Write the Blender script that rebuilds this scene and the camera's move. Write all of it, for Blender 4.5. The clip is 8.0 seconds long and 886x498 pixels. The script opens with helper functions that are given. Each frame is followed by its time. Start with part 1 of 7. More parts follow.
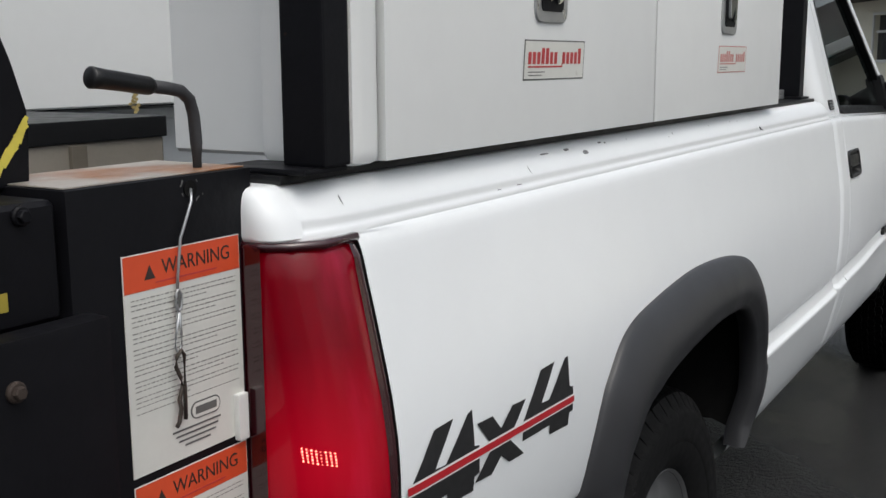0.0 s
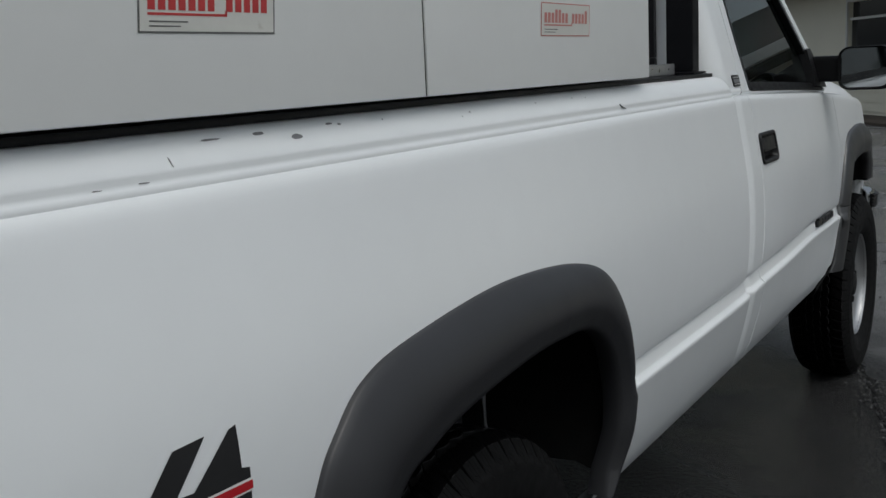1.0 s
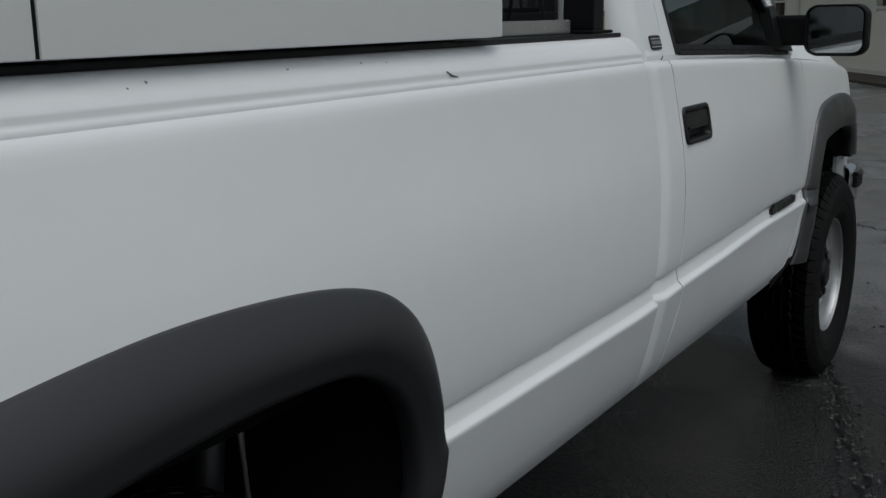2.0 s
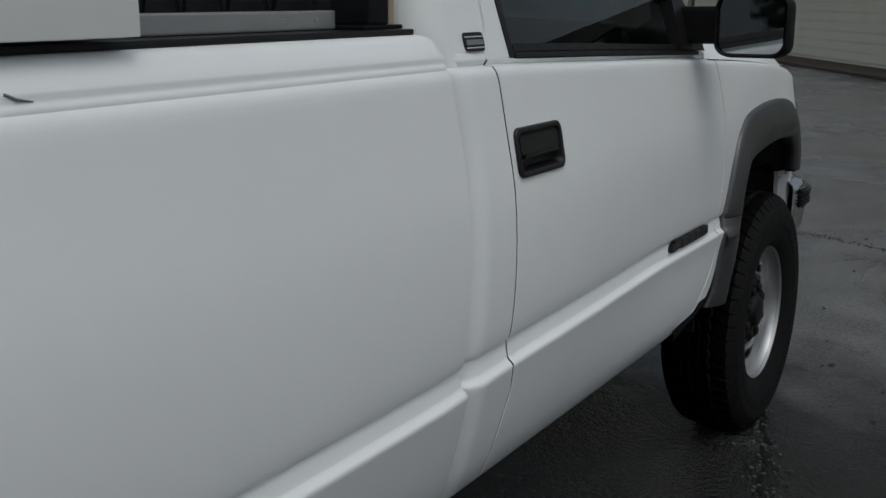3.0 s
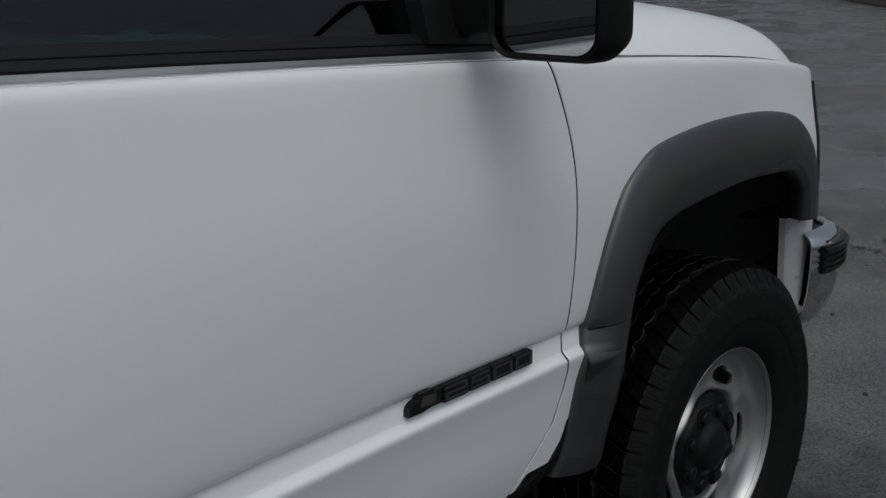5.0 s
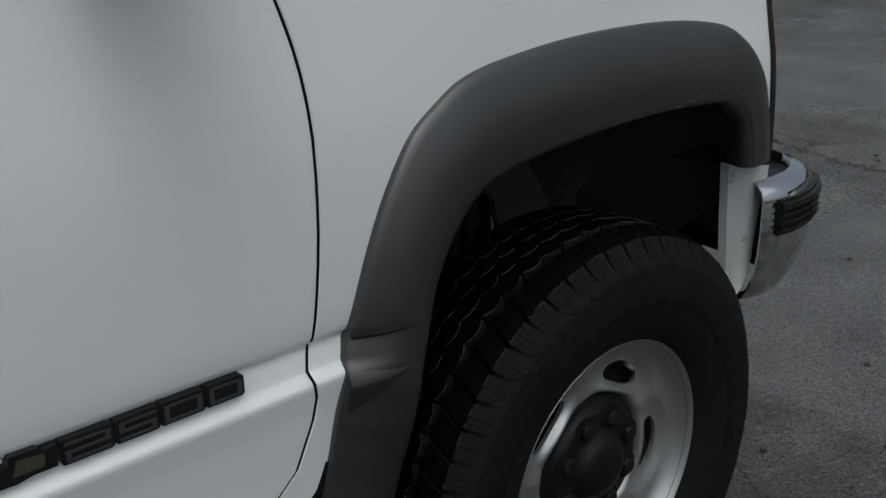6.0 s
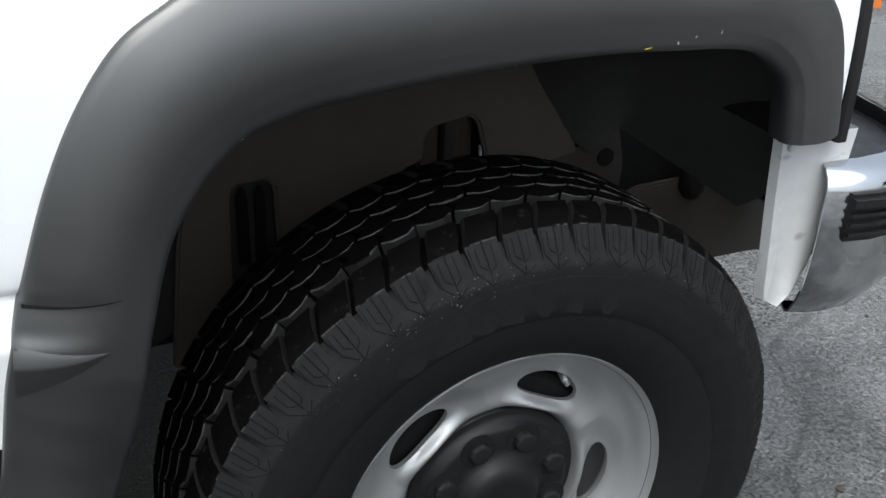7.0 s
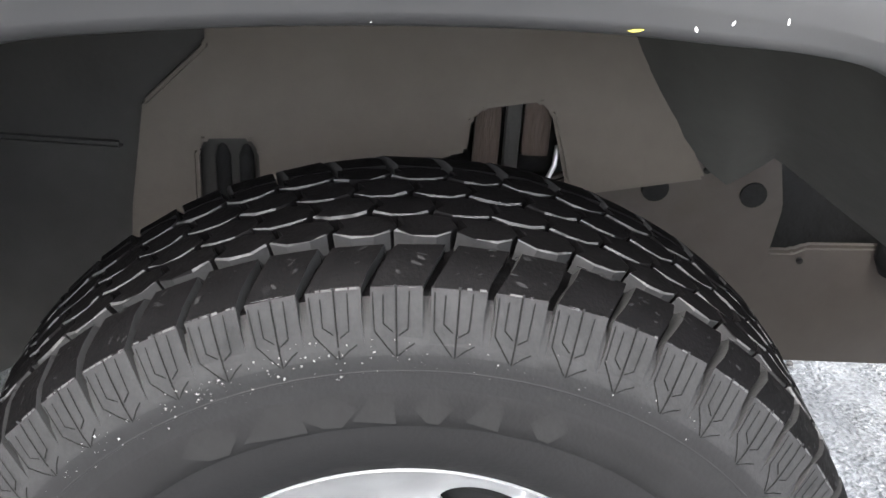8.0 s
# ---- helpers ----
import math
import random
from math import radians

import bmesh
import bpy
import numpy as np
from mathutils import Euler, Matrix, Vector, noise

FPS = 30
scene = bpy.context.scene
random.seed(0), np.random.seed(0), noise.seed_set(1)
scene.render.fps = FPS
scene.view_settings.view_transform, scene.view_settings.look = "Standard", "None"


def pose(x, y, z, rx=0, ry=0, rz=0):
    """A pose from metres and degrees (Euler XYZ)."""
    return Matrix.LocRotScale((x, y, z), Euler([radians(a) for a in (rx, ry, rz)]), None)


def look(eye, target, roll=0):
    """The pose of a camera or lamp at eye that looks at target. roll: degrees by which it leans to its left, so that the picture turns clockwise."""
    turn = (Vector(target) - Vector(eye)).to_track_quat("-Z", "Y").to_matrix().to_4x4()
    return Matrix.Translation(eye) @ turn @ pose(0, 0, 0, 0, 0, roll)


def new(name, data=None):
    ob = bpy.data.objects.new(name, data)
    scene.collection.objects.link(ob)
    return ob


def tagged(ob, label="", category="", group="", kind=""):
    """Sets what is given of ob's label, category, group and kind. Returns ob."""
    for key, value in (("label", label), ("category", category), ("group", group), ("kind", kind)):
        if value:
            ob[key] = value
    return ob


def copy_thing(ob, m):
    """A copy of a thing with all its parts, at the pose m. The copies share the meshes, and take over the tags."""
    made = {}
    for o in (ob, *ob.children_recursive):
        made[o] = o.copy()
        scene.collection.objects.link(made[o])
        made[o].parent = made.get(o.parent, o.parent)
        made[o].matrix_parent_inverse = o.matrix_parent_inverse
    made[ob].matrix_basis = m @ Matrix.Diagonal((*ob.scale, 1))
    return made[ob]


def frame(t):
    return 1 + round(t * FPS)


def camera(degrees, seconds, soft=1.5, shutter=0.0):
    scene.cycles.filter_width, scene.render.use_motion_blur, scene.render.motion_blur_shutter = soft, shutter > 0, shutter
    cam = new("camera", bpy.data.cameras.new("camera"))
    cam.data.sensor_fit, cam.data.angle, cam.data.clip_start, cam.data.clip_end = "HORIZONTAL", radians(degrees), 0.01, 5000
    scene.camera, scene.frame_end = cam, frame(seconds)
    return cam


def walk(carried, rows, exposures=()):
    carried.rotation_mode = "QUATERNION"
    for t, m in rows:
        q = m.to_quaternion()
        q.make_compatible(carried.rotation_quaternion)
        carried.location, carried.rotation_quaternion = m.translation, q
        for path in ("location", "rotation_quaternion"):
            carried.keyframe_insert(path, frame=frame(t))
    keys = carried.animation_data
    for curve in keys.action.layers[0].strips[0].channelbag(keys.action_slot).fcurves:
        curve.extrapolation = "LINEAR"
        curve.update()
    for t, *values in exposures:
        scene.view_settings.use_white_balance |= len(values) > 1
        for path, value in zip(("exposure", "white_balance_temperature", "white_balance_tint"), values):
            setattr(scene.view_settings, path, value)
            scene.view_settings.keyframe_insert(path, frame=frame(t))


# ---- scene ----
from mathutils.bvhtree import BVHTree

cam = camera(45.5, 8.0)
PATH = [
    (0, (-0.848, -1.628, 1.467), (0.836, -0.607, 1.117), -0.3),
    (0.5, (-0.547, -1.726, 1.406), (1.12, -0.682, 1.045), -2.3),
    (1, (-0.25, -1.732, 1.391), (1.442, -0.719, 1.055), -2.6),
    (1.2, (-0.133, -1.748, 1.378), (1.56, -0.748, 1.014), -1.8),
    (2.5, (0.748, -1.854, 1.393), (2.382, -0.791, 0.946), -0.9),
    (3, (1.15, -1.862, 1.392), (2.795, -0.82, 0.933), -0.2),
    (3.5, (1.547, -1.906, 1.379), (3.129, -0.761, 0.948), -0.0),
    (4, (1.928, -1.901, 1.367), (3.477, -0.729, 0.89), -2.6),
    (4.5, (2.3, -1.924, 1.382), (3.798, -0.664, 0.969), -1.4),
    (5, (2.683, -1.924, 1.376), (4.086, -0.599, 0.851), -0.9),
    (5.2, (2.832, -1.93, 1.351), (4.219, -0.6, 0.798), -0.9),
    (6.3, (3.573, -1.841, 1.304), (4.735, -0.408, 0.531), 0.0),
    (6.5, (3.713, -1.852, 1.302), (4.759, -0.357, 0.483), 2.4),
    (7, (4.019, -1.823, 1.272), (4.781, -0.23, 0.334), 2.2),
    (7.5, (4.282, -1.68, 1.214), (4.758, -0.047, 0.163), 7.2),
    (8, (4.508, -1.56, 1.159), (4.611, 0.152, 0.131), 3.5),
]
EXPOSURES = [(0.0, 0.42, 6500, 8), (0.6, -0.06, 6380, 6), (1.2, -0.34, 6290, 5), (2.5, -0.51, 6300, 5), (4.0, -0.52, 6320, 5), (5.2, -0.52, 6300, 5), (6.3, -0.10, 6290, 5),
             (6.5, 0.10, 6290, 5), (6.8, 0.82, 6290, 5), (7.0, 1.44, 6290, 5), (7.5, 3.10, 6380, 7), (8.0, 4.10, 6520, 9)]
walk(cam, [(t, look(eye, target, roll)) for t, eye, target, roll in PATH], EXPOSURES)

# ---- light: an overcast sky ----
world = bpy.data.worlds.new("overcast_sky")
scene.world = world
world.use_nodes = True
wn, wl = world.node_tree.nodes, world.node_tree.links
sky = wn.new("ShaderNodeTexSky")
sky.sky_type = "NISHITA"
sky.sun_disc = False
sky.sun_elevation, sky.sun_rotation = radians(63), radians(211)
sky.air_density, sky.dust_density, sky.ozone_density = 1.0, 4.0, 1.0
grey = wn.new("ShaderNodeHueSaturation")
grey.inputs["Saturation"].default_value = 0.42
wl.new(sky.outputs["Color"], grey.inputs["Color"])
# overcast: about three times as bright overhead as at the horizon
where = wn.new("ShaderNodeTexCoord")
split = wn.new("ShaderNodeSeparateXYZ")
wl.new(where.outputs["Generated"], split.inputs["Vector"])
lift_up = wn.new("ShaderNodeMapRange")
lift_up.inputs["From Min"].default_value, lift_up.inputs["From Max"].default_value = 0.0, 1.0
lift_up.inputs["To Min"].default_value, lift_up.inputs["To Max"].default_value = 0.70, 1.62
wl.new(split.outputs["Z"], lift_up.inputs["Value"])
cover = wn.new("ShaderNodeVectorMath")
cover.operation = "SCALE"
wl.new(grey.outputs["Color"], cover.inputs[0])
wl.new(lift_up.outputs["Result"], cover.inputs["Scale"])
wl.new(cover.outputs["Vector"], wn["Background"].inputs["Color"])
wn["Background"].inputs["Strength"].default_value = 0.112

sun = new("sun", bpy.data.lights.new("sun", "SUN"))
sun.data.energy, sun.data.angle, sun.data.color = 0.5, radians(95), (1.0, 0.97, 0.93)
sun.matrix_world = look((-3.4, -5.6, 13.2), (0, 0, 0))


# ---- materials ----
def surface(name, colour, rough=0.5, metal=0.0, vary=0.12, scale=6.0, grain=120.0, bump=0.05, coat=0.0, spot=None, spot_amount=0.0,
            spot_scale=3.0, rough_vary=0.12, specular=0.5, stretch=(1, 1, 1), ior=1.5):
    """A worn surface: colour varied at two scales, stains of a second colour, uneven gloss, fine relief."""
    m = bpy.data.materials.new(name)
    m.use_nodes = True
    n, l = m.node_tree.nodes, m.node_tree.links
    b = n["Principled BSDF"]
    tc = n.new("ShaderNodeTexCoord")
    mp = n.new("ShaderNodeMapping")
    mp.inputs["Scale"].default_value = stretch
    l.new(tc.outputs["Object"], mp.inputs["Vector"])

    def cloud(s, detail=4.0):
        t = n.new("ShaderNodeTexNoise")
        t.inputs["Scale"].default_value, t.inputs["Detail"].default_value = s, detail
        l.new(mp.outputs["Vector"], t.inputs["Vector"])
        return t.outputs["Fac"]

    big, fine = cloud(scale), cloud(grain, 2.0)
    both = n.new("ShaderNodeMath")
    both.operation = "MULTIPLY_ADD"
    l.new(fine, both.inputs[0])
    both.inputs[1].default_value = 0.5
    l.new(big, both.inputs[2])
    ramp = n.new("ShaderNodeMapRange")
    ramp.inputs["From Min"].default_value, ramp.inputs["From Max"].default_value = 0.2, 1.3
    ramp.inputs["To Min"].default_value, ramp.inputs["To Max"].default_value = 1 - vary, 1 + vary
    l.new(both.outputs[0], ramp.inputs["Value"])
    mul = n.new("ShaderNodeVectorMath")
    mul.operation = "SCALE"
    mul.inputs[0].default_value = colour
    l.new(ramp.outputs["Result"], mul.inputs["Scale"])
    out = mul.outputs["Vector"]
    if spot:
        mask = n.new("ShaderNodeMapRange")
        mask.inputs["From Min"].default_value, mask.inputs["From Max"].default_value = 0.72 - 0.25 * spot_amount, 0.80 - 0.2 * spot_amount
        l.new(cloud(spot_scale, 8.0), mask.inputs["Value"])
        mix = n.new("ShaderNodeMix")
        mix.data_type = "RGBA"
        l.new(mask.outputs["Result"], mix.inputs["Factor"])
        l.new(out, mix.inputs["A"])
        mix.inputs["B"].default_value = (*spot, 1)
        out = mix.outputs["Result"]
    l.new(out, b.inputs["Base Color"])
    rr = n.new("ShaderNodeMapRange")
    rr.inputs["From Min"].default_value, rr.inputs["From Max"].default_value = 0.2, 0.8
    rr.inputs["To Min"].default_value, rr.inputs["To Max"].default_value = max(0.02, rough - rough_vary), min(1.0, rough + rough_vary)
    l.new(cloud(scale * 2.3, 6.0), rr.inputs["Value"])
    l.new(rr.outputs["Result"], b.inputs["Roughness"])
    b.inputs["Metallic"].default_value = metal
    b.inputs["Coat Weight"].default_value = coat
    b.inputs["Coat Roughness"].default_value = 0.12
    b.inputs["Specular IOR Level"].default_value = specular
    b.inputs["IOR"].default_value = ior
    if bump:
        bp = n.new("ShaderNodeBump")
        bp.inputs["Strength"].default_value, bp.inputs["Distance"].default_value = bump, 0.01
        l.new(both.outputs[0], bp.inputs["Height"])
        l.new(bp.outputs["Normal"], b.inputs["Normal"])
    return m


PAINT = surface("white_car_paint", (0.74, 0.76, 0.77), 0.34, vary=0.04, scale=2.2, grain=14, bump=0.012, coat=0.35, rough_vary=0.06, specular=0.35)
DIRTY_WHITE = surface("grimy_white_paint", (0.46, 0.47, 0.475), 0.45, vary=0.18, scale=9, grain=60, bump=0.02, spot=(0.20, 0.19, 0.18), spot_amount=0.35, spot_scale=18, specular=0.35)
CHEST = surface("chest_white_enamel", (0.72, 0.73, 0.72), 0.45, vary=0.04, scale=3, grain=25, bump=0.01)
PRIMER = surface("bare_primer_grey", (0.15, 0.15, 0.155), 0.7, vary=0.2)
# two flare plastics: the front one has a darker base and stronger gloss
FLARE_REAR = surface("dark_grey_plastic", (0.024, 0.0243, 0.027), 0.44, vary=0.16, scale=5, grain=900, bump=0.025, rough_vary=0.06, specular=0.5)
FLARE = surface("glossy_black_plastic", (0.0125, 0.0126, 0.0135), 0.42, vary=0.16, scale=5, grain=900, bump=0.025, rough_vary=0.06, specular=1.0, ior=1.57)
RUBBER = surface("tyre_rubber", (0.0064, 0.0064, 0.0067), 0.8, vary=0.22, scale=18, grain=260, bump=0.06, spot=(0.011, 0.0105, 0.010), spot_amount=0.12, spot_scale=22, specular=0.15)
BAND = surface("dull_sidewall_band", (0.0050, 0.0050, 0.0052), 0.8, vary=0.25, scale=18, grain=260, bump=0.05, specular=0.15)
PATCH = surface("scuffed_sidewall", (0.0070, 0.0070, 0.0071), 0.85, vary=0.2, scale=30, specular=0.15)
WORN_LIT = surface("worn_lit_rubber_edge", (0.026, 0.026, 0.0265), 0.7, vary=0.6, scale=55, spot=(0.003, 0.003, 0.003), spot_amount=0.7, spot_scale=45, specular=0.2)
SCUFF = surface("scuffed_tread", (0.0048, 0.0048, 0.0050), 0.8, vary=0.7, scale=120, grain=500, bump=0.05, specular=0.1)
GROOVE_SHADE = surface("groove_shade_rubber", (0.003, 0.003, 0.003), 0.9, specular=0.05)
SHOULDER = surface("dusty_lit_shoulder_rubber", (0.0094, 0.0094, 0.0097), 0.85, vary=0.35, scale=25, grain=300, bump=0.08, specular=0.15, spot=(0.0060, 0.0060, 0.0062), spot_amount=0.45, spot_scale=30)
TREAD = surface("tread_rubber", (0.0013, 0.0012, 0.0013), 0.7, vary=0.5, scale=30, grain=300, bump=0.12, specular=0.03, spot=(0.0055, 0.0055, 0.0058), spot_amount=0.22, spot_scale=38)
SILVER = surface("silver_wheel_paint", (0.41, 0.415, 0.42), 0.37, metal=0.8, vary=0.03, scale=9, grain=260, bump=0.008, rough_vary=0.03)
CAP = surface("charcoal_cap_plastic", (0.0062, 0.0062, 0.0068), 0.46, vary=0.2, scale=20, grain=300, bump=0.05, specular=0.2)
NUT = surface("dull_nut_cover", (0.008, 0.008, 0.009), 0.5, vary=0.2, scale=30, grain=300, bump=0.04, specular=0.2)
BLACK = surface("black_trim", (0.0075, 0.0075, 0.0082), 0.42, vary=0.2, scale=15, grain=300, bump=0.04, specular=0.35)
SHELL = surface("mirror_shell_plastic", (0.006, 0.006, 0.0065), 0.55, vary=0.2, scale=15, grain=300, bump=0.04, specular=0.14)
LEVER = surface("dull_grey_steel", (0.040, 0.040, 0.043), 0.5, vary=0.25, scale=40, grain=300, bump=0.05, specular=0.3)
PIN = surface("browned_wire", (0.060, 0.048, 0.040), 0.5, metal=0.3, vary=0.4, scale=90, bump=0.0)
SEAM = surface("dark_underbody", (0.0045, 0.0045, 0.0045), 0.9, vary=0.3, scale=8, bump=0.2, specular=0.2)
STEEL = surface("black_painted_steel", (0.0045, 0.0045, 0.006), 0.5, vary=0.35, scale=9, grain=90, bump=0.08, specular=0.16, spot=(0.09, 0.04, 0.02), spot_amount=0.12, spot_scale=14)
RUST = surface("rusty_steel_plate", (0.30, 0.27, 0.24), 0.35, vary=0.25, scale=9, grain=120, bump=0.1, spot=(0.26, 0.11, 0.04), spot_amount=0.5, spot_scale=7)
CHROME = surface("chrome", (0.50, 0.51, 0.52), 0.09, metal=1.0, vary=0.03, scale=10, bump=0.0, rough_vary=0.06)
DULL_CHROME = surface("dull_galvanised", (0.45, 0.46, 0.47), 0.35, metal=0.8, vary=0.08, scale=20, bump=0.02)
LINER = surface("dusty_inner_fender", (0.0112, 0.0104, 0.0092), 0.85, vary=0.25, scale=5, grain=60, bump=0.15, spot=(0.012, 0.0115, 0.011), spot_amount=0.35, spot_scale=4)
TAN = surface("dusty_tan_sheet", (0.052, 0.0440, 0.0362), 0.85, vary=0.18, scale=5, grain=60, bump=0.08, spot=(0.036, 0.031, 0.026), spot_amount=0.4, spot_scale=4)
BROWN = surface("muddy_brown_sheet", (0.024, 0.0190, 0.0157), 0.85, vary=0.25, scale=6, grain=60, bump=0.08, spot=(0.024, 0.019, 0.016), spot_amount=0.35, spot_scale=5)
GREY_LINER = surface("grey_moulded_liner", (0.025, 0.0248, 0.0222), 0.75, vary=0.25, scale=4, grain=60, bump=0.08, spot=(0.035, 0.034, 0.032), spot_amount=0.3, spot_scale=3)
RUSTY = surface("brown_rust", (0.030, 0.020, 0.015), 0.85, vary=0.4, scale=30, bump=0.2, stretch=(3, 1, 0.4))
DIGIT = surface("grey_digit", (0.035, 0.036, 0.038), 0.5, vary=0.2, scale=30, bump=0.0)
OLIVE = surface("dull_olive_fill", (0.045, 0.042, 0.03), 0.5, vary=0.3, scale=40, bump=0.0)
DARK_LENS = surface("dark_red_lens_edge", (0.030, 0.0025, 0.005), 0.15, vary=0.3, scale=12, bump=0.0, coat=0.6)
CREAM = surface("cream_siding", (0.80, 0.76, 0.62), 0.7, vary=0.06, scale=1.2, grain=30, bump=0.05)
DARK_ROOF = surface("dark_roof_shingle", (0.06, 0.055, 0.05), 0.9, vary=0.3, scale=2, grain=20, bump=0.2)
PAPER = surface("white_sticker", (0.62, 0.62, 0.58), 0.45, vary=0.06, scale=12, bump=0.0, spot=(0.42, 0.4, 0.35), spot_amount=0.12, spot_scale=25)
ORANGE = surface("orange_red_sticker", (0.62, 0.075, 0.025), 0.45, vary=0.08, scale=20, bump=0.0)
RED_INK = surface("red_ink", (0.45, 0.04, 0.04), 0.5, vary=0.1, scale=30, bump=0.0)
INK = surface("dark_grey_ink", (0.12, 0.12, 0.115), 0.6, vary=0.2, scale=40, bump=0.0)
DARK_INK = surface("brown_black_ink", (0.035, 0.022, 0.018), 0.6, vary=0.2, scale=40, bump=0.0)
FADED_RED = surface("faded_red_ink", (0.50, 0.20, 0.18), 0.5, vary=0.15, scale=30, bump=0.0)
FINE_INK = surface("faded_print", (0.24, 0.24, 0.225), 0.6, vary=0.35, scale=90, bump=0.0)
DECAL_BLACK = surface("black_vinyl", (0.015, 0.015, 0.016), 0.4, vary=0.15, scale=20, bump=0.0)
DECAL_WHITE = surface("white_vinyl", (0.7, 0.7, 0.68), 0.4, vary=0.05, scale=20, bump=0.0)
DECAL_RED = surface("red_vinyl", (0.42, 0.012, 0.02), 0.4, vary=0.08, scale=20, bump=0.0)
YELLOW = surface("yellow_paint_mark", (0.62, 0.52, 0.08), 0.6, vary=0.2, scale=30)
DIM_YELLOW = surface("grimy_yellow_sticker", (0.30, 0.24, 0.03), 0.6, vary=0.3, scale=40, bump=0.0)
OCHRE = surface("scraped_ochre_paint", (0.34, 0.26, 0.10), 0.7, vary=0.4, scale=60, bump=0.05)
CLOTH = surface("grey_seat_cloth", (0.07, 0.075, 0.08), 0.9, vary=0.2, scale=20, grain=300, bump=0.2)
TEAL = surface("teal_jacket_cloth", (0.06, 0.24, 0.24), 0.85, vary=0.3, scale=9, grain=120, bump=0.2)
AMBER = surface("amber_lens", (0.55, 0.14, 0.02), 0.15, vary=0.05, coat=0.6, bump=0.0)
BARK = surface("bark", (0.09, 0.07, 0.05), 0.9, vary=0.3, scale=8, bump=0.4)
LEAF = surface("evergreen_needles", (0.035, 0.055, 0.025), 0.8, vary=0.5, scale=1.5, grain=12, bump=0.0)
DRY = surface("dry_brown_scrub", (0.17, 0.10, 0.04), 0.9, vary=0.4, scale=1.0, grain=8, bump=0.0)


def plastic_red():
    m = surface("red_tail_lens", (0.115, 0.0008, 0.0055), 0.16, vary=0.7, scale=5, grain=40, bump=0.012, coat=0.0, specular=0.25, rough_vary=0.06, spot=(0.26, 0.010, 0.034), spot_amount=0.7, spot_scale=6.5, stretch=(1, 1, 0.16))
    b = m.node_tree.nodes["Principled BSDF"]
    b.inputs["Subsurface Weight"].default_value = 0.15
    b.inputs["Subsurface Radius"].default_value = (0.03, 0.002, 0.002)
    # the lamp is lit: a bulb low behind the lens
    n, l = m.node_tree.nodes, m.node_tree.links
    tc = n.new("ShaderNodeTexCoord")
    away = n.new("ShaderNodeVectorMath")
    away.operation = "DISTANCE"
    away.inputs[1].default_value = (0.00, -0.965, 1.045)
    l.new(tc.outputs["Object"], away.inputs[0])
    fall = n.new("ShaderNodeMapRange")
    fall.inputs["From Min"].default_value, fall.inputs["From Max"].default_value = 0.01, 0.13
    fall.inputs["To Min"].default_value, fall.inputs["To Max"].default_value = 0.24, 0.034
    l.new(away.outputs["Value"], fall.inputs["Value"])
    b.inputs["Emission Color"].default_value = (1.0, 0.004, 0.03, 1)
    l.new(fall.outputs["Result"], b.inputs["Emission Strength"])
    return m


def glass(name, tint, rough=0.0):
    m = bpy.data.materials.new(name)
    m.use_nodes = True
    b = m.node_tree.nodes["Principled BSDF"]
    b.inputs["Base Color"].default_value = (*tint, 1)
    b.inputs["Transmission Weight"].default_value = 1.0
    b.inputs["Roughness"].default_value = rough
    b.inputs["IOR"].default_value = 1.45
    return m


def glow(name, colour, strength):
    m = bpy.data.materials.new(name)
    m.use_nodes = True
    b = m.node_tree.nodes["Principled BSDF"]
    b.inputs["Base Color"].default_value = (*colour, 1)
    b.inputs["Emission Color"].default_value = (*colour, 1)
    b.inputs["Emission Strength"].default_value = strength
    return m


RED_LENS = plastic_red()
PANE = glass("tinted_glass", (0.16, 0.19, 0.185))
MIRROR = surface("mirror_glass", (0.40, 0.415, 0.42), 0.03, metal=1.0, vary=0.02, bump=0.0, rough_vary=0.01)
WINDOW_DARK = surface("dark_window_pane", (0.02, 0.022, 0.025), 0.06, vary=0.1, bump=0.0, rough_vary=0.03)
LAMP = glow("lit_tail_lamp_dots", (1.0, 0.20, 0.15), 2.6)


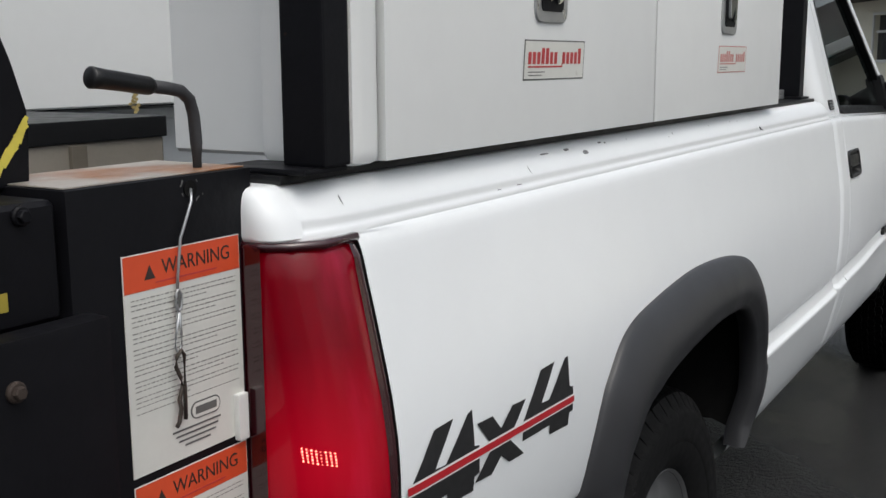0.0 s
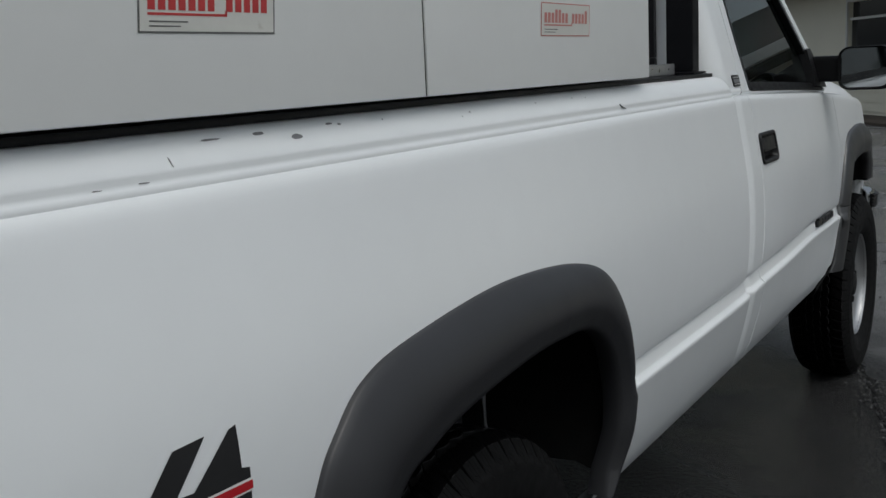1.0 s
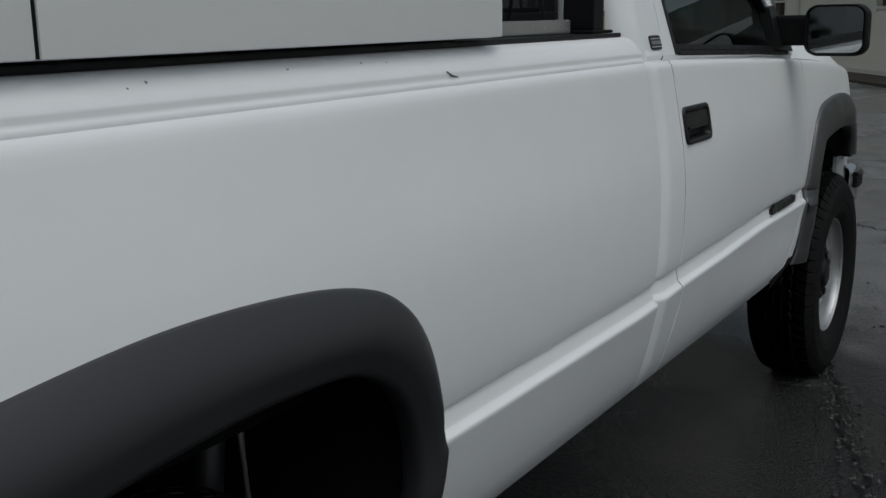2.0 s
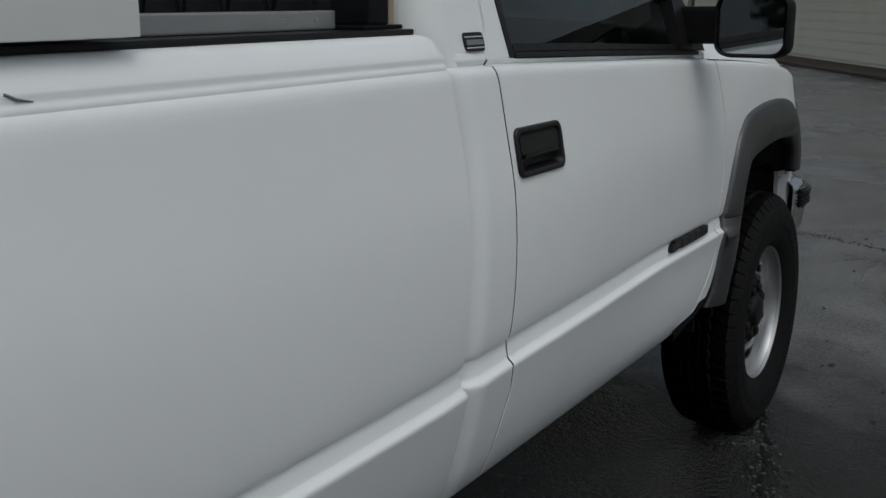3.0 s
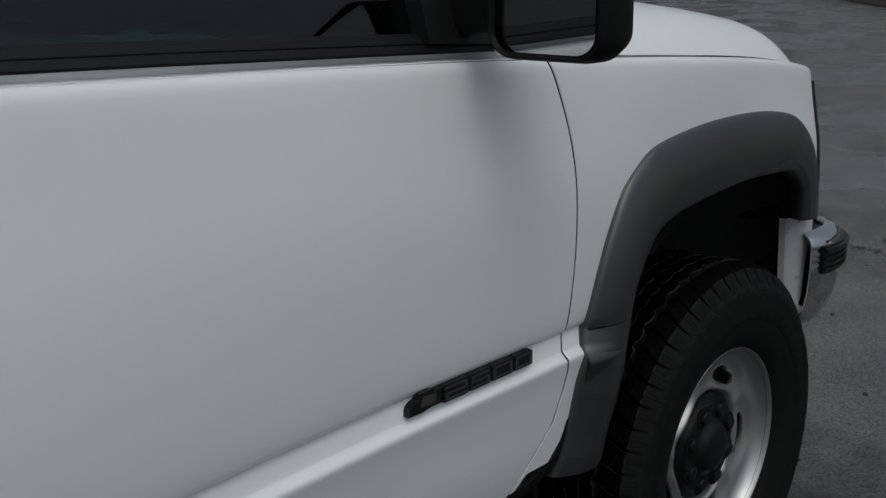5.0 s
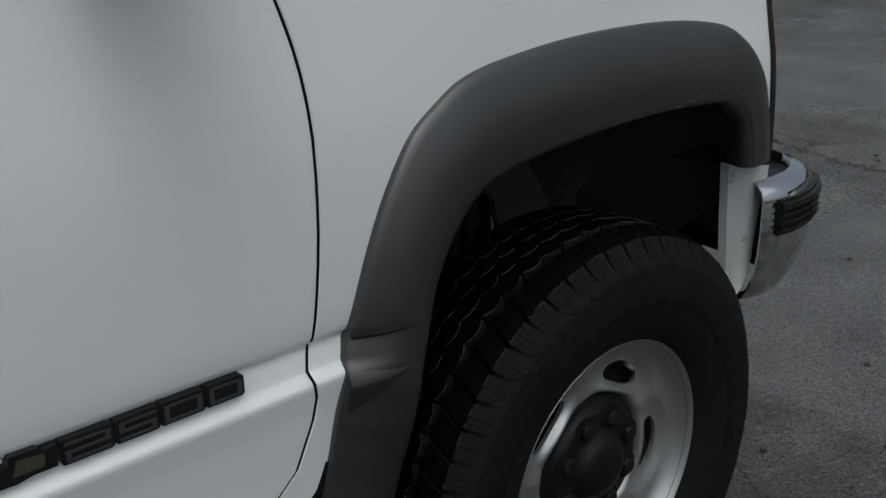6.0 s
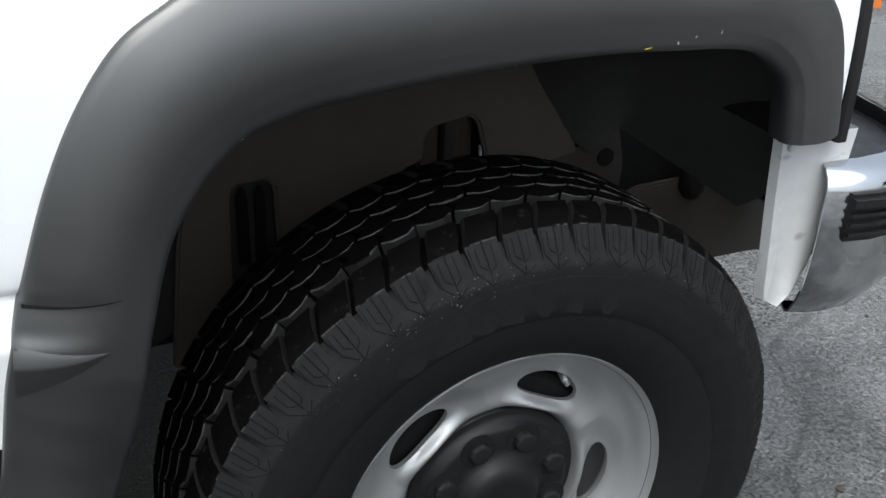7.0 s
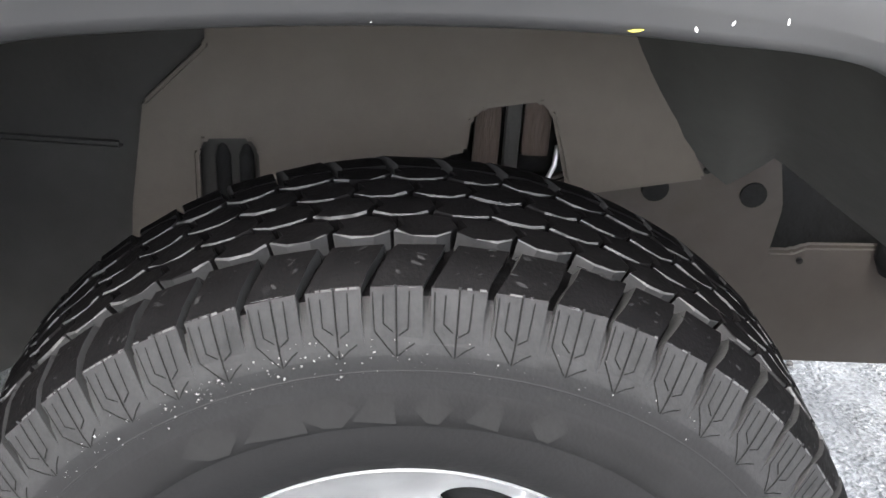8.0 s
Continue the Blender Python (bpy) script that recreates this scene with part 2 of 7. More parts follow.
def asphalt():
    """Wet asphalt: dark stones, damp patches that shine, fine relief."""
    m = bpy.data.materials.new("wet_asphalt")
    m.use_nodes = True
    n, l = m.node_tree.nodes, m.node_tree.links
    b = n["Principled BSDF"]
    tc = n.new("ShaderNodeTexCoord")

    def tex(kind, s, **k):
        t = n.new(kind)
        t.inputs["Scale"].default_value = s
        for key, v in k.items():
            t.inputs[key].default_value = v
        l.new(tc.outputs["Object"], t.inputs["Vector"])
        return t

    stones = tex("ShaderNodeTexVoronoi", 150.0)
    grit = tex("ShaderNodeTexNoise", 130.0, Detail=6.0)
    damp = tex("ShaderNodeTexNoise", 0.55, Detail=5.0)
    wear = tex("ShaderNodeTexNoise", 2.6, Detail=6.0)
    ramp = n.new("ShaderNodeValToRGB")
    ramp.color_ramp.elements[0].position, ramp.color_ramp.elements[0].color = 0.30, (0.005, 0.005, 0.0055, 1)
    ramp.color_ramp.elements[1].position, ramp.color_ramp.elements[1].color = 0.95, (0.085, 0.085, 0.084, 1)
    add = n.new("ShaderNodeMath")
    add.operation = "MULTIPLY_ADD"
    l.new(stones.outputs["Color"], add.inputs[0])
    add.inputs[1].default_value = 0.4
    l.new(grit.outputs["Fac"], add.inputs[2])
    sub = n.new("ShaderNodeMath")
    sub.operation = "MULTIPLY_ADD"
    l.new(wear.outputs["Fac"], sub.inputs[0])
    sub.inputs[1].default_value = 0.5
    l.new(add.outputs[0], sub.inputs[2])
    shift = n.new("ShaderNodeMath")
    shift.operation = "SUBTRACT"
    l.new(sub.outputs[0], shift.inputs[0])
    shift.inputs[1].default_value = 0.35
    l.new(shift.outputs[0], ramp.inputs["Fac"])
    # drier, paler asphalt ahead, dark beside the truck: glare and shade put into the colour, with an uneven border
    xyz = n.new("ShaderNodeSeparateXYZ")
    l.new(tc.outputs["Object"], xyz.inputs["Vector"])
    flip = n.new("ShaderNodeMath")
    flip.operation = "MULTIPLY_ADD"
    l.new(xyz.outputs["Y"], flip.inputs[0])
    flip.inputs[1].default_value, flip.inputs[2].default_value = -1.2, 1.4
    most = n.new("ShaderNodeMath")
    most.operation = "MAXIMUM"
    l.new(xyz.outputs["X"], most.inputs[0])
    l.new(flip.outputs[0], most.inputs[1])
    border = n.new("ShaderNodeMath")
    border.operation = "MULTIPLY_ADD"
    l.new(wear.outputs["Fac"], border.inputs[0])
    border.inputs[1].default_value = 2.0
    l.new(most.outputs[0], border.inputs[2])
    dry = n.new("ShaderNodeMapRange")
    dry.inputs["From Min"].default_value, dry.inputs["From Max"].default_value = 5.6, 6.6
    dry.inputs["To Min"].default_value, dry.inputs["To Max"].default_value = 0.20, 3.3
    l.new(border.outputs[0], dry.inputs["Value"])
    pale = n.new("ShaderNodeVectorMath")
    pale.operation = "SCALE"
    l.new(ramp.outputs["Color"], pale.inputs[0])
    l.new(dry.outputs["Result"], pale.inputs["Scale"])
    # hairline cracks
    warp = n.new("ShaderNodeVectorMath")
    warp.operation = "MULTIPLY_ADD"
    l.new(tex("ShaderNodeTexNoise", 3.0, Detail=5.0).outputs["Color"], warp.inputs[0])
    warp.inputs[1].default_value = (0.5, 0.5, 0.0)
    l.new(tc.outputs["Object"], warp.inputs[2])
    cells = n.new("ShaderNodeTexVoronoi")
    cells.feature = "DISTANCE_TO_EDGE"
    cells.inputs["Scale"].default_value = 0.30
    l.new(warp.outputs["Vector"], cells.inputs["Vector"])
    line = n.new("ShaderNodeMapRange")
    line.inputs["From Min"].default_value, line.inputs["From Max"].default_value = 0.001, 0.005
    line.inputs["To Min"].default_value, line.inputs["To Max"].default_value = 0.55, 1.0
    l.new(cells.outputs["Distance"], line.inputs["Value"])
    cracked = n.new("ShaderNodeVectorMath")
    cracked.operation = "SCALE"
    l.new(pale.outputs["Vector"], cracked.inputs[0])
    l.new(line.outputs["Result"], cracked.inputs["Scale"])
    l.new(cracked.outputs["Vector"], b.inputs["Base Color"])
    wet = n.new("ShaderNodeMapRange")
    wet.inputs["From Min"].default_value, wet.inputs["From Max"].default_value = 0.42, 0.60
    wet.inputs["To Min"].default_value, wet.inputs["To Max"].default_value = 0.10, 0.42
    l.new(damp.outputs["Fac"], wet.inputs["Value"])
    l.new(wet.outputs["Result"], b.inputs["Roughness"])
    bp = n.new("ShaderNodeBump")
    bp.inputs["Strength"].default_value, bp.inputs["Distance"].default_value = 1.0, 0.016
    coarse = n.new("ShaderNodeMath")
    coarse.operation = "MULTIPLY_ADD"
    l.new(tex("ShaderNodeTexNoise", 48.0, Detail=3.0).outputs["Fac"], coarse.inputs[0])
    coarse.inputs[1].default_value = 1.6
    l.new(add.outputs[0], coarse.inputs[2])
    l.new(coarse.outputs[0], bp.inputs["Height"])
    l.new(bp.outputs["Normal"], b.inputs["Normal"])
    return m


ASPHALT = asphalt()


# ---- mesh helpers ----
def part(name, bm, material, parent=None, label="", smooth=False, category="", kind="", group="", sharp=38):
    """Links a bmesh as one mesh object under a thing or a part."""
    me = bpy.data.meshes.new(name)
    if smooth:
        for f in bm.faces:
            f.smooth = True
        for e in bm.edges:
            if len(e.link_faces) == 2 and e.calc_face_angle(0) > radians(sharp):
                e.smooth = False
    bm.to_mesh(me)
    bm.free()
    me.materials.append(material)
    ob = new(name, me)
    if parent is not None:
        ob.parent = parent
        if parent.type == "EMPTY":
            ob.matrix_parent_inverse = Matrix.Translation(parent.location).inverted()
    return tagged(ob, label, category, group, kind)


def thing(name, base, label, category, group=""):
    ob = new(name)
    ob.empty_display_size = 0.1
    ob.location = base
    return tagged(ob, label, category, group)


def box(bm, x0, x1, y0, y1, z0, z1, bevel=0.0, segments=2, turn=None):
    r = bmesh.ops.create_cube(bm, size=1.0)["verts"]
    for v in r:
        v.co = Vector(((x0 + x1) / 2 + v.co.x * (x1 - x0), (y0 + y1) / 2 + v.co.y * (y1 - y0), (z0 + z1) / 2 + v.co.z * (z1 - z0)))
    if turn is not None:
        c = Vector(((x0 + x1) / 2, (y0 + y1) / 2, (z0 + z1) / 2))
        for v in r:
            v.co = c + turn @ (v.co - c)
    if bevel:
        es = {e for v in r for e in v.link_edges}
        bmesh.ops.bevel(bm, geom=list(es), offset=bevel, segments=segments, affect="EDGES", profile=0.7)
    return bm


def boxed(x0, x1, y0, y1, z0, z1, bevel=0.004, segments=2, turn=None):
    return box(bmesh.new(), x0, x1, y0, y1, z0, z1, bevel, segments, turn)


def tube(bm, pts, radius, sides=10, closed=False):
    """A round bar along points; radius is one number or one for each point."""
    pts = [Vector(p) for p in pts]
    n = len(pts)
    rings = []
    up = Vector((0, 0, 1))
    for i, p in enumerate(pts):
        a, c = pts[(i - 1) % n if closed else max(i - 1, 0)], pts[(i + 1) % n if closed else min(i + 1, n - 1)]
        d = (c - a).normalized()
        side = d.cross(up)
        side = side.normalized() if side.length > 1e-4 else Vector((1, 0, 0))
        over = side.cross(d)
        r = radius[i] if isinstance(radius, (list, tuple)) else radius
        rings.append([bm.verts.new(p + (side * math.cos(2 * math.pi * k / sides) + over * math.sin(2 * math.pi * k / sides)) * r) for k in range(sides)])
    for i in range(n if closed else n - 1):
        a, c = rings[i], rings[(i + 1) % n]
        for k in range(sides):
            bm.faces.new((a[k], a[(k + 1) % sides], c[(k + 1) % sides], c[k]))
    if not closed:
        bm.faces.new(rings[0][::-1])
        bm.faces.new(rings[-1])
    return bm


def lathe(bm, profile, segments=72, closed=False):
    """Turns (radius, y) pairs round the y axis."""
    rings = [[bm.verts.new((r * math.cos(2 * math.pi * k / segments), y, r * math.sin(2 * math.pi * k / segments))) for k in range(segments)] for r, y in profile]
    n = len(rings)
    for i in range(n if closed else n - 1):
        a, c = rings[i], rings[(i + 1) % n]
        for k in range(segments):
            bm.faces.new((a[k], a[(k + 1) % segments], c[(k + 1) % segments], c[k]))
    return bm


def sheet(bm, rows, close_v=False):
    """Faces over a grid of points."""
    vs = [[bm.verts.new(p) for p in row] for row in rows]
    for i in range(len(vs) - 1):
        m = len(vs[i])
        for j in range(m if close_v else m - 1):
            bm.faces.new((vs[i][j], vs[i + 1][j], vs[i + 1][(j + 1) % m], vs[i][(j + 1) % m]))
    return vs


def prism(bm, outline, y0, y1):
    """A plate with an outline in x and z between two y."""
    a = [bm.verts.new((x, y0, z)) for x, z in outline]
    c = [bm.verts.new((x, y1, z)) for x, z in outline]
    n = len(a)
    bm.faces.new(a)
    bm.faces.new(c[::-1])
    for i in range(n):
        bm.faces.new((a[i], c[i], c[(i + 1) % n], a[(i + 1) % n]))
    bmesh.ops.recalc_face_normals(bm, faces=bm.faces)
    return bm


def finish(bm):
    bmesh.ops.recalc_face_normals(bm, faces=bm.faces)
    return bm


def rounded(x0, x1, z0, z1, r, steps=5, skew=0.0):
    """A rounded rectangle as a list of (x, z)."""
    out = []
    for cx, cz, a in ((x1 - r, z1 - r, 0), (x0 + r, z1 - r, 90), (x0 + r, z0 + r, 180), (x1 - r, z0 + r, 270)):
        for k in range(steps + 1):
            w = radians(a + 90 * k / steps)
            x, z = cx + r * math.cos(w), cz + r * math.sin(w)
            out.append((x + skew * (z - z0), z))
    return out


def lerp(table, x):
    for (a, p), (c, q) in zip(table, table[1:]):
        if x <= c:
            return p + (q - p) * max(0.0, (x - a) / (c - a))
    return table[-1][1]


def smooth_lerp(table, x):
    for i, ((a, p), (c, q)) in enumerate(zip(table, table[1:])):
        if x <= c or i == len(table) - 2:
            u = min(1.0, max(0.0, (x - a) / (c - a)))
            m0 = (q - table[i - 1][1]) / (c - table[i - 1][0]) if i else (q - p) / (c - a)
            m1 = (table[i + 2][1] - p) / (table[i + 2][0] - a) if i + 2 < len(table) else (q - p) / (c - a)
            h = c - a
            return (2 * u**3 - 3 * u**2 + 1) * p + (u**3 - 2 * u**2 + u) * h * m0 + (-2 * u**3 + 3 * u**2) * q + (u**3 - u**2) * h * m1


def lettering(text, size, m, material, name, parent, depth=0.0006, label=""):
    """Letters in the built-in font, as a mesh, laid by the pose m."""
    cu = bpy.data.curves.new(name, "FONT")
    cu.body, cu.size, cu.extrude = text, size, depth
    cu.align_x, cu.align_y = "CENTER", "CENTER"
    tmp = new(name + "_text", cu)
    me = bpy.data.meshes.new_from_object(tmp.evaluated_get(bpy.context.evaluated_depsgraph_get()))
    bpy.data.objects.remove(tmp)
    bpy.data.curves.remove(cu)
    me.transform(m)
    me.materials.clear()
    me.materials.append(material)
    ob = new(name, me)
    ob.parent = parent
    if parent.type == "EMPTY":
        ob.matrix_parent_inverse = Matrix.Translation(parent.location).inverted()
    return tagged(ob, label)


# ---- the ground ----
bm = bmesh.new()
edges_at = [-900, -300, -100, -40, -15, -6, -2, 0, 1, 2, 3, 4, 5, 6, 8, 12, 20, 40, 100, 300, 900]
sheet(bm, [[(x, y, 0.0) for y in edges_at] for x in edges_at])
bmesh.ops.recalc_face_normals(bm, faces=bm.faces)
if bm.faces[0].normal.z < 0:
    bmesh.ops.reverse_faces(bm, faces=bm.faces)
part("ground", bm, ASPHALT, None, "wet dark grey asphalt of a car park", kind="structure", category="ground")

# broken seams in the asphalt
CRACK = surface("crack_filled_with_dirt", (0.004, 0.004, 0.004), 0.8, vary=0.3, scale=30, specular=0.2)
RUBBLE = surface("asphalt_crumbs", (0.05, 0.05, 0.05), 0.6, vary=0.4, scale=60, bump=0.3)
crack_r = random.Random(31)
ground = bpy.data.objects["ground"]
for line in (((4.62, -0.97), (4.40, -1.03), (4.15, -1.11), (3.9, -1.16), (3.6, -1.30), (3.2, -1.36)), ((7.2, -1.9), (7.35, -1.0), (7.6, -0.5), (7.75, 0.4), (8.1, 1.4))):
    pts = []
    for (x0, y0), (x1, y1) in zip(line, line[1:]):
        steps = max(3, int(math.hypot(x1 - x0, y1 - y0) / 0.03))
        pts += [(x0 + (x1 - x0) * k / steps, y0 + (y1 - y0) * k / steps) for k in range(steps)]
    bm = bmesh.new()
    rows = []
    for x, y in pts:
        j, w = crack_r.gauss(0, 0.010), max(0.0015, crack_r.gauss(0.005, 0.005))
        rows.append([(x + j, y + j - w, 0.004), (x + j, y + j + w, 0.004)])
    sheet(bm, rows)
    part("crack", finish(bm), CRACK, ground)
    bm = bmesh.new()
    for x, y in pts:
        for _ in range(4):
            bmesh.ops.create_icosphere(bm, subdivisions=1, radius=crack_r.uniform(0.002, 0.008), matrix=Matrix.Translation((x + crack_r.gauss(0, 0.02), y + crack_r.gauss(0, 0.035), 0.002)))
    part("crumbs", bm, RUBBLE, ground, "asphalt crumbs", kind="stuff")

# ---- the truck's body lines ----
CREASE = [(-0.1, 1.280), (2.6, 1.281), (2.85, 1.277), (3.18, 1.266), (3.74, 1.246), (4.15, 1.223), (4.40, 1.205), (4.61, 1.187), (4.86, 1.157), (5.1, 1.115)]
SIDE = [(0.0, 0.983), (0.012, 0.989), (0.04, 0.992), (0.12, 0.995), (0.30, 0.995), (0.50, 0.989), (0.62, 0.981), (0.75, 0.970), (0.90, 0.958), (0.95, 0.9545), (0.978, 0.951), (0.992, 0.947), (1.0, 0.943)]
SILL = [(0.495, 0.88), (0.505, 0.92), (0.53, 0.945), (0.58, 0.966), (0.65, 0.984), (0.71, 0.9945), (0.742, 1.0), (0.752, 1.0022), (0.7575, 1.0030), (0.7605, 1.0022), (0.7625, 1.0005), (0.7705, 0.9905), (0.7725, 0.9895),
        (0.780, 0.988), (0.790, 0.985), (0.800, 0.9825)]


def crease(x):
    return smooth_lerp(CREASE, x)


def taper(x):
    front = 0.060 * max(0.0, (x - 4.25) / 0.75) ** 2
    back = 0.020 * max(0.0, (0.12 - x) / 0.12) ** 2
    return front + back


def ledge_lift(x):
    """The ledge above the sill climbs a little towards the front."""
    return smooth_lerp([(1.0, -0.018), (1.7, -0.018), (2.5, -0.019), (2.62, -0.014), (2.79, -0.007), (3.05, -0.003), (4.1, -0.003)], x)


def ease(u):
    u = min(1.0, max(0.0, u))
    return u * u * (3 - 2 * u)


def waist(x, z):
    """How much further in the door and the fender lie below the crease, towards the front."""
    low = 0.022 * ease((x - 2.9) / 0.75) * (1 - ease((z - 0.82) / 0.40)) * ease((z - 0.50) / 0.22)
    arch = 0.014 * ease((x - 3.95) / 0.35) * ease((z - 0.75) / 0.20) * (1 - ease((z - 1.0) / 0.20))
    return (low + arch) * (1 - 0.65 * ease((x - 4.5) / 0.35))


def side_y(x, z):
    """How far out the truck's flank lies."""
    dz = ledge_lift(x)
    if z <= 0.800 + dz:
        y = lerp(SILL, z - dz * min(1.0, max(0.0, (z - 0.65) / 0.08)))
    elif z <= crease(x):
        u = (z - 0.800 - dz) / (crease(x) - 0.800 - dz)
        rear = min(1.0, max(0.0, (2.3 - x) / 1.7))
        y = smooth_lerp(SIDE, u) + 0.016 * math.sin(math.pi * u) * rear * rear * (3 - 2 * rear)
    else:
        y = lerp([(0.0, 0.943), (0.004, 0.9432), (0.008, 0.9405), (0.010, 0.9390), (0.013, 0.9380), (0.018, 0.9382), (0.022, 0.9370), (0.045, 0.9205), (0.052, 0.914), (0.056, 0.904), (0.06, 0.900)], z - crease(x))
    return y - taper(x) - waist(x, z)


HEIGHTS = [0.495, 0.505, 0.53, 0.58, 0.65, 0.71, 0.742, 0.752, 0.7575, 0.7605, 0.7625, 0.7665, 0.7705, 0.7725, 0.780, 0.790, 0.800]


def levels(x, top=None):
    """The z of the panel's rows at x, from sill to crease, and on to the top if there is one."""
    zc, dz = crease(x), ledge_lift(x)
    us = [0.012, 0.03, 0.08, 0.15, 0.22, 0.30, 0.38, 0.46, 0.54, 0.60, 0.64, 0.70, 0.76, 0.80, 0.85, 0.90, 0.94, 0.965, 0.98, 0.992, 1.0]
    out = [h + dz * min(1.0, max(0.0, (h - 0.65) / 0.08)) for h in HEIGHTS] + [0.800 + dz + u * (zc - 0.800 - dz) for u in us]
    if top:
        out += [zc + d for d in (0.004, 0.008, 0.010, 0.013, 0.018, 0.022, 0.034, 0.045, 0.052, 0.056)]
    return out


def curve_through(pts, n=120):
    """A smooth line through guide points, at even steps along its length."""
    out = []
    for i in range(len(pts) - 1):
        p0, p1, p2, p3 = [Vector(pts[min(max(k, 0), len(pts) - 1)]) for k in (i - 1, i, i + 1, i + 2)]
        for k in range(12):
            t = k / 12
            out.append(0.5 * (2 * p1 + (p2 - p0) * t + (2 * p0 - 5 * p1 + 4 * p2 - p3) * t * t + (3 * p1 - p0 - 3 * p2 + p3) * t**3))
    out.append(Vector(pts[-1]))
    run = [0.0]
    for a, c in zip(out, out[1:]):
        run.append(run[-1] + (c - a).length)
    even = []
    for k in range(n + 1):
        d = run[-1] * k / n
        i = max(0, min(len(out) - 2, next((q - 1 for q, v in enumerate(run) if v > d), len(out) - 2)))
        even.append(out[i].lerp(out[i + 1], (d - run[i]) / max(1e-9, run[i + 1] - run[i])))
    return even


# wheel openings: the outer edge and the inner lip of each flare, rear foot to front foot
STEPS = 520
FRONT_OUT = curve_through([(3.962, 0.545), (3.979, 0.592), (3.990, 0.645), (4.002, 0.713), (4.016, 0.768), (4.028, 0.807), (4.056, 0.888), (4.088, 0.955), (4.126, 1.008), (4.167, 1.037), (4.222, 1.063), (4.31, 1.077), (4.45, 1.085), (4.641, 1.079), (4.787, 1.058), (4.865, 1.025), (4.914, 0.982), (4.945, 0.927), (4.966, 0.810)], STEPS)
FRONT_IN = curve_through([(4.078, 0.545), (4.092, 0.585), (4.109, 0.635), (4.123, 0.691), (4.134, 0.745), (4.163, 0.839), (4.218, 0.908), (4.275, 0.932), (4.341, 0.942), (4.45, 0.950), (4.6, 0.952), (4.699, 0.947), (4.764, 0.940), (4.818, 0.924), (4.862, 0.884), (4.880, 0.810)], STEPS)
REAR_OUT = curve_through([(0.595, 0.58), (0.615, 0.80), (0.655, 0.925), (0.70, 0.982), (0.76, 1.023), (0.87, 1.047), (1.12, 1.066), (1.34, 1.057), (1.49, 1.031), (1.572, 0.990), (1.624, 0.930), (1.655, 0.855), (1.674, 0.76), (1.656, 0.66), (1.622, 0.592), (1.592, 0.552)], STEPS)
REAR_IN = curve_through([(0.70, 0.58), (0.725, 0.74), (0.797, 0.868), (0.87, 0.900), (0.94, 0.919), (1.08, 0.937), (1.25, 0.945), (1.40, 0.932), (1.485, 0.905), (1.548, 0.86), (1.588, 0.80), (1.606, 0.73), (1.604, 0.665), (1.594, 0.610), (1.575, 0.552)], STEPS)

# the fender's lower corner, rounded under the flare
FENDER_FOOT = curve_through([(3.72, 0.538), (3.79, 0.546), (3.86, 0.553), (3.925, 0.566), (3.966, 0.594), (3.988, 0.645)], 32)


def opening(outer, inner, share=0.5, foot=((0.595, 0.3),)):
    """Whether a place on the flank lies in the wheel opening, taken part of the way under the flare."""
    ring = [a.lerp(c, share) for a, c in zip(outer, inner)]
    while ring[0].y < foot[-1][1]:
        ring.pop(0)
    ring = [Vector((foot[0][0], 0.3))] + [Vector(p) for p in foot] + ring + [Vector((ring[-1].x, 0.3))]

    def inside(x, z):
        hit = False
        for a, c in zip(ring, ring[1:] + ring[:1]):
            if (a.y > z) != (c.y > z) and x < (c.x - a.x) * (z - a.y) / (c.y - a.y) + a.x:
                hit = not hit
        return hit

    return inside


def corner_inset(x, z):
    """How far the cab's rounded rear corner has turned in at x."""
    w = min(0.985, max(0.0, 1 - (x - bed_front(z) + 0.007) / 0.070))
    return 0.080 * (1 - math.sqrt(1 - w * w))


def panel(x_left, x_right, columns, top, cut=None, mirror=1, fold=0.018, roll=False):
    """A stretch of the flank between two edges that are functions of z, its border folded inwards."""
    bm = bmesh.new()
    grid = []
    for j in range(columns + 1):
        u = j / columns
        row = []
        xm = x_left(1.0) + u * (x_right(1.0) - x_left(1.0))
        for z in levels(xm, top):
            x = x_left(z) + u * (x_right(z) - x_left(z))
            row.append((x, -(side_y(x, z) - (corner_inset(x, z) if roll else 0.0)) * mirror, z))
        grid.append(row)
    first = [(x, y + fold * 1.2 * mirror, z) for x, y, z in grid[0]]
    last = [(x, y + fold * 1.2 * mirror, z) for x, y, z in grid[-1]]
    soft_a = [(x - 0.0, y, z) for x, y, z in grid[0]]
    grid[0] = [(x + 0.0016, y, z) for x, y, z in soft_a]
    lip_a = [(x, y + 0.0016 * mirror, z) for x, y, z in soft_a]
    soft_b = grid[-1]
    lip_b = [(x, y + 0.0016 * mirror, z) for x, y, z in soft_b]
    grid[-1] = [(x - 0.0016, y, z) for x, y, z in soft_b]
    grid = [first, lip_a] + grid + [lip_b, last]
    vs = sheet(bm, grid)
    # the folded edges in the shut lines are coloured dark, for the gap's shade
    dark = {v for row in (vs[0], vs[-1]) for v in row}
    for f in bm.faces:
        if any(v in dark for v in f.verts):
            f.material_index = 1
    if cut:
        gone = [f for f in bm.faces if cut(f.calc_center_median().x, f.calc_center_median().z)]
        bmesh.ops.delete(bm, geom=gone, context="FACES")
    bmesh.ops.recalc_face_normals(bm, faces=bm.faces)
    return bm


# edges of the panels
def bed_back(z):
    return lerp([(0.5, 0.07), (0.80, 0.080), (1.0, 0.088), (1.1, 0.091), (1.2, 0.092), (1.2768, 0.092), (1.2786, 0.0), (1.4, 0.012)], z)


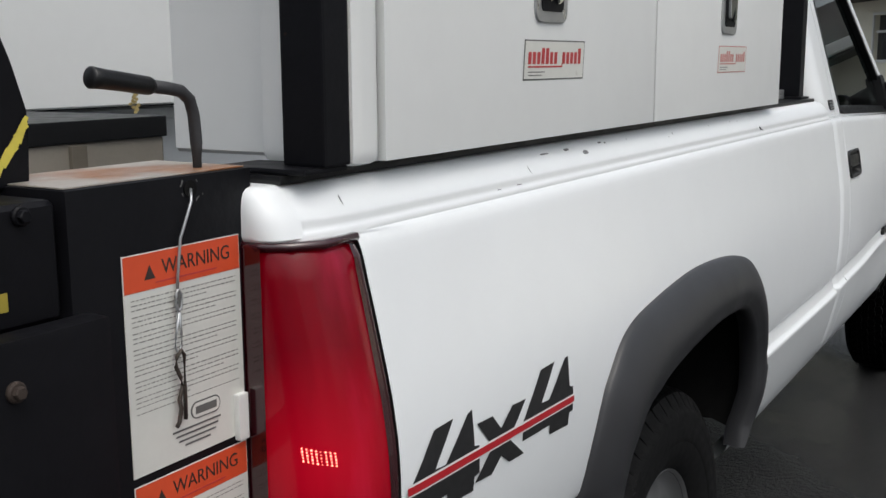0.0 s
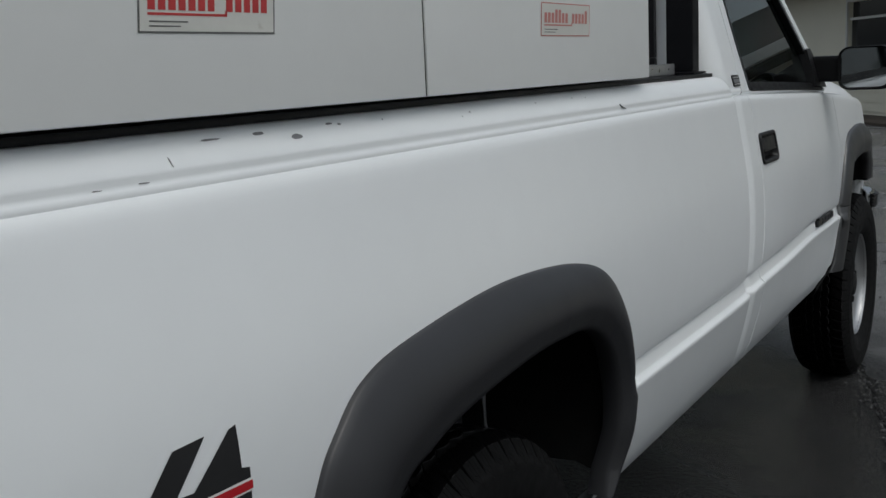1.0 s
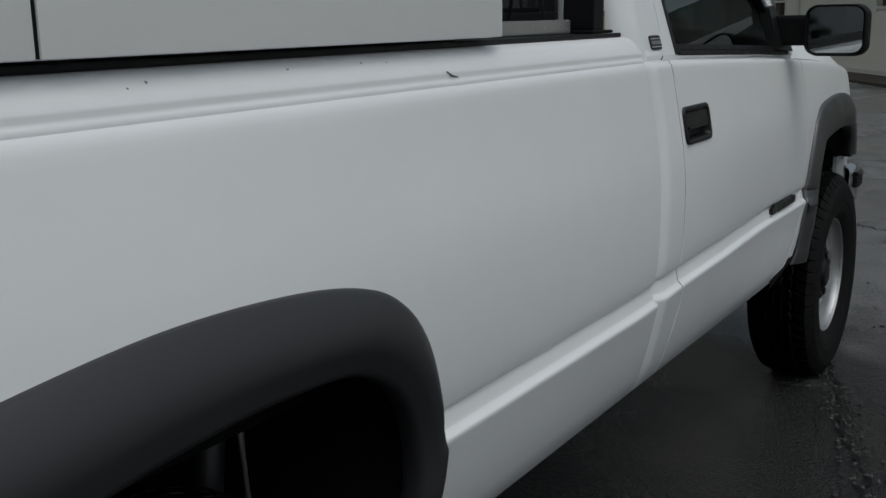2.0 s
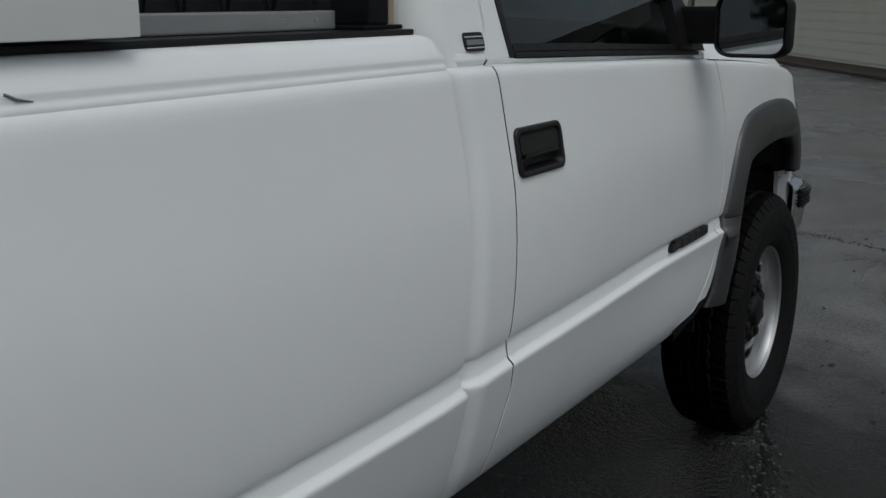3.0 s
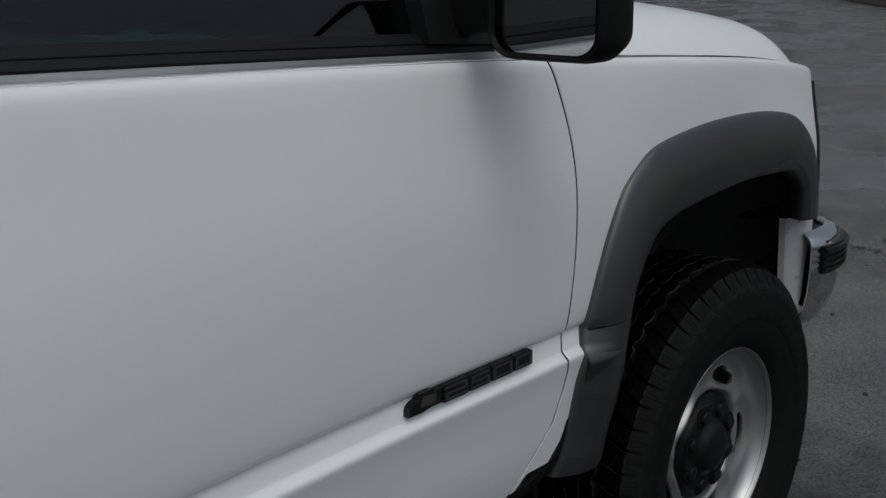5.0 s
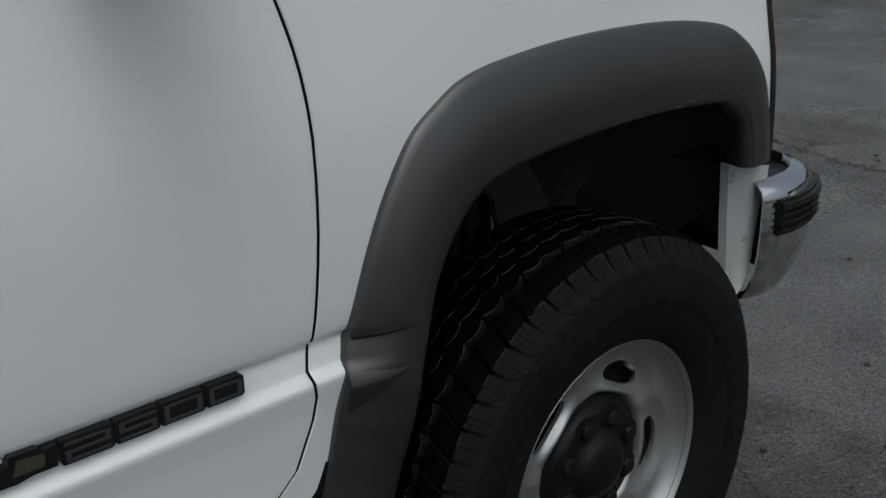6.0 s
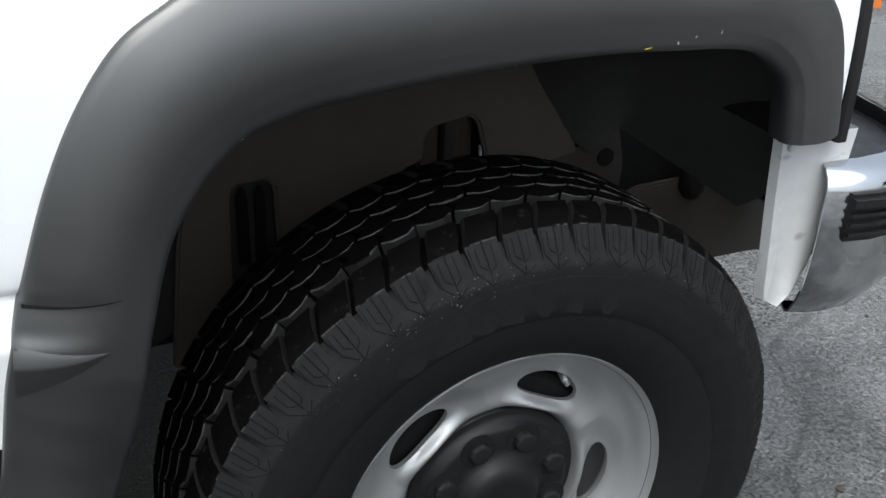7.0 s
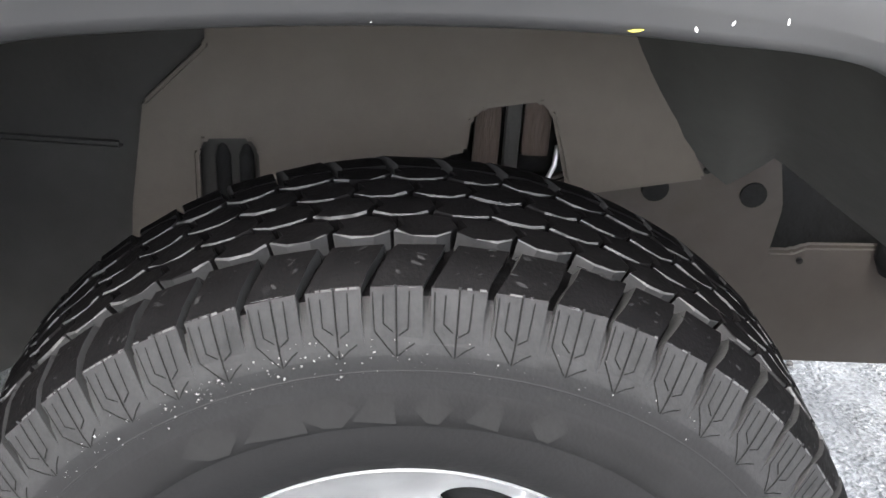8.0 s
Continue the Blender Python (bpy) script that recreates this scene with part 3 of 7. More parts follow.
def bed_front(z):
    return smooth_lerp([(0.49, 2.575), (0.74, 2.588), (0.785, 2.590), (0.82, 2.596), (1.0, 2.616), (1.12, 2.624), (1.20, 2.622), (1.26, 2.618), (1.285, 2.617), (1.31, 2.620), (1.324, 2.617), (1.331, 2.611), (1.338, 2.598)], z)


def door_back(z):
    return smooth_lerp([(0.49, 2.715), (0.65, 2.737), (0.715, 2.752), (0.745, 2.744), (0.79, 2.750), (0.93, 2.766), (1.07, 2.775), (1.17, 2.773), (1.24, 2.770), (1.276, 2.765), (1.284, 2.766), (1.32, 2.780), (1.37, 2.788), (1.42, 2.790), (1.9, 2.770)], z)


def door_front(z):
    return smooth_lerp([(0.49, 3.80), (0.583, 3.882), (0.629, 3.934), (0.663, 3.953), (0.726, 3.975), (0.756, 3.971), (0.771, 3.971), (0.809, 3.981), (0.91, 3.991), (1.00, 3.993), (1.061, 3.991), (1.128, 3.982), (1.225, 3.952), (1.30, 3.912)], z)


GAP = 0.003
truck = thing("pickup_truck", (2.6, 0, 0), "white regular-cab pickup truck with dark wheel flares on wet asphalt", "pickup truck")


def mirrored(ob, name, parent, label=""):
    """The same part on the truck's other flank."""
    me = ob.data.copy()
    me.transform(Matrix.Diagonal((1, -1, 1, 1)))
    me.flip_normals()
    o = new(name, me)
    o.parent = parent
    if parent.type == "EMPTY":
        o.matrix_parent_inverse = Matrix.Translation(parent.location).inverted()
    return tagged(o, label)


bed_side = part("bed_side", panel(lambda z: bed_back(z), lambda z: bed_front(z) - GAP, 150, True, opening(REAR_OUT, REAR_IN)), PAINT, truck, smooth=True,
                label="white bed side with a chipped rail")
mirrored(bed_side, "bed_side", truck)
cab_corner = part("cab_corner", panel(lambda z: bed_front(z) - 0.009, lambda z: door_back(z) - 0.0025, 70, False, roll=True), PAINT, truck, smooth=True)
mirrored(cab_corner, "cab_corner", truck)
front_open = opening(FRONT_OUT, FRONT_IN, 0.18, FENDER_FOOT)
hx0, hx1, hz0, hz1 = 2.791, 2.974, 1.081, 1.170


def door_cut(x, z):
    """The wheel opening, and the hole behind the handle."""
    return (x > 3.7 and front_open(x, z)) or (hx0 + 0.006 < x < hx1 - 0.006 and hz0 + 0.007 < z < hz1 - 0.006)


door = part("door", panel(lambda z: door_back(z) + 0.0025, lambda z: door_front(z) - 0.002, 160, False, door_cut), PAINT, truck, smooth=True, label="closed white cab door")
door_far = mirrored(door, "door", truck)


# dark sheets added to put shade into the gap between bed and cab
for s in (-1, 1):
    bm = bmesh.new()
    sheet(bm, [[(bed_front(z) - 0.018, s * (side_y(2.55, z) - d), z) for d in (0.016, 0.08, 0.16)] for z in [0.52 + 0.02 * k for k in range(40)]])
    part("bed_gap_shade", finish(bm), SEAM, truck, smooth=True)


def fender_front(z):
    return lerp([(0.49, 4.97), (0.8, 4.972), (1.12, 4.980), (1.2, 4.97)], z)


for ob in (bed_side, cab_corner, door):
    ob.data.materials.append(SEAM)
fender = part("fender", panel(lambda z: door_front(z) + 0.002, fender_front, 100, False, lambda x, z: front_open(x, z) or (x > 4.8 and z < 0.80)), PAINT, truck, smooth=True)
fender.data.materials.append(SEAM)
mirrored(fender, "fender", truck)


def seam(edge, depth, half, z0, z1, name):
    """A dark strip behind a shut line, put in for the gap's shade."""
    bm = bmesh.new()
    rows = []
    for k in range(45):
        z = z0 + (z1 - z0) * k / 44
        rows.append([(edge(z) + d, -(side_y(edge(z), z) - depth), z) for d in (-half, half)])
    sheet(bm, rows)
    bmesh.ops.recalc_face_normals(bm, faces=bm.faces)
    return part(name, bm, SEAM, truck)


seam(door_back, 0.005, 0.012, 0.50, 1.279, "shut_line_strip")
seam(door_front, 0.005, 0.012, 0.50, 1.225, "shut_line_strip")
# the same dark strip for the gap's shade above the crease
bm = bmesh.new()
sheet(bm, [[(door_back(z) + d, -(0.930 - 0.28 * (z - 1.28) - 0.006), z) for d in (-0.012, 0.012)] for z in [1.27 + 0.03 * k for k in range(20)]])
part("shut_line_strip", finish(bm), SEAM, truck)

# ---- wheel flares ----
def plain_y(x, z):
    """The flank as if it had no ledge above the sill."""
    dz = ledge_lift(x)
    if 0.70 < z - dz < 0.83:
        a, c = side_y(x, 0.70 + dz), side_y(x, 0.83 + dz)
        return a + (c - a) * (z - dz - 0.70) / 0.13
    return side_y(x, z)


def flare(outer, inner, name, parent, material, label):
    """A dark plastic lip round a wheel opening: it stands off the body, rolls over and turns in."""
    bm = bmesh.new()
    rows = []
    for (xo, zo), (xi, zi) in zip(outer, inner):
        row = []
        yo = plain_y(min(xo, 4.95), max(0.52, zo))
        yi = plain_y(min(xi, 4.95), max(0.60, zi)) + (0.010 - 0.014 * ease((xi - 4.70) / 0.14) if xi > 3 else lerp([(1.30, 0.024), (1.52, 0.008)], xi))
        bulge = 0.018 - 0.006 * ease((xi - 4.70) / 0.14) if xi > 3 else 0.020

        def spot(k, y):
            x, z = xo + k * (xi - xo), zo + k * (zi - zo)
            follow = 0.6 * max(0.0, 1 - k / 0.66) * (side_y(min(x, 4.95), z) - plain_y(min(x, 4.95), z)) if z > 0.6 else 0.0
            row.append((x, -(y + follow), z))

        for k, off in [(0.0, -0.004), (0.0, 0.006), (0.015, 0.0095)]:
            spot(k, yo + off)
        for k in (0.08, 0.16, 0.25, 0.34, 0.43, 0.52, 0.6, 0.7):
            spot(k, yo + (yi - yo) * k + bulge * math.sin(math.pi * min(1, k * 1.05)) + 0.009)
        # the rolled edge and the inward turn
        for k, off in ((0.78, 0.0172), (0.80, 0.0165), (0.82, 0.0150), (0.90, 0.0112), (0.97, 0.0065), (1.0, -0.003)):
            spot(k, yo + (yi - yo) * k + off)
        row.append((xi, -(yi - 0.024), zi + 0.002))
        row.append((xi + 0.1 * (xo - xi), -(yi - 0.034), zi + 0.1 * (zo - zi)))
        rows.append(row)
    sheet(bm, rows)
    bmesh.ops.recalc_face_normals(bm, faces=bm.faces)
    return part(name, bm, material, parent, label, smooth=True, sharp=72)


for pair in ((FRONT_OUT, FRONT_IN, FLARE, "glossy charcoal plastic wheel flare"), (REAR_OUT, REAR_IN, FLARE_REAR, "dark charcoal plastic wheel flare")):
    fl = flare(pair[0], pair[1], "wheel_flare", truck, pair[2], pair[3])
    if pair[0] is FRONT_OUT:
        front_flare = fl
    mirrored(fl, "wheel_flare", truck)


# a black sheet stands in for the shaded corner between the fender's lower edge and the flare
bm = bmesh.new()
rows = []
for k, (x, z) in enumerate(FENDER_FOOT):
    u = k / 32
    y = side_y(x, max(0.52, z))
    rows.append([(x - 0.002, -(y - 0.006), z + 0.003), (x, -(y + 0.002), z), (x + 0.014, -(y + 0.001), z - 0.014 + 0.010 * u), (x + 0.045, -(y - 0.014), z - 0.045 + 0.034 * u), (x + 0.090, -(y - 0.060), z - 0.070 + 0.050 * u)])
sheet(bm, rows)
flare_foot = part("foot_shade", finish(bm), SEAM, truck, "black sheet standing in for the shaded gap below the wheel flare", smooth=True)
mirrored(flare_foot, "foot_shade", truck)


# ---- cab above the belt ----
def upper_y(z):
    return 0.930 - 0.28 * (z - 1.28)


def lean(bm):
    """Lays a flat plate, its y counted inwards from 0, onto the leaning flank of the cab."""
    for v in bm.verts:
        v.co.y = -upper_y(v.co.z) + v.co.y
    return bm


def belt(x):
    return crease(x) + 0.011


def bar(outline, depth, material, name, parent, out=0.0, label="", bevel=0.003):
    bm = prism(bmesh.new(), outline, -out, depth)
    if bevel:
        bmesh.ops.bevel(bm, geom=bm.edges[:], offset=bevel, segments=2, affect="EDGES")
    bm = lean(bm)
    return part(name, bm, material, parent, label, smooth=True)


def pillar_x(z):
    """The cab's rear edge."""
    return 2.600 + 0.02 * (z - 1.28)


for far in (0, 1):
    dd = door_far if far else door
    made = [
        # a flat piece behind the door, up to the roof
        bar([(pillar_x(1.28) + 0.068, 1.296), (door_back(1.296) - 0.0025, 1.296)] + [(door_back(z) - 0.0025, z) for z in (1.30, 1.31, 1.325, 1.35, 1.38, 1.42, 1.5, 1.62, 1.84)] + [(pillar_x(1.84) + 0.068, 1.84), (pillar_x(1.5) + 0.068, 1.5)], 0.05, PAINT, "rear_pillar", truck, bevel=0),
        bar([(door_back(1.29) + 0.0025, 1.290), (2.885, 1.288), (2.862, 1.292), (2.845, 1.44), (2.835, 1.70), (2.85, 1.78), (3.30, 1.79), (3.30, 1.83)] + [(door_back(z) + 0.0025, z) for z in (1.83, 1.62, 1.5, 1.42, 1.38, 1.35, 1.325, 1.31, 1.30)], 0.045, PAINT, "window_frame", dd, bevel=0.002),
        bar([(3.845, 1.262), (3.90, 1.245), (3.875, 1.33), (3.36, 1.84), (3.29, 1.84), (3.80, 1.34)], 0.05, PAINT, "windscreen_pillar", truck, bevel=0.004),
        bar([(2.872, 1.296), (3.83, belt(3.83) + 0.02), (3.80, 1.33), (3.31, 1.782), (2.858, 1.772), (2.848, 1.70), (2.856, 1.44)], 0.022, PANE, "side_window", dd, out=-0.016, label="dark reflective side window, closed", bevel=0),
        bar([(2.866, belt(2.866)), (3.30, belt(3.30)), (3.84, belt(3.84)), (3.835, belt(3.84) + 0.012), (3.30, belt(3.30) + 0.0125), (2.870, belt(2.87) + 0.012)], 0.02, BLACK, "belt_strip", dd, out=0.006),
        bar([(2.869, belt(2.87) + 0.011), (3.30, belt(3.30) + 0.0115), (3.835, belt(3.84) + 0.011), (3.825, belt(3.84) + 0.026), (3.30, belt(3.30) + 0.027), (2.873, belt(2.87) + 0.027)], 0.02, BLACK, "glass_seal", dd, out=0.001),
        bar([(2.852, 1.289), (2.872, 1.289), (2.857, 1.44), (2.847, 1.70), (2.860, 1.772), (3.31, 1.781), (3.30, 1.795), (2.850, 1.787), (2.833, 1.71), (2.840, 1.44)], 0.02, BLACK, "glass_channel", dd, out=0.002, bevel=0.002),
        bar([(3.815, 1.268), (3.838, 1.268), (3.325, 1.79), (3.30, 1.79)], 0.03, BLACK, "front_channel", dd, out=0.003, bevel=0.002),
    ]
    if far:
        for ob in made:
            ob.data.transform(Matrix.Diagonal((1, -1, 1, 1)))
            ob.data.flip_normals()
            if ob.name.startswith("side_window"):
                ob.visible_shadow = False
    else:
        made[3].visible_shadow = False

# the door's shoulder, from the crease in to the window seal
for dd, s in ((door, -1), (door_far, 1)):
    bm = bmesh.new()
    rows = []
    for k in range(31):
        x = door_back(1.283) + 0.004 + (3.905 - door_back(1.283)) * k / 30
        zc = crease(x)
        rows.append([(x, s * (y - taper(x)), zc + d) for y, d in ((0.9432, -0.0012), (0.9427, 0.0004), (0.926, 0.0014), (0.9240, 0.0025), (0.9285, 0.0095), (0.9290, 0.0115), (0.927, 0.0128), (0.90, 0.0135))])
    sheet(bm, rows)
    part("door_shoulder", finish(bm), PAINT, dd, smooth=True)
    bm = bmesh.new()
    rows = []
    for k in range(31):
        x = 2.606 + (door_back(1.283) - 0.0025 - 2.606) * k / 30
        rows.append([(x, s * (y - corner_inset(x, 1.285)), crease(x) + d) for y, d in ((0.9432, -0.0012), (0.9427, 0.0004), (0.926, 0.0014), (0.9240, 0.0025), (0.9285, 0.0095), (0.9288, 0.012), (0.9270, 0.0165), (0.9235, 0.024), (0.919, 0.030))])
    sheet(bm, rows)
    part("corner_shoulder", finish(bm), PAINT, truck, smooth=True)

# the rounded rear corners and the back of the cab, with its window
bm = bmesh.new()
rows = []
for z in (0.80, 1.0, 1.2, 1.28, 1.4, 1.6, 1.84):
    y = upper_y(max(z, 1.28))
    xb = 2.604 + 0.02 * (z - 1.28)
    row = []
    for s in (-1, 1):
        arc = [(xb + 0.065 * (1 - math.sin(w)), s * (y - 0.065 * (1 - math.cos(w)))) for w in [radians(10 * k) for k in range(10)]]
        row += [(x, yy, z) for x, yy in (arc if s < 0 else arc[::-1])]
    rows.append(row)
vs = sheet(bm, rows)
bmesh.ops.recalc_face_normals(bm, faces=bm.faces)
part("cab_back", bm, PAINT, truck, smooth=True)
part("rear_window", boxed(2.586, 2.598, -0.70, 0.70, 1.395, 1.74, 0.01), WINDOW_DARK, truck)
bm = bmesh.new()
for b in ((2.578, 2.60, -0.74, 0.74, 1.36, 1.395), (2.578, 2.60, -0.74, 0.74, 1.74, 1.775), (2.578, 2.60, -0.74, -0.70, 1.395, 1.74), (2.578, 2.60, 0.70, 0.74, 1.395, 1.74)):
    box(bm, *b, 0.004)
part("rear_window_seal", bm, BLACK, truck)

# roof
bm = bmesh.new()
rows = []
for i in range(13):
    u = i / 12
    x = 2.635 + u * 0.72
    row = []
    for j in range(17):
        v = -1 + j / 8
        edge = (1 - abs(v) ** 6) * (1 - abs(2 * u - 1) ** 8 * 0.6)
        row.append((x, v * 0.785, 1.825 + 0.075 * max(0.0, edge)))
    rows.append(row)
sheet(bm, rows)
bmesh.ops.recalc_face_normals(bm, faces=bm.faces)
roof = part("roof", bm, PAINT, truck, smooth=True)
part("headliner", boxed(2.66, 3.33, -0.74, 0.74, 1.80, 1.822, 0.004), CLOTH, truck)

# windscreen and cowl
bm = bmesh.new()
rows = []
for i in range(9):
    u = i / 8
    rows.append([(3.88 - 0.54 * u + 0.05 * (1 - v * v), v * (0.915 - 0.17 * u), 1.255 + 0.575 * u) for v in [-1 + k / 8 for k in range(17)]])
sheet(bm, rows)
bmesh.ops.solidify(bm, geom=bm.faces[:], thickness=0.006)
screen = part("windscreen", bm, PANE, truck, smooth=True)
screen.visible_shadow = False
bm = bmesh.new()
sheet(bm, [[(3.86, y, 1.248) for y in (-0.92, -0.5, 0, 0.5, 0.92)], [(4.02, y, crease(4.02) + 0.055 - 0.06 * y * y) for y in (-0.91, -0.5, 0, 0.5, 0.91)]])
bmesh.ops.solidify(bm, geom=bm.faces[:], thickness=0.01)
part("cowl", bm, BLACK, truck, smooth=True)

# bonnet
bm = bmesh.new()
rows = []
for i in range(37):
    u = i / 36
    x = 3.925 + u * 1.075
    w = 0.934 - taper(x) - 0.006
    row = []
    for j in range(57):
        v = math.sin(math.pi / 2 * (-1 + j / 28))
        rise = (0.085 * (1 - abs(v) ** 14) + 0.045 * (1 - v * v)) * (1 - 0.10 * u)
        nose = 0.08 * max(0.0, (u - 0.86) / 0.14) ** 2
        row.append((x + 0.06 * u * (1 - v * v), v * w, crease(min(x, 5.05)) + rise - nose * 0.5 + 0.001))
    rows.append(row)
rows = [[(x, y, z - 0.02) for x, y, z in rows[0]]] + rows + [[(x, y, z - 0.05) for x, y, z in rows[-1]]]
sheet(bm, rows)
bmesh.ops.recalc_face_normals(bm, faces=bm.faces)
part("bonnet", bm, PAINT, truck, "white bonnet, wet", smooth=True)
bm = bmesh.new()
sheet(bm, [[(x, s * (0.934 - taper(x) + 0.001), crease(x) - dz) for s in (1,) for dz in (0.0, 0.03)] for x in [3.9 + 0.05 * k for k in range(22)]])
part("bonnet_gap", bm, SEAM, truck)
bm = bmesh.new()
sheet(bm, [[(x, -(0.934 - taper(x) - 0.012), crease(x) - dz) for dz in (0.004, 0.03)] for x in [3.9 + 0.05 * k for k in range(22)]])
part("bonnet_gap", bm, SEAM, truck)

# front: grille, headlamps, side markers
bm = bmesh.new()
for k in range(5):
    box(bm, 4.985, 5.01, -0.60, 0.60, 0.84 + 0.05 * k, 0.852 + 0.05 * k, 0.003)
part("grille", bm, BLACK, truck)
part("front_panel", boxed(4.94, 4.985, -0.855, 0.855, 0.78, 1.09, 0.01), SEAM, truck)
for s in (-1, 1):
    y0, y1 = sorted((s * 0.62, s * 0.862))
    part("headlamp", boxed(4.988, 5.035, y0, y1, 0.90, 1.085, 0.012), DULL_CHROME, truck, "clear headlamp")
    for name, x0, x1, inset, z0, z1, material, label in (("lamp_gasket", 4.983, 5.004, 0.004, 0.79, 1.105, BLACK, ""), ("side_marker", 5.005, 5.036, 0.023, 0.95, 1.10, AMBER, "amber corner lamp")):
        bm = bmesh.new()
        rows = []
        for k in range(9):
            z = z0 + (z1 - z0) * k / 8
            y = side_y(4.972, max(0.83, z)) - inset
            rows.append([(x, s * v, z) for x, v in ((x0, 0.85), (x0, y - 0.004), (x0 + 0.004, y), (x1 - 0.006, y), (x1, y - 0.006), (x1, 0.85))])
        vs = sheet(bm, rows, close_v=True)
        bm.faces.new(vs[0][::-1])
        bm.faces.new(vs[-1])
        part(name, finish(bm), material, truck, label)
    bm = bmesh.new()
    rows = []
    for z, x0, x1 in ((0.793, 4.941, 5.045), (0.780, 4.942, 5.044), (0.748, 4.944, 5.040), (0.69, 4.948, 5.020), (0.60, 4.957, 5.010), (0.555, 4.962, 4.990), (0.540, 4.965, 4.974)):
        y0 = 0.878 - 0.03 * max(0.0, 0.62 - z)
        rows.append([(x0 - 0.004, -(y0 - 0.014), z), (x0, -y0, z), (x0 + 0.22 * (x1 - x0), -(y0 + 0.002), z), (x0 + 0.30 * (x1 - x0), -(y0 + 0.008), z), (x0 + 0.6 * (x1 - x0), -(y0 + 0.017), z), (x1 - 0.004, -(y0 + 0.021), z), (x1, -(y0 + 0.019), z), (x1, -(y0 - 0.006), z)])
    sheet(bm, rows)
    for x, z in ((4.953, 0.770), (4.985, 0.783)):
        bmesh.ops.create_icosphere(bm, subdivisions=1, radius=0.005, matrix=Matrix.Translation((x, -(0.881 if x < 4.96 else 0.892), z)))
    if s > 0:
        bmesh.ops.transform(bm, matrix=Matrix.Diagonal((1, -1, 1, 1)), verts=bm.verts)
    bmesh.ops.recalc_face_normals(bm, faces=bm.faces)
    part("bumper_filler", bm, DIRTY_WHITE, truck, "grimy white filler beside the bumper", smooth=True)

# bumper: one section drawn along a path round the front
ROUND = [(4.986, -0.926), (5.014, -0.938), (5.05, -0.945), (5.105, -0.942), (5.160, -0.925), (5.208, -0.893), (5.243, -0.85), (5.268, -0.78), (5.29, -0.60), (5.315, -0.3), (5.32, 0.0)]
ROUND = ROUND + [(x, -y) for x, y in ROUND[-2::-1]]
SECTION = [(0.052, 0.722), (0.050, 0.744), (0.044, 0.751), (0.022, 0.748), (0.007, 0.738), (0.0, 0.722), (0.0, 0.66), (0.003, 0.62), (0.010, 0.58), (0.024, 0.548), (0.042, 0.520), (0.056, 0.512), (0.075, 0.516)]


def inward(i, path):
    a, c = Vector((*path[max(i - 1, 0)], 0)), Vector((*path[min(i + 1, len(path) - 1)], 0))
    d = (c - a).normalized()
    return Vector((-d.y, d.x, 0))


bm = bmesh.new()
rows = []
for i, (x, y) in enumerate(ROUND):
    nrm = inward(i, ROUND)
    end = max(0.0, 1 - abs(i - 0) / 2, 1 - abs(len(ROUND) - 1 - i) / 2)
    rows.append([(x + nrm.x * d, y + nrm.y * d, z) for d, z in SECTION])
sheet(bm, rows)
bmesh.ops.recalc_face_normals(bm, faces=bm.faces)
bmesh.ops.solidify(bm, geom=bm.faces[:], thickness=0.004)
bumper = part("front_bumper", bm, CHROME, truck, "chrome front bumper with black ribbed end pads", smooth=True)
# a black sheet put in for the shaded recess behind the lip
bm = bmesh.new()
rows = []
for i, (x, y) in enumerate(ROUND):
    nrm = inward(i, ROUND)
    rows.append([(x + nrm.x * d, y + nrm.y * d, z) for d, z in ((0.049, 0.728), (0.10, 0.731), (0.16, 0.726))])
sheet(bm, rows)
bmesh.ops.recalc_face_normals(bm, faces=bm.faces)
bmesh.ops.solidify(bm, geom=bm.faces[:], thickness=0.004)
part("bumper_recess_shade", bm, BLACK, bumper, "black sheet standing in for the dark recess behind the bumper's lip", smooth=True)
for s in (-1, 1):
    bm = bmesh.new()
    path = [(x, y) for x, y in ROUND if y < -0.70][1:]
    for lo, hi, out in ((0.655, 0.724, 0.006), (0.664, 0.671, 0.013), (0.678, 0.685, 0.013), (0.692, 0.699, 0.013), (0.706, 0.719, 0.015)):
        rows = []
        for i, (x, y) in enumerate(path):
            nrm = inward(i, path)
            rows.append([(x - nrm.x * o, y - nrm.y * o, z) for o, z in ((-0.004, lo), (out, lo + 0.001), (out, hi - 0.001), (-0.004, hi))])
        vs = sheet(bm, rows)
        bm.faces.new(vs[0][::-1])
        bm.faces.new(vs[-1])
    if s > 0:
        bmesh.ops.transform(bm, matrix=Matrix.Diagonal((1, -1, 1, 1)), verts=bm.verts)
    bmesh.ops.recalc_face_normals(bm, faces=bm.faces)
    part("end_pad", bm, BLACK, bumper, "black ribbed rubber pad")
part("bumper_bracket", boxed(4.94, 5.20, -0.42, -0.36, 0.60, 0.74, 0.006), SEAM, truck)
part("bumper_bracket", boxed(4.94, 5.20, 0.36, 0.42, 0.60, 0.74, 0.006), SEAM, truck)


# ---- wheels ----
TYRE_MID = -0.868
PROFILE = [(0.212, 0.088), (0.2225, 0.0985), (0.238, 0.1085), (0.265, 0.119), (0.295, 0.1228), (0.318, 0.1232), (0.336, 0.1224), (0.3455, 0.1223), (0.352, 0.1197), (0.3575, 0.1152), (0.367, 0.1050), (0.3750, 0.0940), (0.379, 0.074)]
LUG = [(0.3445, 0.1222), (0.352, 0.1195), (0.3685, 0.1090), (0.3845, 0.0980), (0.3905, 0.0875), (0.3942, 0.076), (0.3958, 0.0605)]
LUG_PHASE = 0.42
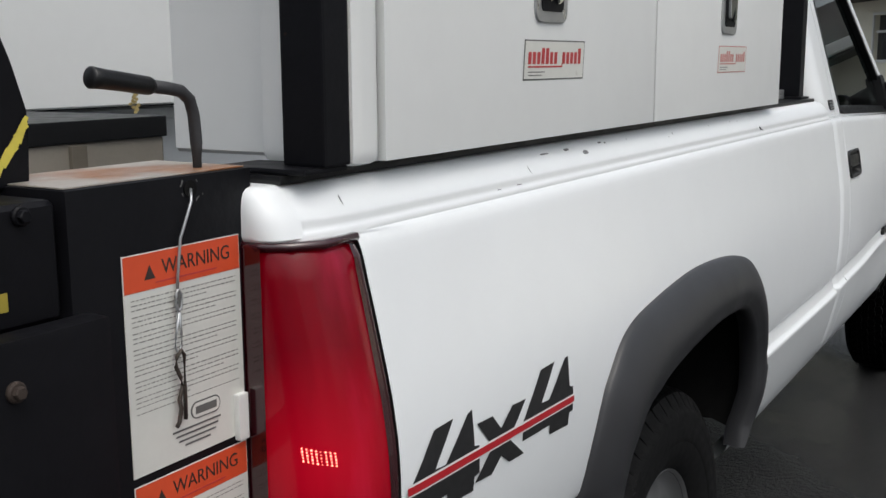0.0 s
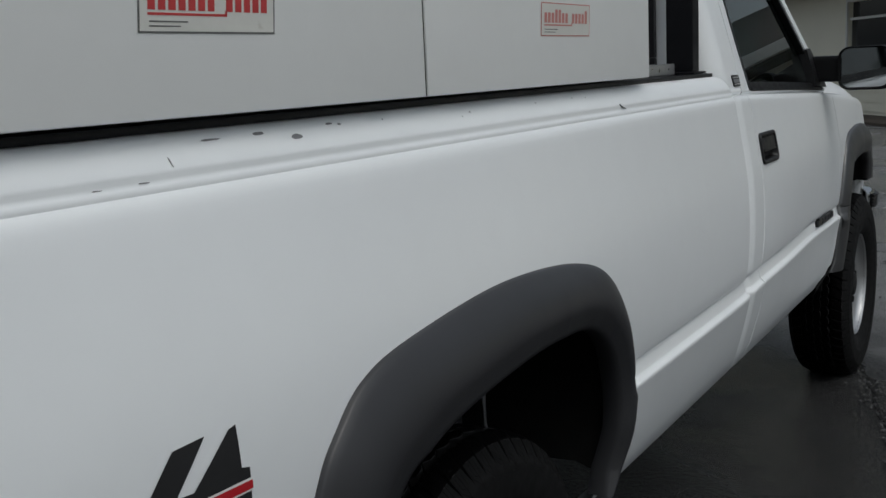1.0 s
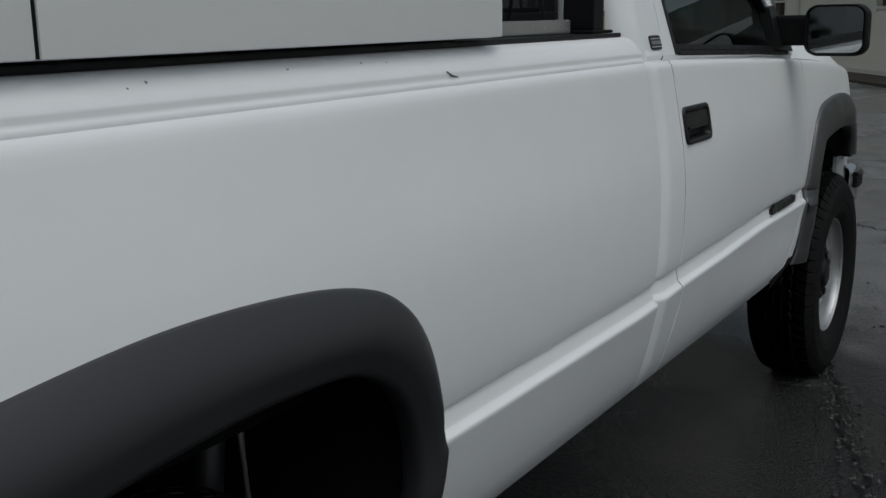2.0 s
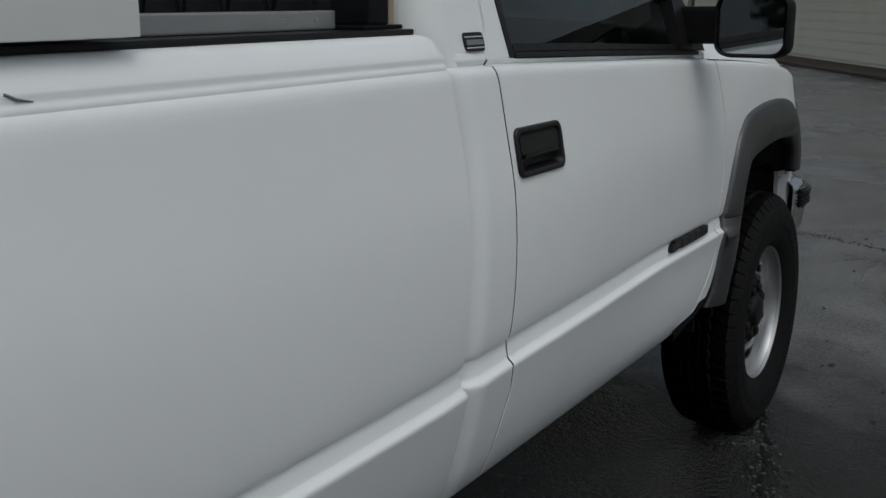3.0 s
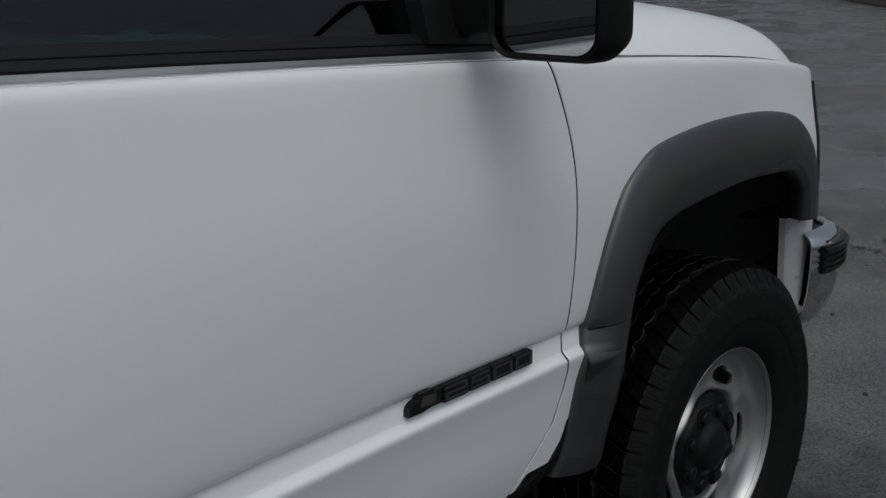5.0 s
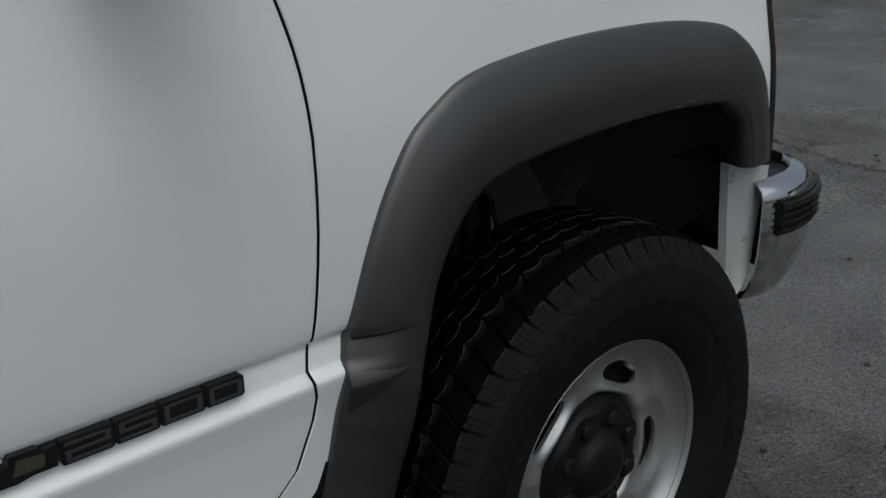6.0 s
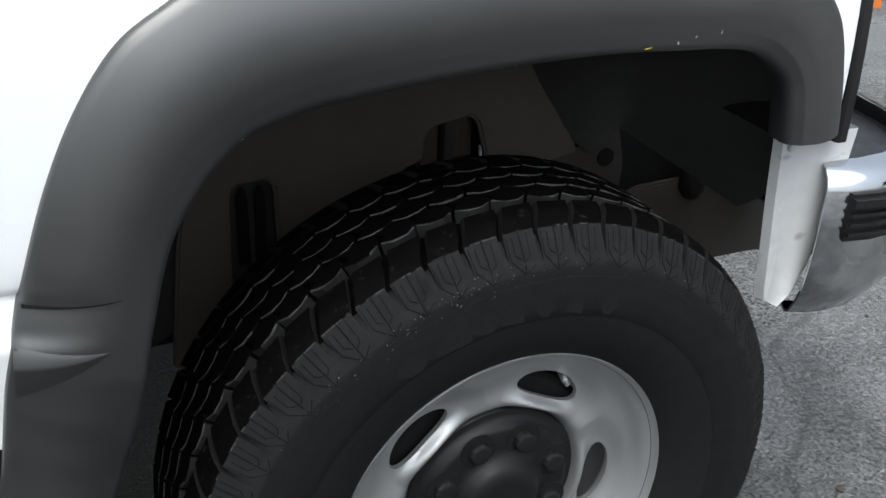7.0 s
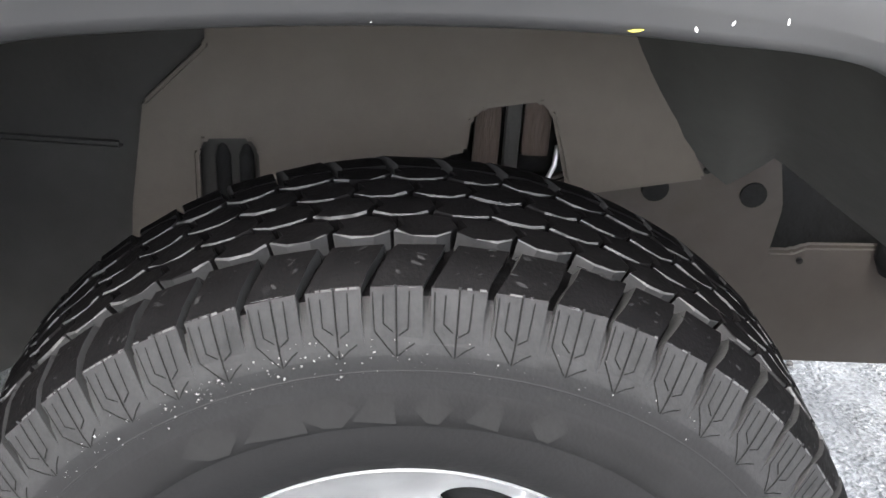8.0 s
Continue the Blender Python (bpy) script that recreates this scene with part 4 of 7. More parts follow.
# grooves in a lug's side, drawn as raised dark lines for their shade: along its width from -1 to 1, and from its foot
# (0) to the tread's edge (1)
CHEVRONS = [[(-0.90, 0.94), (-0.88, 0.40), (-0.56, 0.25), (-0.10, 0.02)], [(0.08, 0.02), (0.42, 0.14), (0.74, 0.22)], [(-0.50, 0.90), (-0.52, 0.50), (-0.14, 0.38)], [(0.50, 0.95), (0.46, 0.42), (0.10, 0.33)], [(0.0, 1.02), (0.0, 0.0)]]


def tyre_mesh(n=56):
    """An all-terrain tyre: sidewall, shoulder lugs with chevron grooves, rows of staggered tread blocks. Its outer face looks to -y."""
    bm = bmesh.new()
    lathe(bm, [(r, -y) for r, y in PROFILE] + [(0.380, 0.0)] + [(r, y) for r, y in PROFILE[::-1]], 120)
    # fine rings on the sidewall
    for r, y in ((0.332, 0.1226), (0.3425, 0.1210)):
        lathe(bm, [(r - 0.0020, -y + 0.0008), (r - 0.0008, -y - 0.0002), (r + 0.0008, -y - 0.0002), (r + 0.0020, -y + 0.0008)], 120)
    wear = random.Random(12)

    def at(a, r, y):
        return Vector((r * math.cos(a), y, r * math.sin(a)))

    def on_lug(v):
        """Radius and depth at a share of the lug's side."""
        r = 0.3445 + 0.040 * v
        return r, lerp(LUG, r)

    def faced(pts, index):
        bm.faces.new([bm.verts.new(p) for p in pts]).material_index = index

    pitch = 2 * math.pi / n
    for s in (-1, 1):
        for k in range(n):
            a = (k + LUG_PHASE) * pitch + 0.02 * pitch * wear.uniform(-1, 1)
            w = pitch * (0.435 if k % 2 else 0.415)
            vs = []
            for j, (r, y) in enumerate(LUG):
                ww = w * (1.08, 1.06, 1.0, 1.0, 0.97, 0.95, 0.92)[j]
                shift = -0.13 * pitch * max(0, j - 3)
                vs.append([bm.verts.new(at(a - ww + shift, r, s * y)), bm.verts.new(at(a + ww + shift, r, s * y))])
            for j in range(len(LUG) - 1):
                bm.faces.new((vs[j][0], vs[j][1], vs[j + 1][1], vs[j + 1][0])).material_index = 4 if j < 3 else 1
            # the lug's walls take the pale tone: light on them is in the colour
            for side in (0, 1):
                inner = [bm.verts.new(at(a + (w if side else -w) * 0.97 - 0.13 * pitch * max(0, j - 3), r - 0.0125, s * (y - 0.009))) for j, (r, y) in enumerate(LUG)]
                for j in range(len(LUG) - 1):
                    bm.faces.new((vs[j][side], vs[j + 1][side], inner[j + 1], inner[j])).material_index = 4
            # the back of the lug, arched
            tail = [bm.verts.new(at(a - w * 0.9 - 0.39 * pitch, 0.381, s * 0.0575)), bm.verts.new(at(a + w * 0.9 - 0.39 * pitch, 0.381, s * 0.0575))]
            bm.faces.new((vs[-1][0], vs[-1][1], tail[1], tail[0])).material_index = 1
            if s > 0:
                continue
            for line in CHEVRONS:
                fine = [(u0 + (u1 - u0) * q / 4, v0 + (v1 - v0) * q / 4) for (u0, v0), (u1, v1) in zip(line, line[1:]) for q in range(4)] + [line[-1]]
                for (u0, v0), (u1, v1) in zip(fine, fine[1:]):
                    (r0, y0), (r1, y1) = on_lug(v0), on_lug(v1)
                    p, q = at(a - u0 * w, r0, -(y0 + 0.0010)), at(a - u1 * w, r1, -(y1 + 0.0010))
                    e = (q - p).normalized().cross(Vector((0, 1, 0))).normalized() * (0.00055 if u0 == u1 == 0.0 else 0.0004)
                    faced((p - e, p + e, q + e, q - e), 3)
            # scuffed light bits along the edge
            u = -0.95
            while u < 0.95:
                du = wear.uniform(0.15, 0.55)
                if wear.random() < 0.72:
                    h = wear.uniform(0.0003, 0.0011)
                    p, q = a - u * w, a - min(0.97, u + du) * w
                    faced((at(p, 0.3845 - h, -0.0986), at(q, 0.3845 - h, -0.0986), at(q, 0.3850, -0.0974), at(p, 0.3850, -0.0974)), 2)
                u += du + 0.04
            for smear in range(7):
                p, q = a + wear.uniform(-0.85, 0.85) * w - 0.2 * pitch, wear.uniform(0.060, 0.092)
                t, thin, turn = wear.uniform(0.0008, 0.0026 if smear < 3 else 0.0050), wear.uniform(0.18, 0.55), wear.uniform(-0.9, 0.9)
                ring = []
                for f in range(8):
                    g = wear.uniform(0.6, 1.15)
                    u, v = t * g * math.cos(0.785 * f), t * g * thin * math.sin(0.785 * f)
                    du, dv = u * math.cos(turn) - v * math.sin(turn), u * math.sin(turn) + v * math.cos(turn)
                    y = min(0.0965, max(0.056, q + dv))
                    rr = lerp([(0.053, 0.3965), (0.0605, 0.3963), (0.076, 0.3947), (0.0875, 0.3910), (0.098, 0.3850)], y) + 0.0002
                    ring.append(at(p + du / rr, rr, -y))
                faced(ring, 5)
            # the central rib stands a little over the edge
            knob = [at(a - (0.07 * math.cos(f)) * w, 0.3850 + 0.0016 * math.sin(f), -0.0990) for f in (0.0, 0.8, 1.57, 2.3, 3.14, 4.7)]
            faced(knob, 4)
    # middle rows: each block's outer edge is coloured light, for wear and the light it catches
    for row, (y0, y1) in enumerate(((-0.0450, -0.0215), (-0.0155, 0.0075), (0.0135, 0.0350), (0.0410, 0.0560))):
        for k in range(n):
            a = (k + LUG_PHASE + 0.5 * (row % 2) - 0.42 - 0.14 * row) * pitch + 0.02 * pitch * wear.uniform(-1, 1)
            w = pitch * 0.465
            kink = 0.18 * pitch
            ym = (y0 + y1) / 2
            arch = 1.15 if row == 0 else 0.8
            low = [(a - w, y0 + 0.003 * arch), (a - 0.45 * w, y0 - 0.0032 * arch), (a + w * 0.35, y0 - 0.0036 * arch), (a + w, y0 + 0.0035 * arch), (a + w - kink, ym), (a + w - 0.3 * kink, y1), (a - w * 0.1, y1 + 0.003), (a - w, y1), (a - w - kink * 0.6, ym)]
            foot = [bm.verts.new(at(p, 0.379, y)) for p, y in low]
            edge = [bm.verts.new(at(p, 0.3945, y)) for p, y in low]
            yc = sum(y for p, y in low) / 9
            top = [bm.verts.new(at(a + (p - a) * 0.955, 0.3957, yc + (y - yc) * 0.93)) for p, y in low]
            for i in range(9):
                j = (i + 1) % 9
                # the first row's outer walls are pale too, for the light they catch
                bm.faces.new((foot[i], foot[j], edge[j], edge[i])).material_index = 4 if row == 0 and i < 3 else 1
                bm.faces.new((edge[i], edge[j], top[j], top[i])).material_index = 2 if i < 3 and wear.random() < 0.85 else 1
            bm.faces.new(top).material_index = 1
    # worn rubber: no edge is quite straight
    for v in bm.verts:
        if math.hypot(v.co.x, v.co.z) > 0.3505 and any(f.material_index not in (2, 3, 5) for f in v.link_faces):
            v.co += Vector((wear.uniform(-1, 1), 0.6 * wear.uniform(-1, 1), wear.uniform(-1, 1))) * 0.0007
    bmesh.ops.recalc_face_normals(bm, faces=bm.faces)
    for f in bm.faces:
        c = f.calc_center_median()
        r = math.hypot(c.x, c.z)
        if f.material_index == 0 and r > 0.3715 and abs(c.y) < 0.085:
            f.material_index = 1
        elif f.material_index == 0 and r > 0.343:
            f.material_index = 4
    return bm


DISH = [(0.115, -0.0430), (0.118, -0.0480), (0.122, -0.0545), (0.128, -0.0590), (0.136, -0.0608), (0.146, -0.0612), (0.156, -0.0612), (0.168, -0.0616), (0.180, -0.0625), (0.190, -0.0645)]
HOLES = [radians(62.9 + 72 * k) for k in range(5)]


def wheel_parts():
    """Meshes of one wheel round its own centre, outer face to -y."""
    face = [(0.2180, -0.091), (0.2197, -0.0950), (0.2183, -0.0975), (0.2152, -0.0950), (0.2115, -0.0860), (0.2060, -0.0760), (0.198, -0.0680), (0.190, -0.0645)]
    face += [(0.188 - 0.002 * k, smooth_lerp(DISH, 0.188 - 0.002 * k)) for k in range(36)]
    face += [(0.115, -0.0430), (0.100, -0.0420), (0.05, -0.0420)]
    rim = lathe(bmesh.new(), face, 360)

    def from_hole(p):
        """How far a point lies from the nearest hole: 1 on its edge."""
        r, a = math.hypot(p.x, p.z), math.atan2(p.z, p.x)
        best = (9.0, 0.0, 0.0, 0.0)
        for c in HOLES:
            d = (a - c + math.pi) % (2 * math.pi) - math.pi
            v = (r - 0.1535) / 0.0190
            u = d / (0.312 * (1 - 0.10 * max(-2.0, min(2.0, v))))
            best = min(best, (math.hypot(u, v), c, u, v))
        return best

    bmesh.ops.delete(rim, geom=[f for f in rim.faces if from_hole(f.calc_center_median())[0] < 1], context="FACES")
    edge = [e for e in rim.edges if e.is_boundary and from_hole((e.verts[0].co + e.verts[1].co) / 2)[0] < 1.35]
    for v in {v for e in edge for v in e.verts}:
        q, c, u, w = from_hole(v.co)
        u, w = u / q, w / q
        r, a = 0.1535 + 0.0190 * w, c + 0.312 * u * (1 - 0.10 * w)
        v.co.x, v.co.z, v.co.y = r * math.cos(a), r * math.sin(a), lerp(DISH, r)
    # the sheet dips into each hole and turns in at its edge
    for v in rim.verts:
        q = from_hole(v.co)[0]
        if q < 2.3 and math.hypot(v.co.x, v.co.z) < 0.196:
            k = max(0.0, min(1.0, (2.3 - q) / 1.3))
            along, side = from_hole(v.co)[2], from_hole(v.co)[3] / max(q, 1e-6)
            v.co.y += 0.0085 * k * k * (3 - 2 * k)
            # the ridge on the hub's side of the hole
            if side < 0:
                v.co.y -= 0.0130 * -side * max(0.0, 1 - (along / 1.35) ** 2) * math.sin(math.pi * max(0.0, min(1.0, (q - 1.05) / 1.1)))
    made = bmesh.ops.extrude_edge_only(rim, edges=edge)["geom"]
    for v in [g for g in made if isinstance(g, bmesh.types.BMVert)]:
        v.co.y += 0.007
    barrel = lathe(bmesh.new(), [(0.2205, -0.096), (0.2095, -0.080), (0.203, -0.055), (0.198, 0.06), (0.206, 0.08), (0.2165, 0.09)], 72)
    cap = lathe(bmesh.new(), [(0.1160, -0.0420), (0.1165, -0.0490), (0.1140, -0.0525), (0.1080, -0.0535), (0.1040, -0.0550), (0.1005, -0.0600), (0.0965, -0.0655), (0.0920, -0.0670), (0.0700, -0.0670), (0.0630, -0.0680), (0.0560, -0.0720),
                              (0.0500, -0.0810), (0.0440, -0.0860), (0.0300, -0.0880), (0.0, -0.0885)], 72)
    nuts, pockets = [], []
    for k in range(8):
        a = radians(22.5 + 45 * k)
        at = Vector((0.0805 * math.cos(a), 0, 0.0805 * math.sin(a)))
        # a flat disc on the cap: the pocket's shade is put into its colour
        pocket = lathe(bmesh.new(), [(0.0240, -0.0665), (0.0235, -0.0681), (0.0225, -0.0685), (0.0216, -0.0679), (0.0, -0.0677)], 26)
        hexa = lathe(bmesh.new(), [(0.0146, -0.0675), (0.0144, -0.0740), (0.0134, -0.0764), (0.0108, -0.0776), (0.0, -0.0780)], 10)
        for b, made_of in ((pocket, pockets), (hexa, nuts)):
            bmesh.ops.translate(b, verts=b.verts, vec=at)
            made_of.append(b)
    stem = bmesh.new()
    a = radians(57)
    tube(stem, [(0.170 * math.cos(a), -0.040, 0.170 * math.sin(a)), (0.166 * math.cos(a), -0.052, 0.166 * math.sin(a)), (0.165 * math.cos(a), -0.057, 0.165 * math.sin(a)), (0.165 * math.cos(a), -0.0575, 0.165 * math.sin(a)), (0.164 * math.cos(a), -0.063, 0.164 * math.sin(a))], [0.0050, 0.0046, 0.0040, 0.0034, 0.0030], 10)
    drum = lathe(bmesh.new(), [(0.0, -0.034), (0.150, -0.034), (0.158, -0.026), (0.160, 0.03), (0.06, 0.05), (0.06, 0.2)], 48)
    return drum, tyre_mesh(), rim, barrel, cap, nuts, pockets, stem


FRONT_AXLE, REAR_AXLE, HUB = 4.532, 1.190, 0.388


drum_b, tyre_b, rim_b, barrel_b, cap_b, nut_b, pocket_b, stem_b = wheel_parts()
first_wheel = part("wheel", finish(drum_b), SEAM, truck, "steel wheel with an all-terrain tyre", smooth=True)
tyre = part("tyre", tyre_b, RUBBER, first_wheel, "black all-terrain tyre, muddy and worn", smooth=True, sharp=24)
for extra in (TREAD, WORN_LIT, GROOVE_SHADE, SHOULDER, SCUFF):
    tyre.data.materials.append(extra)
grit_r = random.Random(5)
grit = bmesh.new()
for k in range(190):
    a = radians(grit_r.gauss(112, 17) if k % 3 else grit_r.uniform(55, 150))
    rr = 0.338 + grit_r.gauss(0, 0.006) + 0.012 * grit_r.random() ** 2
    yy = lerp([(0.295, 0.1228), (0.318, 0.1232), (0.336, 0.1224), (0.3445, 0.1222), (0.352, 0.1195), (0.3685, 0.109)], rr) + 0.0004
    sz = 0.00025 + 0.0010 * grit_r.random() ** 3
    flat = Matrix.Diagonal((grit_r.uniform(0.5, 1.4), 0.5, grit_r.uniform(0.5, 1.3), 1.0))
    bmesh.ops.create_cube(grit, size=1.5 * sz, matrix=Matrix.Translation((rr * math.cos(a), -yy, rr * math.sin(a))) @ Euler((grit_r.uniform(0, 1), grit_r.uniform(0, 3), 0.4)).to_matrix().to_4x4() @ flat)
part("grit", grit, surface("pale_grit", (0.055, 0.055, 0.054), 0.7, vary=0.4, scale=300), first_wheel, "specks of pale grit", kind="stuff")
band = lathe(bmesh.new(), [(0.2830, -0.1212), (0.2845, -0.1222), (0.2950, -0.12305), (0.3060, -0.12325), (0.3165, -0.12335), (0.3180, -0.1230)], 120)
part("sidewall_band", finish(band), BAND, first_wheel, smooth=True)
for k, (a0, wd) in enumerate(((119, 4.6), (110, 4.6), (102, 4.0), (96, 3.0), (88, 2.6), (81, 2.4), (72, 2.8))):
    b = bmesh.new()
    pts = [(-1, 0), (-0.25, 0.9), (0.3, 0.95), (1, 0.1), (0.35, -0.9), (-0.3, -0.8)] if k % 2 == 0 else [(-1, -0.6), (0.1, 1.0), (0.9, 0.9), (1.0, -0.9)]
    b.faces.new([b.verts.new(((0.300 + 0.015 * q) * math.cos(radians(a0 - wd * p)), -0.1238 + 0.0003 * abs(q), (0.300 + 0.015 * q) * math.sin(radians(a0 - wd * p)))) for p, q in pts])
    part("sidewall_patch", finish(b), PATCH, first_wheel)
rim = part("rim", finish(rim_b), SILVER, first_wheel, "silver steel rim with oval hand holes", smooth=True)
part("barrel", finish(barrel_b), SILVER, first_wheel, smooth=True)
part("hub_cap", finish(cap_b), CAP, first_wheel, "charcoal plastic hub cap", smooth=True)
for b in nut_b:
    part("lug_nut", finish(b), NUT, first_wheel)
for b in pocket_b:
    part("pocket_shade_disc", finish(b), SEAM, first_wheel)
part("valve_stem", finish(stem_b), DULL_CHROME, first_wheel)
wheel_at = [(FRONT_AXLE, TYRE_MID, 1, 0), (REAR_AXLE, TYRE_MID + 0.042, 1, 23), (FRONT_AXLE, -TYRE_MID, -1, 11), (REAR_AXLE, -TYRE_MID - 0.042, -1, 40)]
for i, (x, y, s, spin) in enumerate(wheel_at):
    m = pose(x, y, HUB, 0, -spin, 0 if s > 0 else 180)
    if i == 0:
        first_wheel.matrix_basis = m
    else:
        copy_thing(first_wheel, m)
# axles, springs and frame
bm = bmesh.new()
tube(bm, [(FRONT_AXLE, -0.80, HUB), (FRONT_AXLE, 0.80, HUB)], 0.045, 12)
part("axle", bm, SEAM, truck, smooth=True)
part("axle", tube(bmesh.new(), [(REAR_AXLE, -0.80, HUB), (REAR_AXLE, 0.80, HUB)], 0.055, 12), SEAM, truck, smooth=True)
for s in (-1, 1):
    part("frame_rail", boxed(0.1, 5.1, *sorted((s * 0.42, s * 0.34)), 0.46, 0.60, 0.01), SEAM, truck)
# a dark unseen floor, added so that no light leaks through
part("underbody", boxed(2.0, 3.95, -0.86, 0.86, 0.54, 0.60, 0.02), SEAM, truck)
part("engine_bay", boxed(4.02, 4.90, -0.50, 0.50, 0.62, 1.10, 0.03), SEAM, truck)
# two unseen blocks, added to keep light off the ground under the truck
part("sump_light_block", boxed(4.10, 4.85, -0.10, 0.45, 0.30, 0.63, 0.04), SEAM, truck)
part("gearbox_light_block", boxed(3.10, 4.10, -0.16, 0.20, 0.27, 0.55, 0.05), SEAM, truck)
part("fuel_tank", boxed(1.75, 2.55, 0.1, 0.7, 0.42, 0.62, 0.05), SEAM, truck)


# what shows behind the rear wheel: a shock absorber and a brake hose
bm = tube(bmesh.new(), [(1.42, -0.70, 0.42), (1.46, -0.70, 0.66), (1.50, -0.70, 0.92)], [0.022, 0.026, 0.026], 12)
part("shock_absorber", bm, FLARE_REAR, truck, smooth=True)
bm = tube(bmesh.new(), [(1.44, -0.78, 0.93), (1.455, -0.785, 0.80), (1.47, -0.78, 0.66), (1.455, -0.76, 0.56)], 0.006, 8)
part("brake_hose", bm, DULL_CHROME, truck, smooth=True)


# ---- wheel wells ----
def well(inner, x_lo, x_hi, y_in, name, material):
    """The liner over a wheel: a hood behind the flare and an inner wall."""
    bm = bmesh.new()
    rows = []
    for x, z in inner[::4]:
        c = Vector((x, 0, z)) - Vector(((x_lo + x_hi) / 2, 0, 0.5))
        x2, z2 = x + 0.03 * (1 if c.x > 0 else -1), z + 0.035
        y_out = side_y(min(x2, 4.95), max(z2, 0.62)) - 0.020
        rows.append([(x2, -y_out, z2), (x2 + 0.02 * (1 if c.x > 0 else -1), -0.90, z2 + 0.01), (x2 + 0.01 * (1 if c.x > 0 else -1), -0.70, z2 + 0.005), (x2, y_in, z2 - 0.03)])
    sheet(bm, rows)
    bmesh.ops.recalc_face_normals(bm, faces=bm.faces)
    return part(name, bm, material, truck, "dusty dark inner fender", smooth=True)


well(FRONT_IN, 4.03, 4.88, -0.50, "wheel_well", LINER)
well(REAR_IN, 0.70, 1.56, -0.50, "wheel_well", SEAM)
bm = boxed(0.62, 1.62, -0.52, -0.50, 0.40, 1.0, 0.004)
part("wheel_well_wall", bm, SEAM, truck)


def plate(outline, y, name, material=None, label=""):
    """A pressed sheet in the wheel well with rounded edges."""
    bm = prism(bmesh.new(), outline, y - 0.008, y + 0.006)
    bmesh.ops.bevel(bm, geom=bm.edges[:], offset=0.004, segments=2, affect="EDGES")
    return part(name, bm, material or LINER, truck, label, smooth=True)


plate([(3.964, 0.300), (4.10, 0.386), (4.232, 0.468), (4.250, 0.597), (4.280, 0.727), (4.345, 0.787), (4.352, 0.977), (3.964, 0.942)], -0.532, "apron_rear")
plate([(3.964, 0.667), (4.226, 0.660), (4.226, 0.668), (3.964, 0.678)], -0.5415, "apron_seam", LINER)
plate([(4.213, 0.412), (4.302, 0.412), (4.307, 0.664), (4.314, 0.680), (4.360, 0.682), (4.369, 0.667), (4.376, 0.412), (4.514, 0.412), (4.544, 0.656), (4.568, 0.670), (4.587, 0.675), (4.590, 0.712), (4.602, 0.725), (4.660, 0.735), (4.673, 0.722),
       (4.700, 0.626), (4.847, 0.653), (4.806, 0.725), (4.762, 0.795), (4.719, 0.867), (4.644, 0.977), (4.332, 0.977), (4.320, 0.784), (4.254, 0.720), (4.232, 0.597)], -0.550, "apron_middle", TAN, "dusty tan inner fender panel")
plate([(4.624, 0.492), (4.909, 0.504), (4.939, 0.517), (4.946, 0.612), (4.929, 0.682), (4.784, 0.682), (4.624, 0.617)], -0.534, "apron_bracket", BROWN)
plate([(4.60, 0.397), (5.27, 0.386), (5.42, 0.345), (5.42, 0.565), (4.99, 0.556), (4.975, 0.548), (4.60, 0.55)], -0.518, "apron_lower", BROWN)
bm = bmesh.new()
tube(bm, [(5.093, -0.535, 0.60), (5.093, -0.535, 0.545), (5.093, -0.535, 0.528)], [0.022, 0.023, 0.014], 14)
part("bush", bm, SEAM, truck, smooth=True)
# a moulded shield sweeps from the panel's edge out to the flare
bm = bmesh.new()
rows = []
for i in range(25):
    u = i / 24
    lx, lz = lerp([(0, 4.785), (0.16, 4.870), (0.34, 4.915), (1, 5.15)], u), lerp([(0, 0.725), (0.16, 0.648), (0.34, 0.690), (1, 0.530)], u)
    low = Vector((lx, -0.543 - 0.05 * u, lz))
    high = Vector((4.655 + 0.262 * u, -0.545 - 0.385 * u ** 0.7, 1.000 - 0.13 * u ** 2.2))
    rows.append([low.lerp(high, k / 12) + Vector((0.02, -0.045, 0.0)) * math.sin(math.pi * k / 12) * min(1.0, u * 2.5) for k in range(13)])
sheet(bm, rows)
bmesh.ops.recalc_face_normals(bm, faces=bm.faces)
bmesh.ops.solidify(bm, geom=bm.faces[:], thickness=0.005)
part("splash_shield", bm, GREY_LINER, truck, "grey moulded splash shield", smooth=True)
# dark sheets added to put shade into the well's rear and back
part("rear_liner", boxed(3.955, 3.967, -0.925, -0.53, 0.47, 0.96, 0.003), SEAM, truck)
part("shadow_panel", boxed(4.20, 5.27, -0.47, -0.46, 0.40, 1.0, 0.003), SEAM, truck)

# what shows in the two cut-outs: shackles, a strut and a cable
# raised dark bars stand in for the shade in the cup's two slots
for x0, x1 in ((4.320, 4.337), (4.346, 4.361)):
    bm = bmesh.new()
    tube(bm, [((x0 + x1) / 2, -0.535, 0.55), ((x0 + x1) / 2, -0.535, 0.652), ((x0 + x1) / 2, -0.528, 0.666)], [0.0085, 0.0085, 0.004], 10)
    part("slot_shade_bar", bm, SEAM, truck, smooth=True)
part("stop_cup", boxed(4.294, 4.386, -0.533, -0.526, 0.50, 0.69, 0.002), LINER, truck)
part("shackle_plate", boxed(4.596, 4.624, -0.528, -0.512, 0.60, 0.748, 0.004), RUSTY, truck, "brown rusty shackle")
part("shackle_plate", boxed(4.648, 4.678, -0.528, -0.512, 0.66, 0.750, 0.004), RUSTY, truck, "brown rusty shackle")
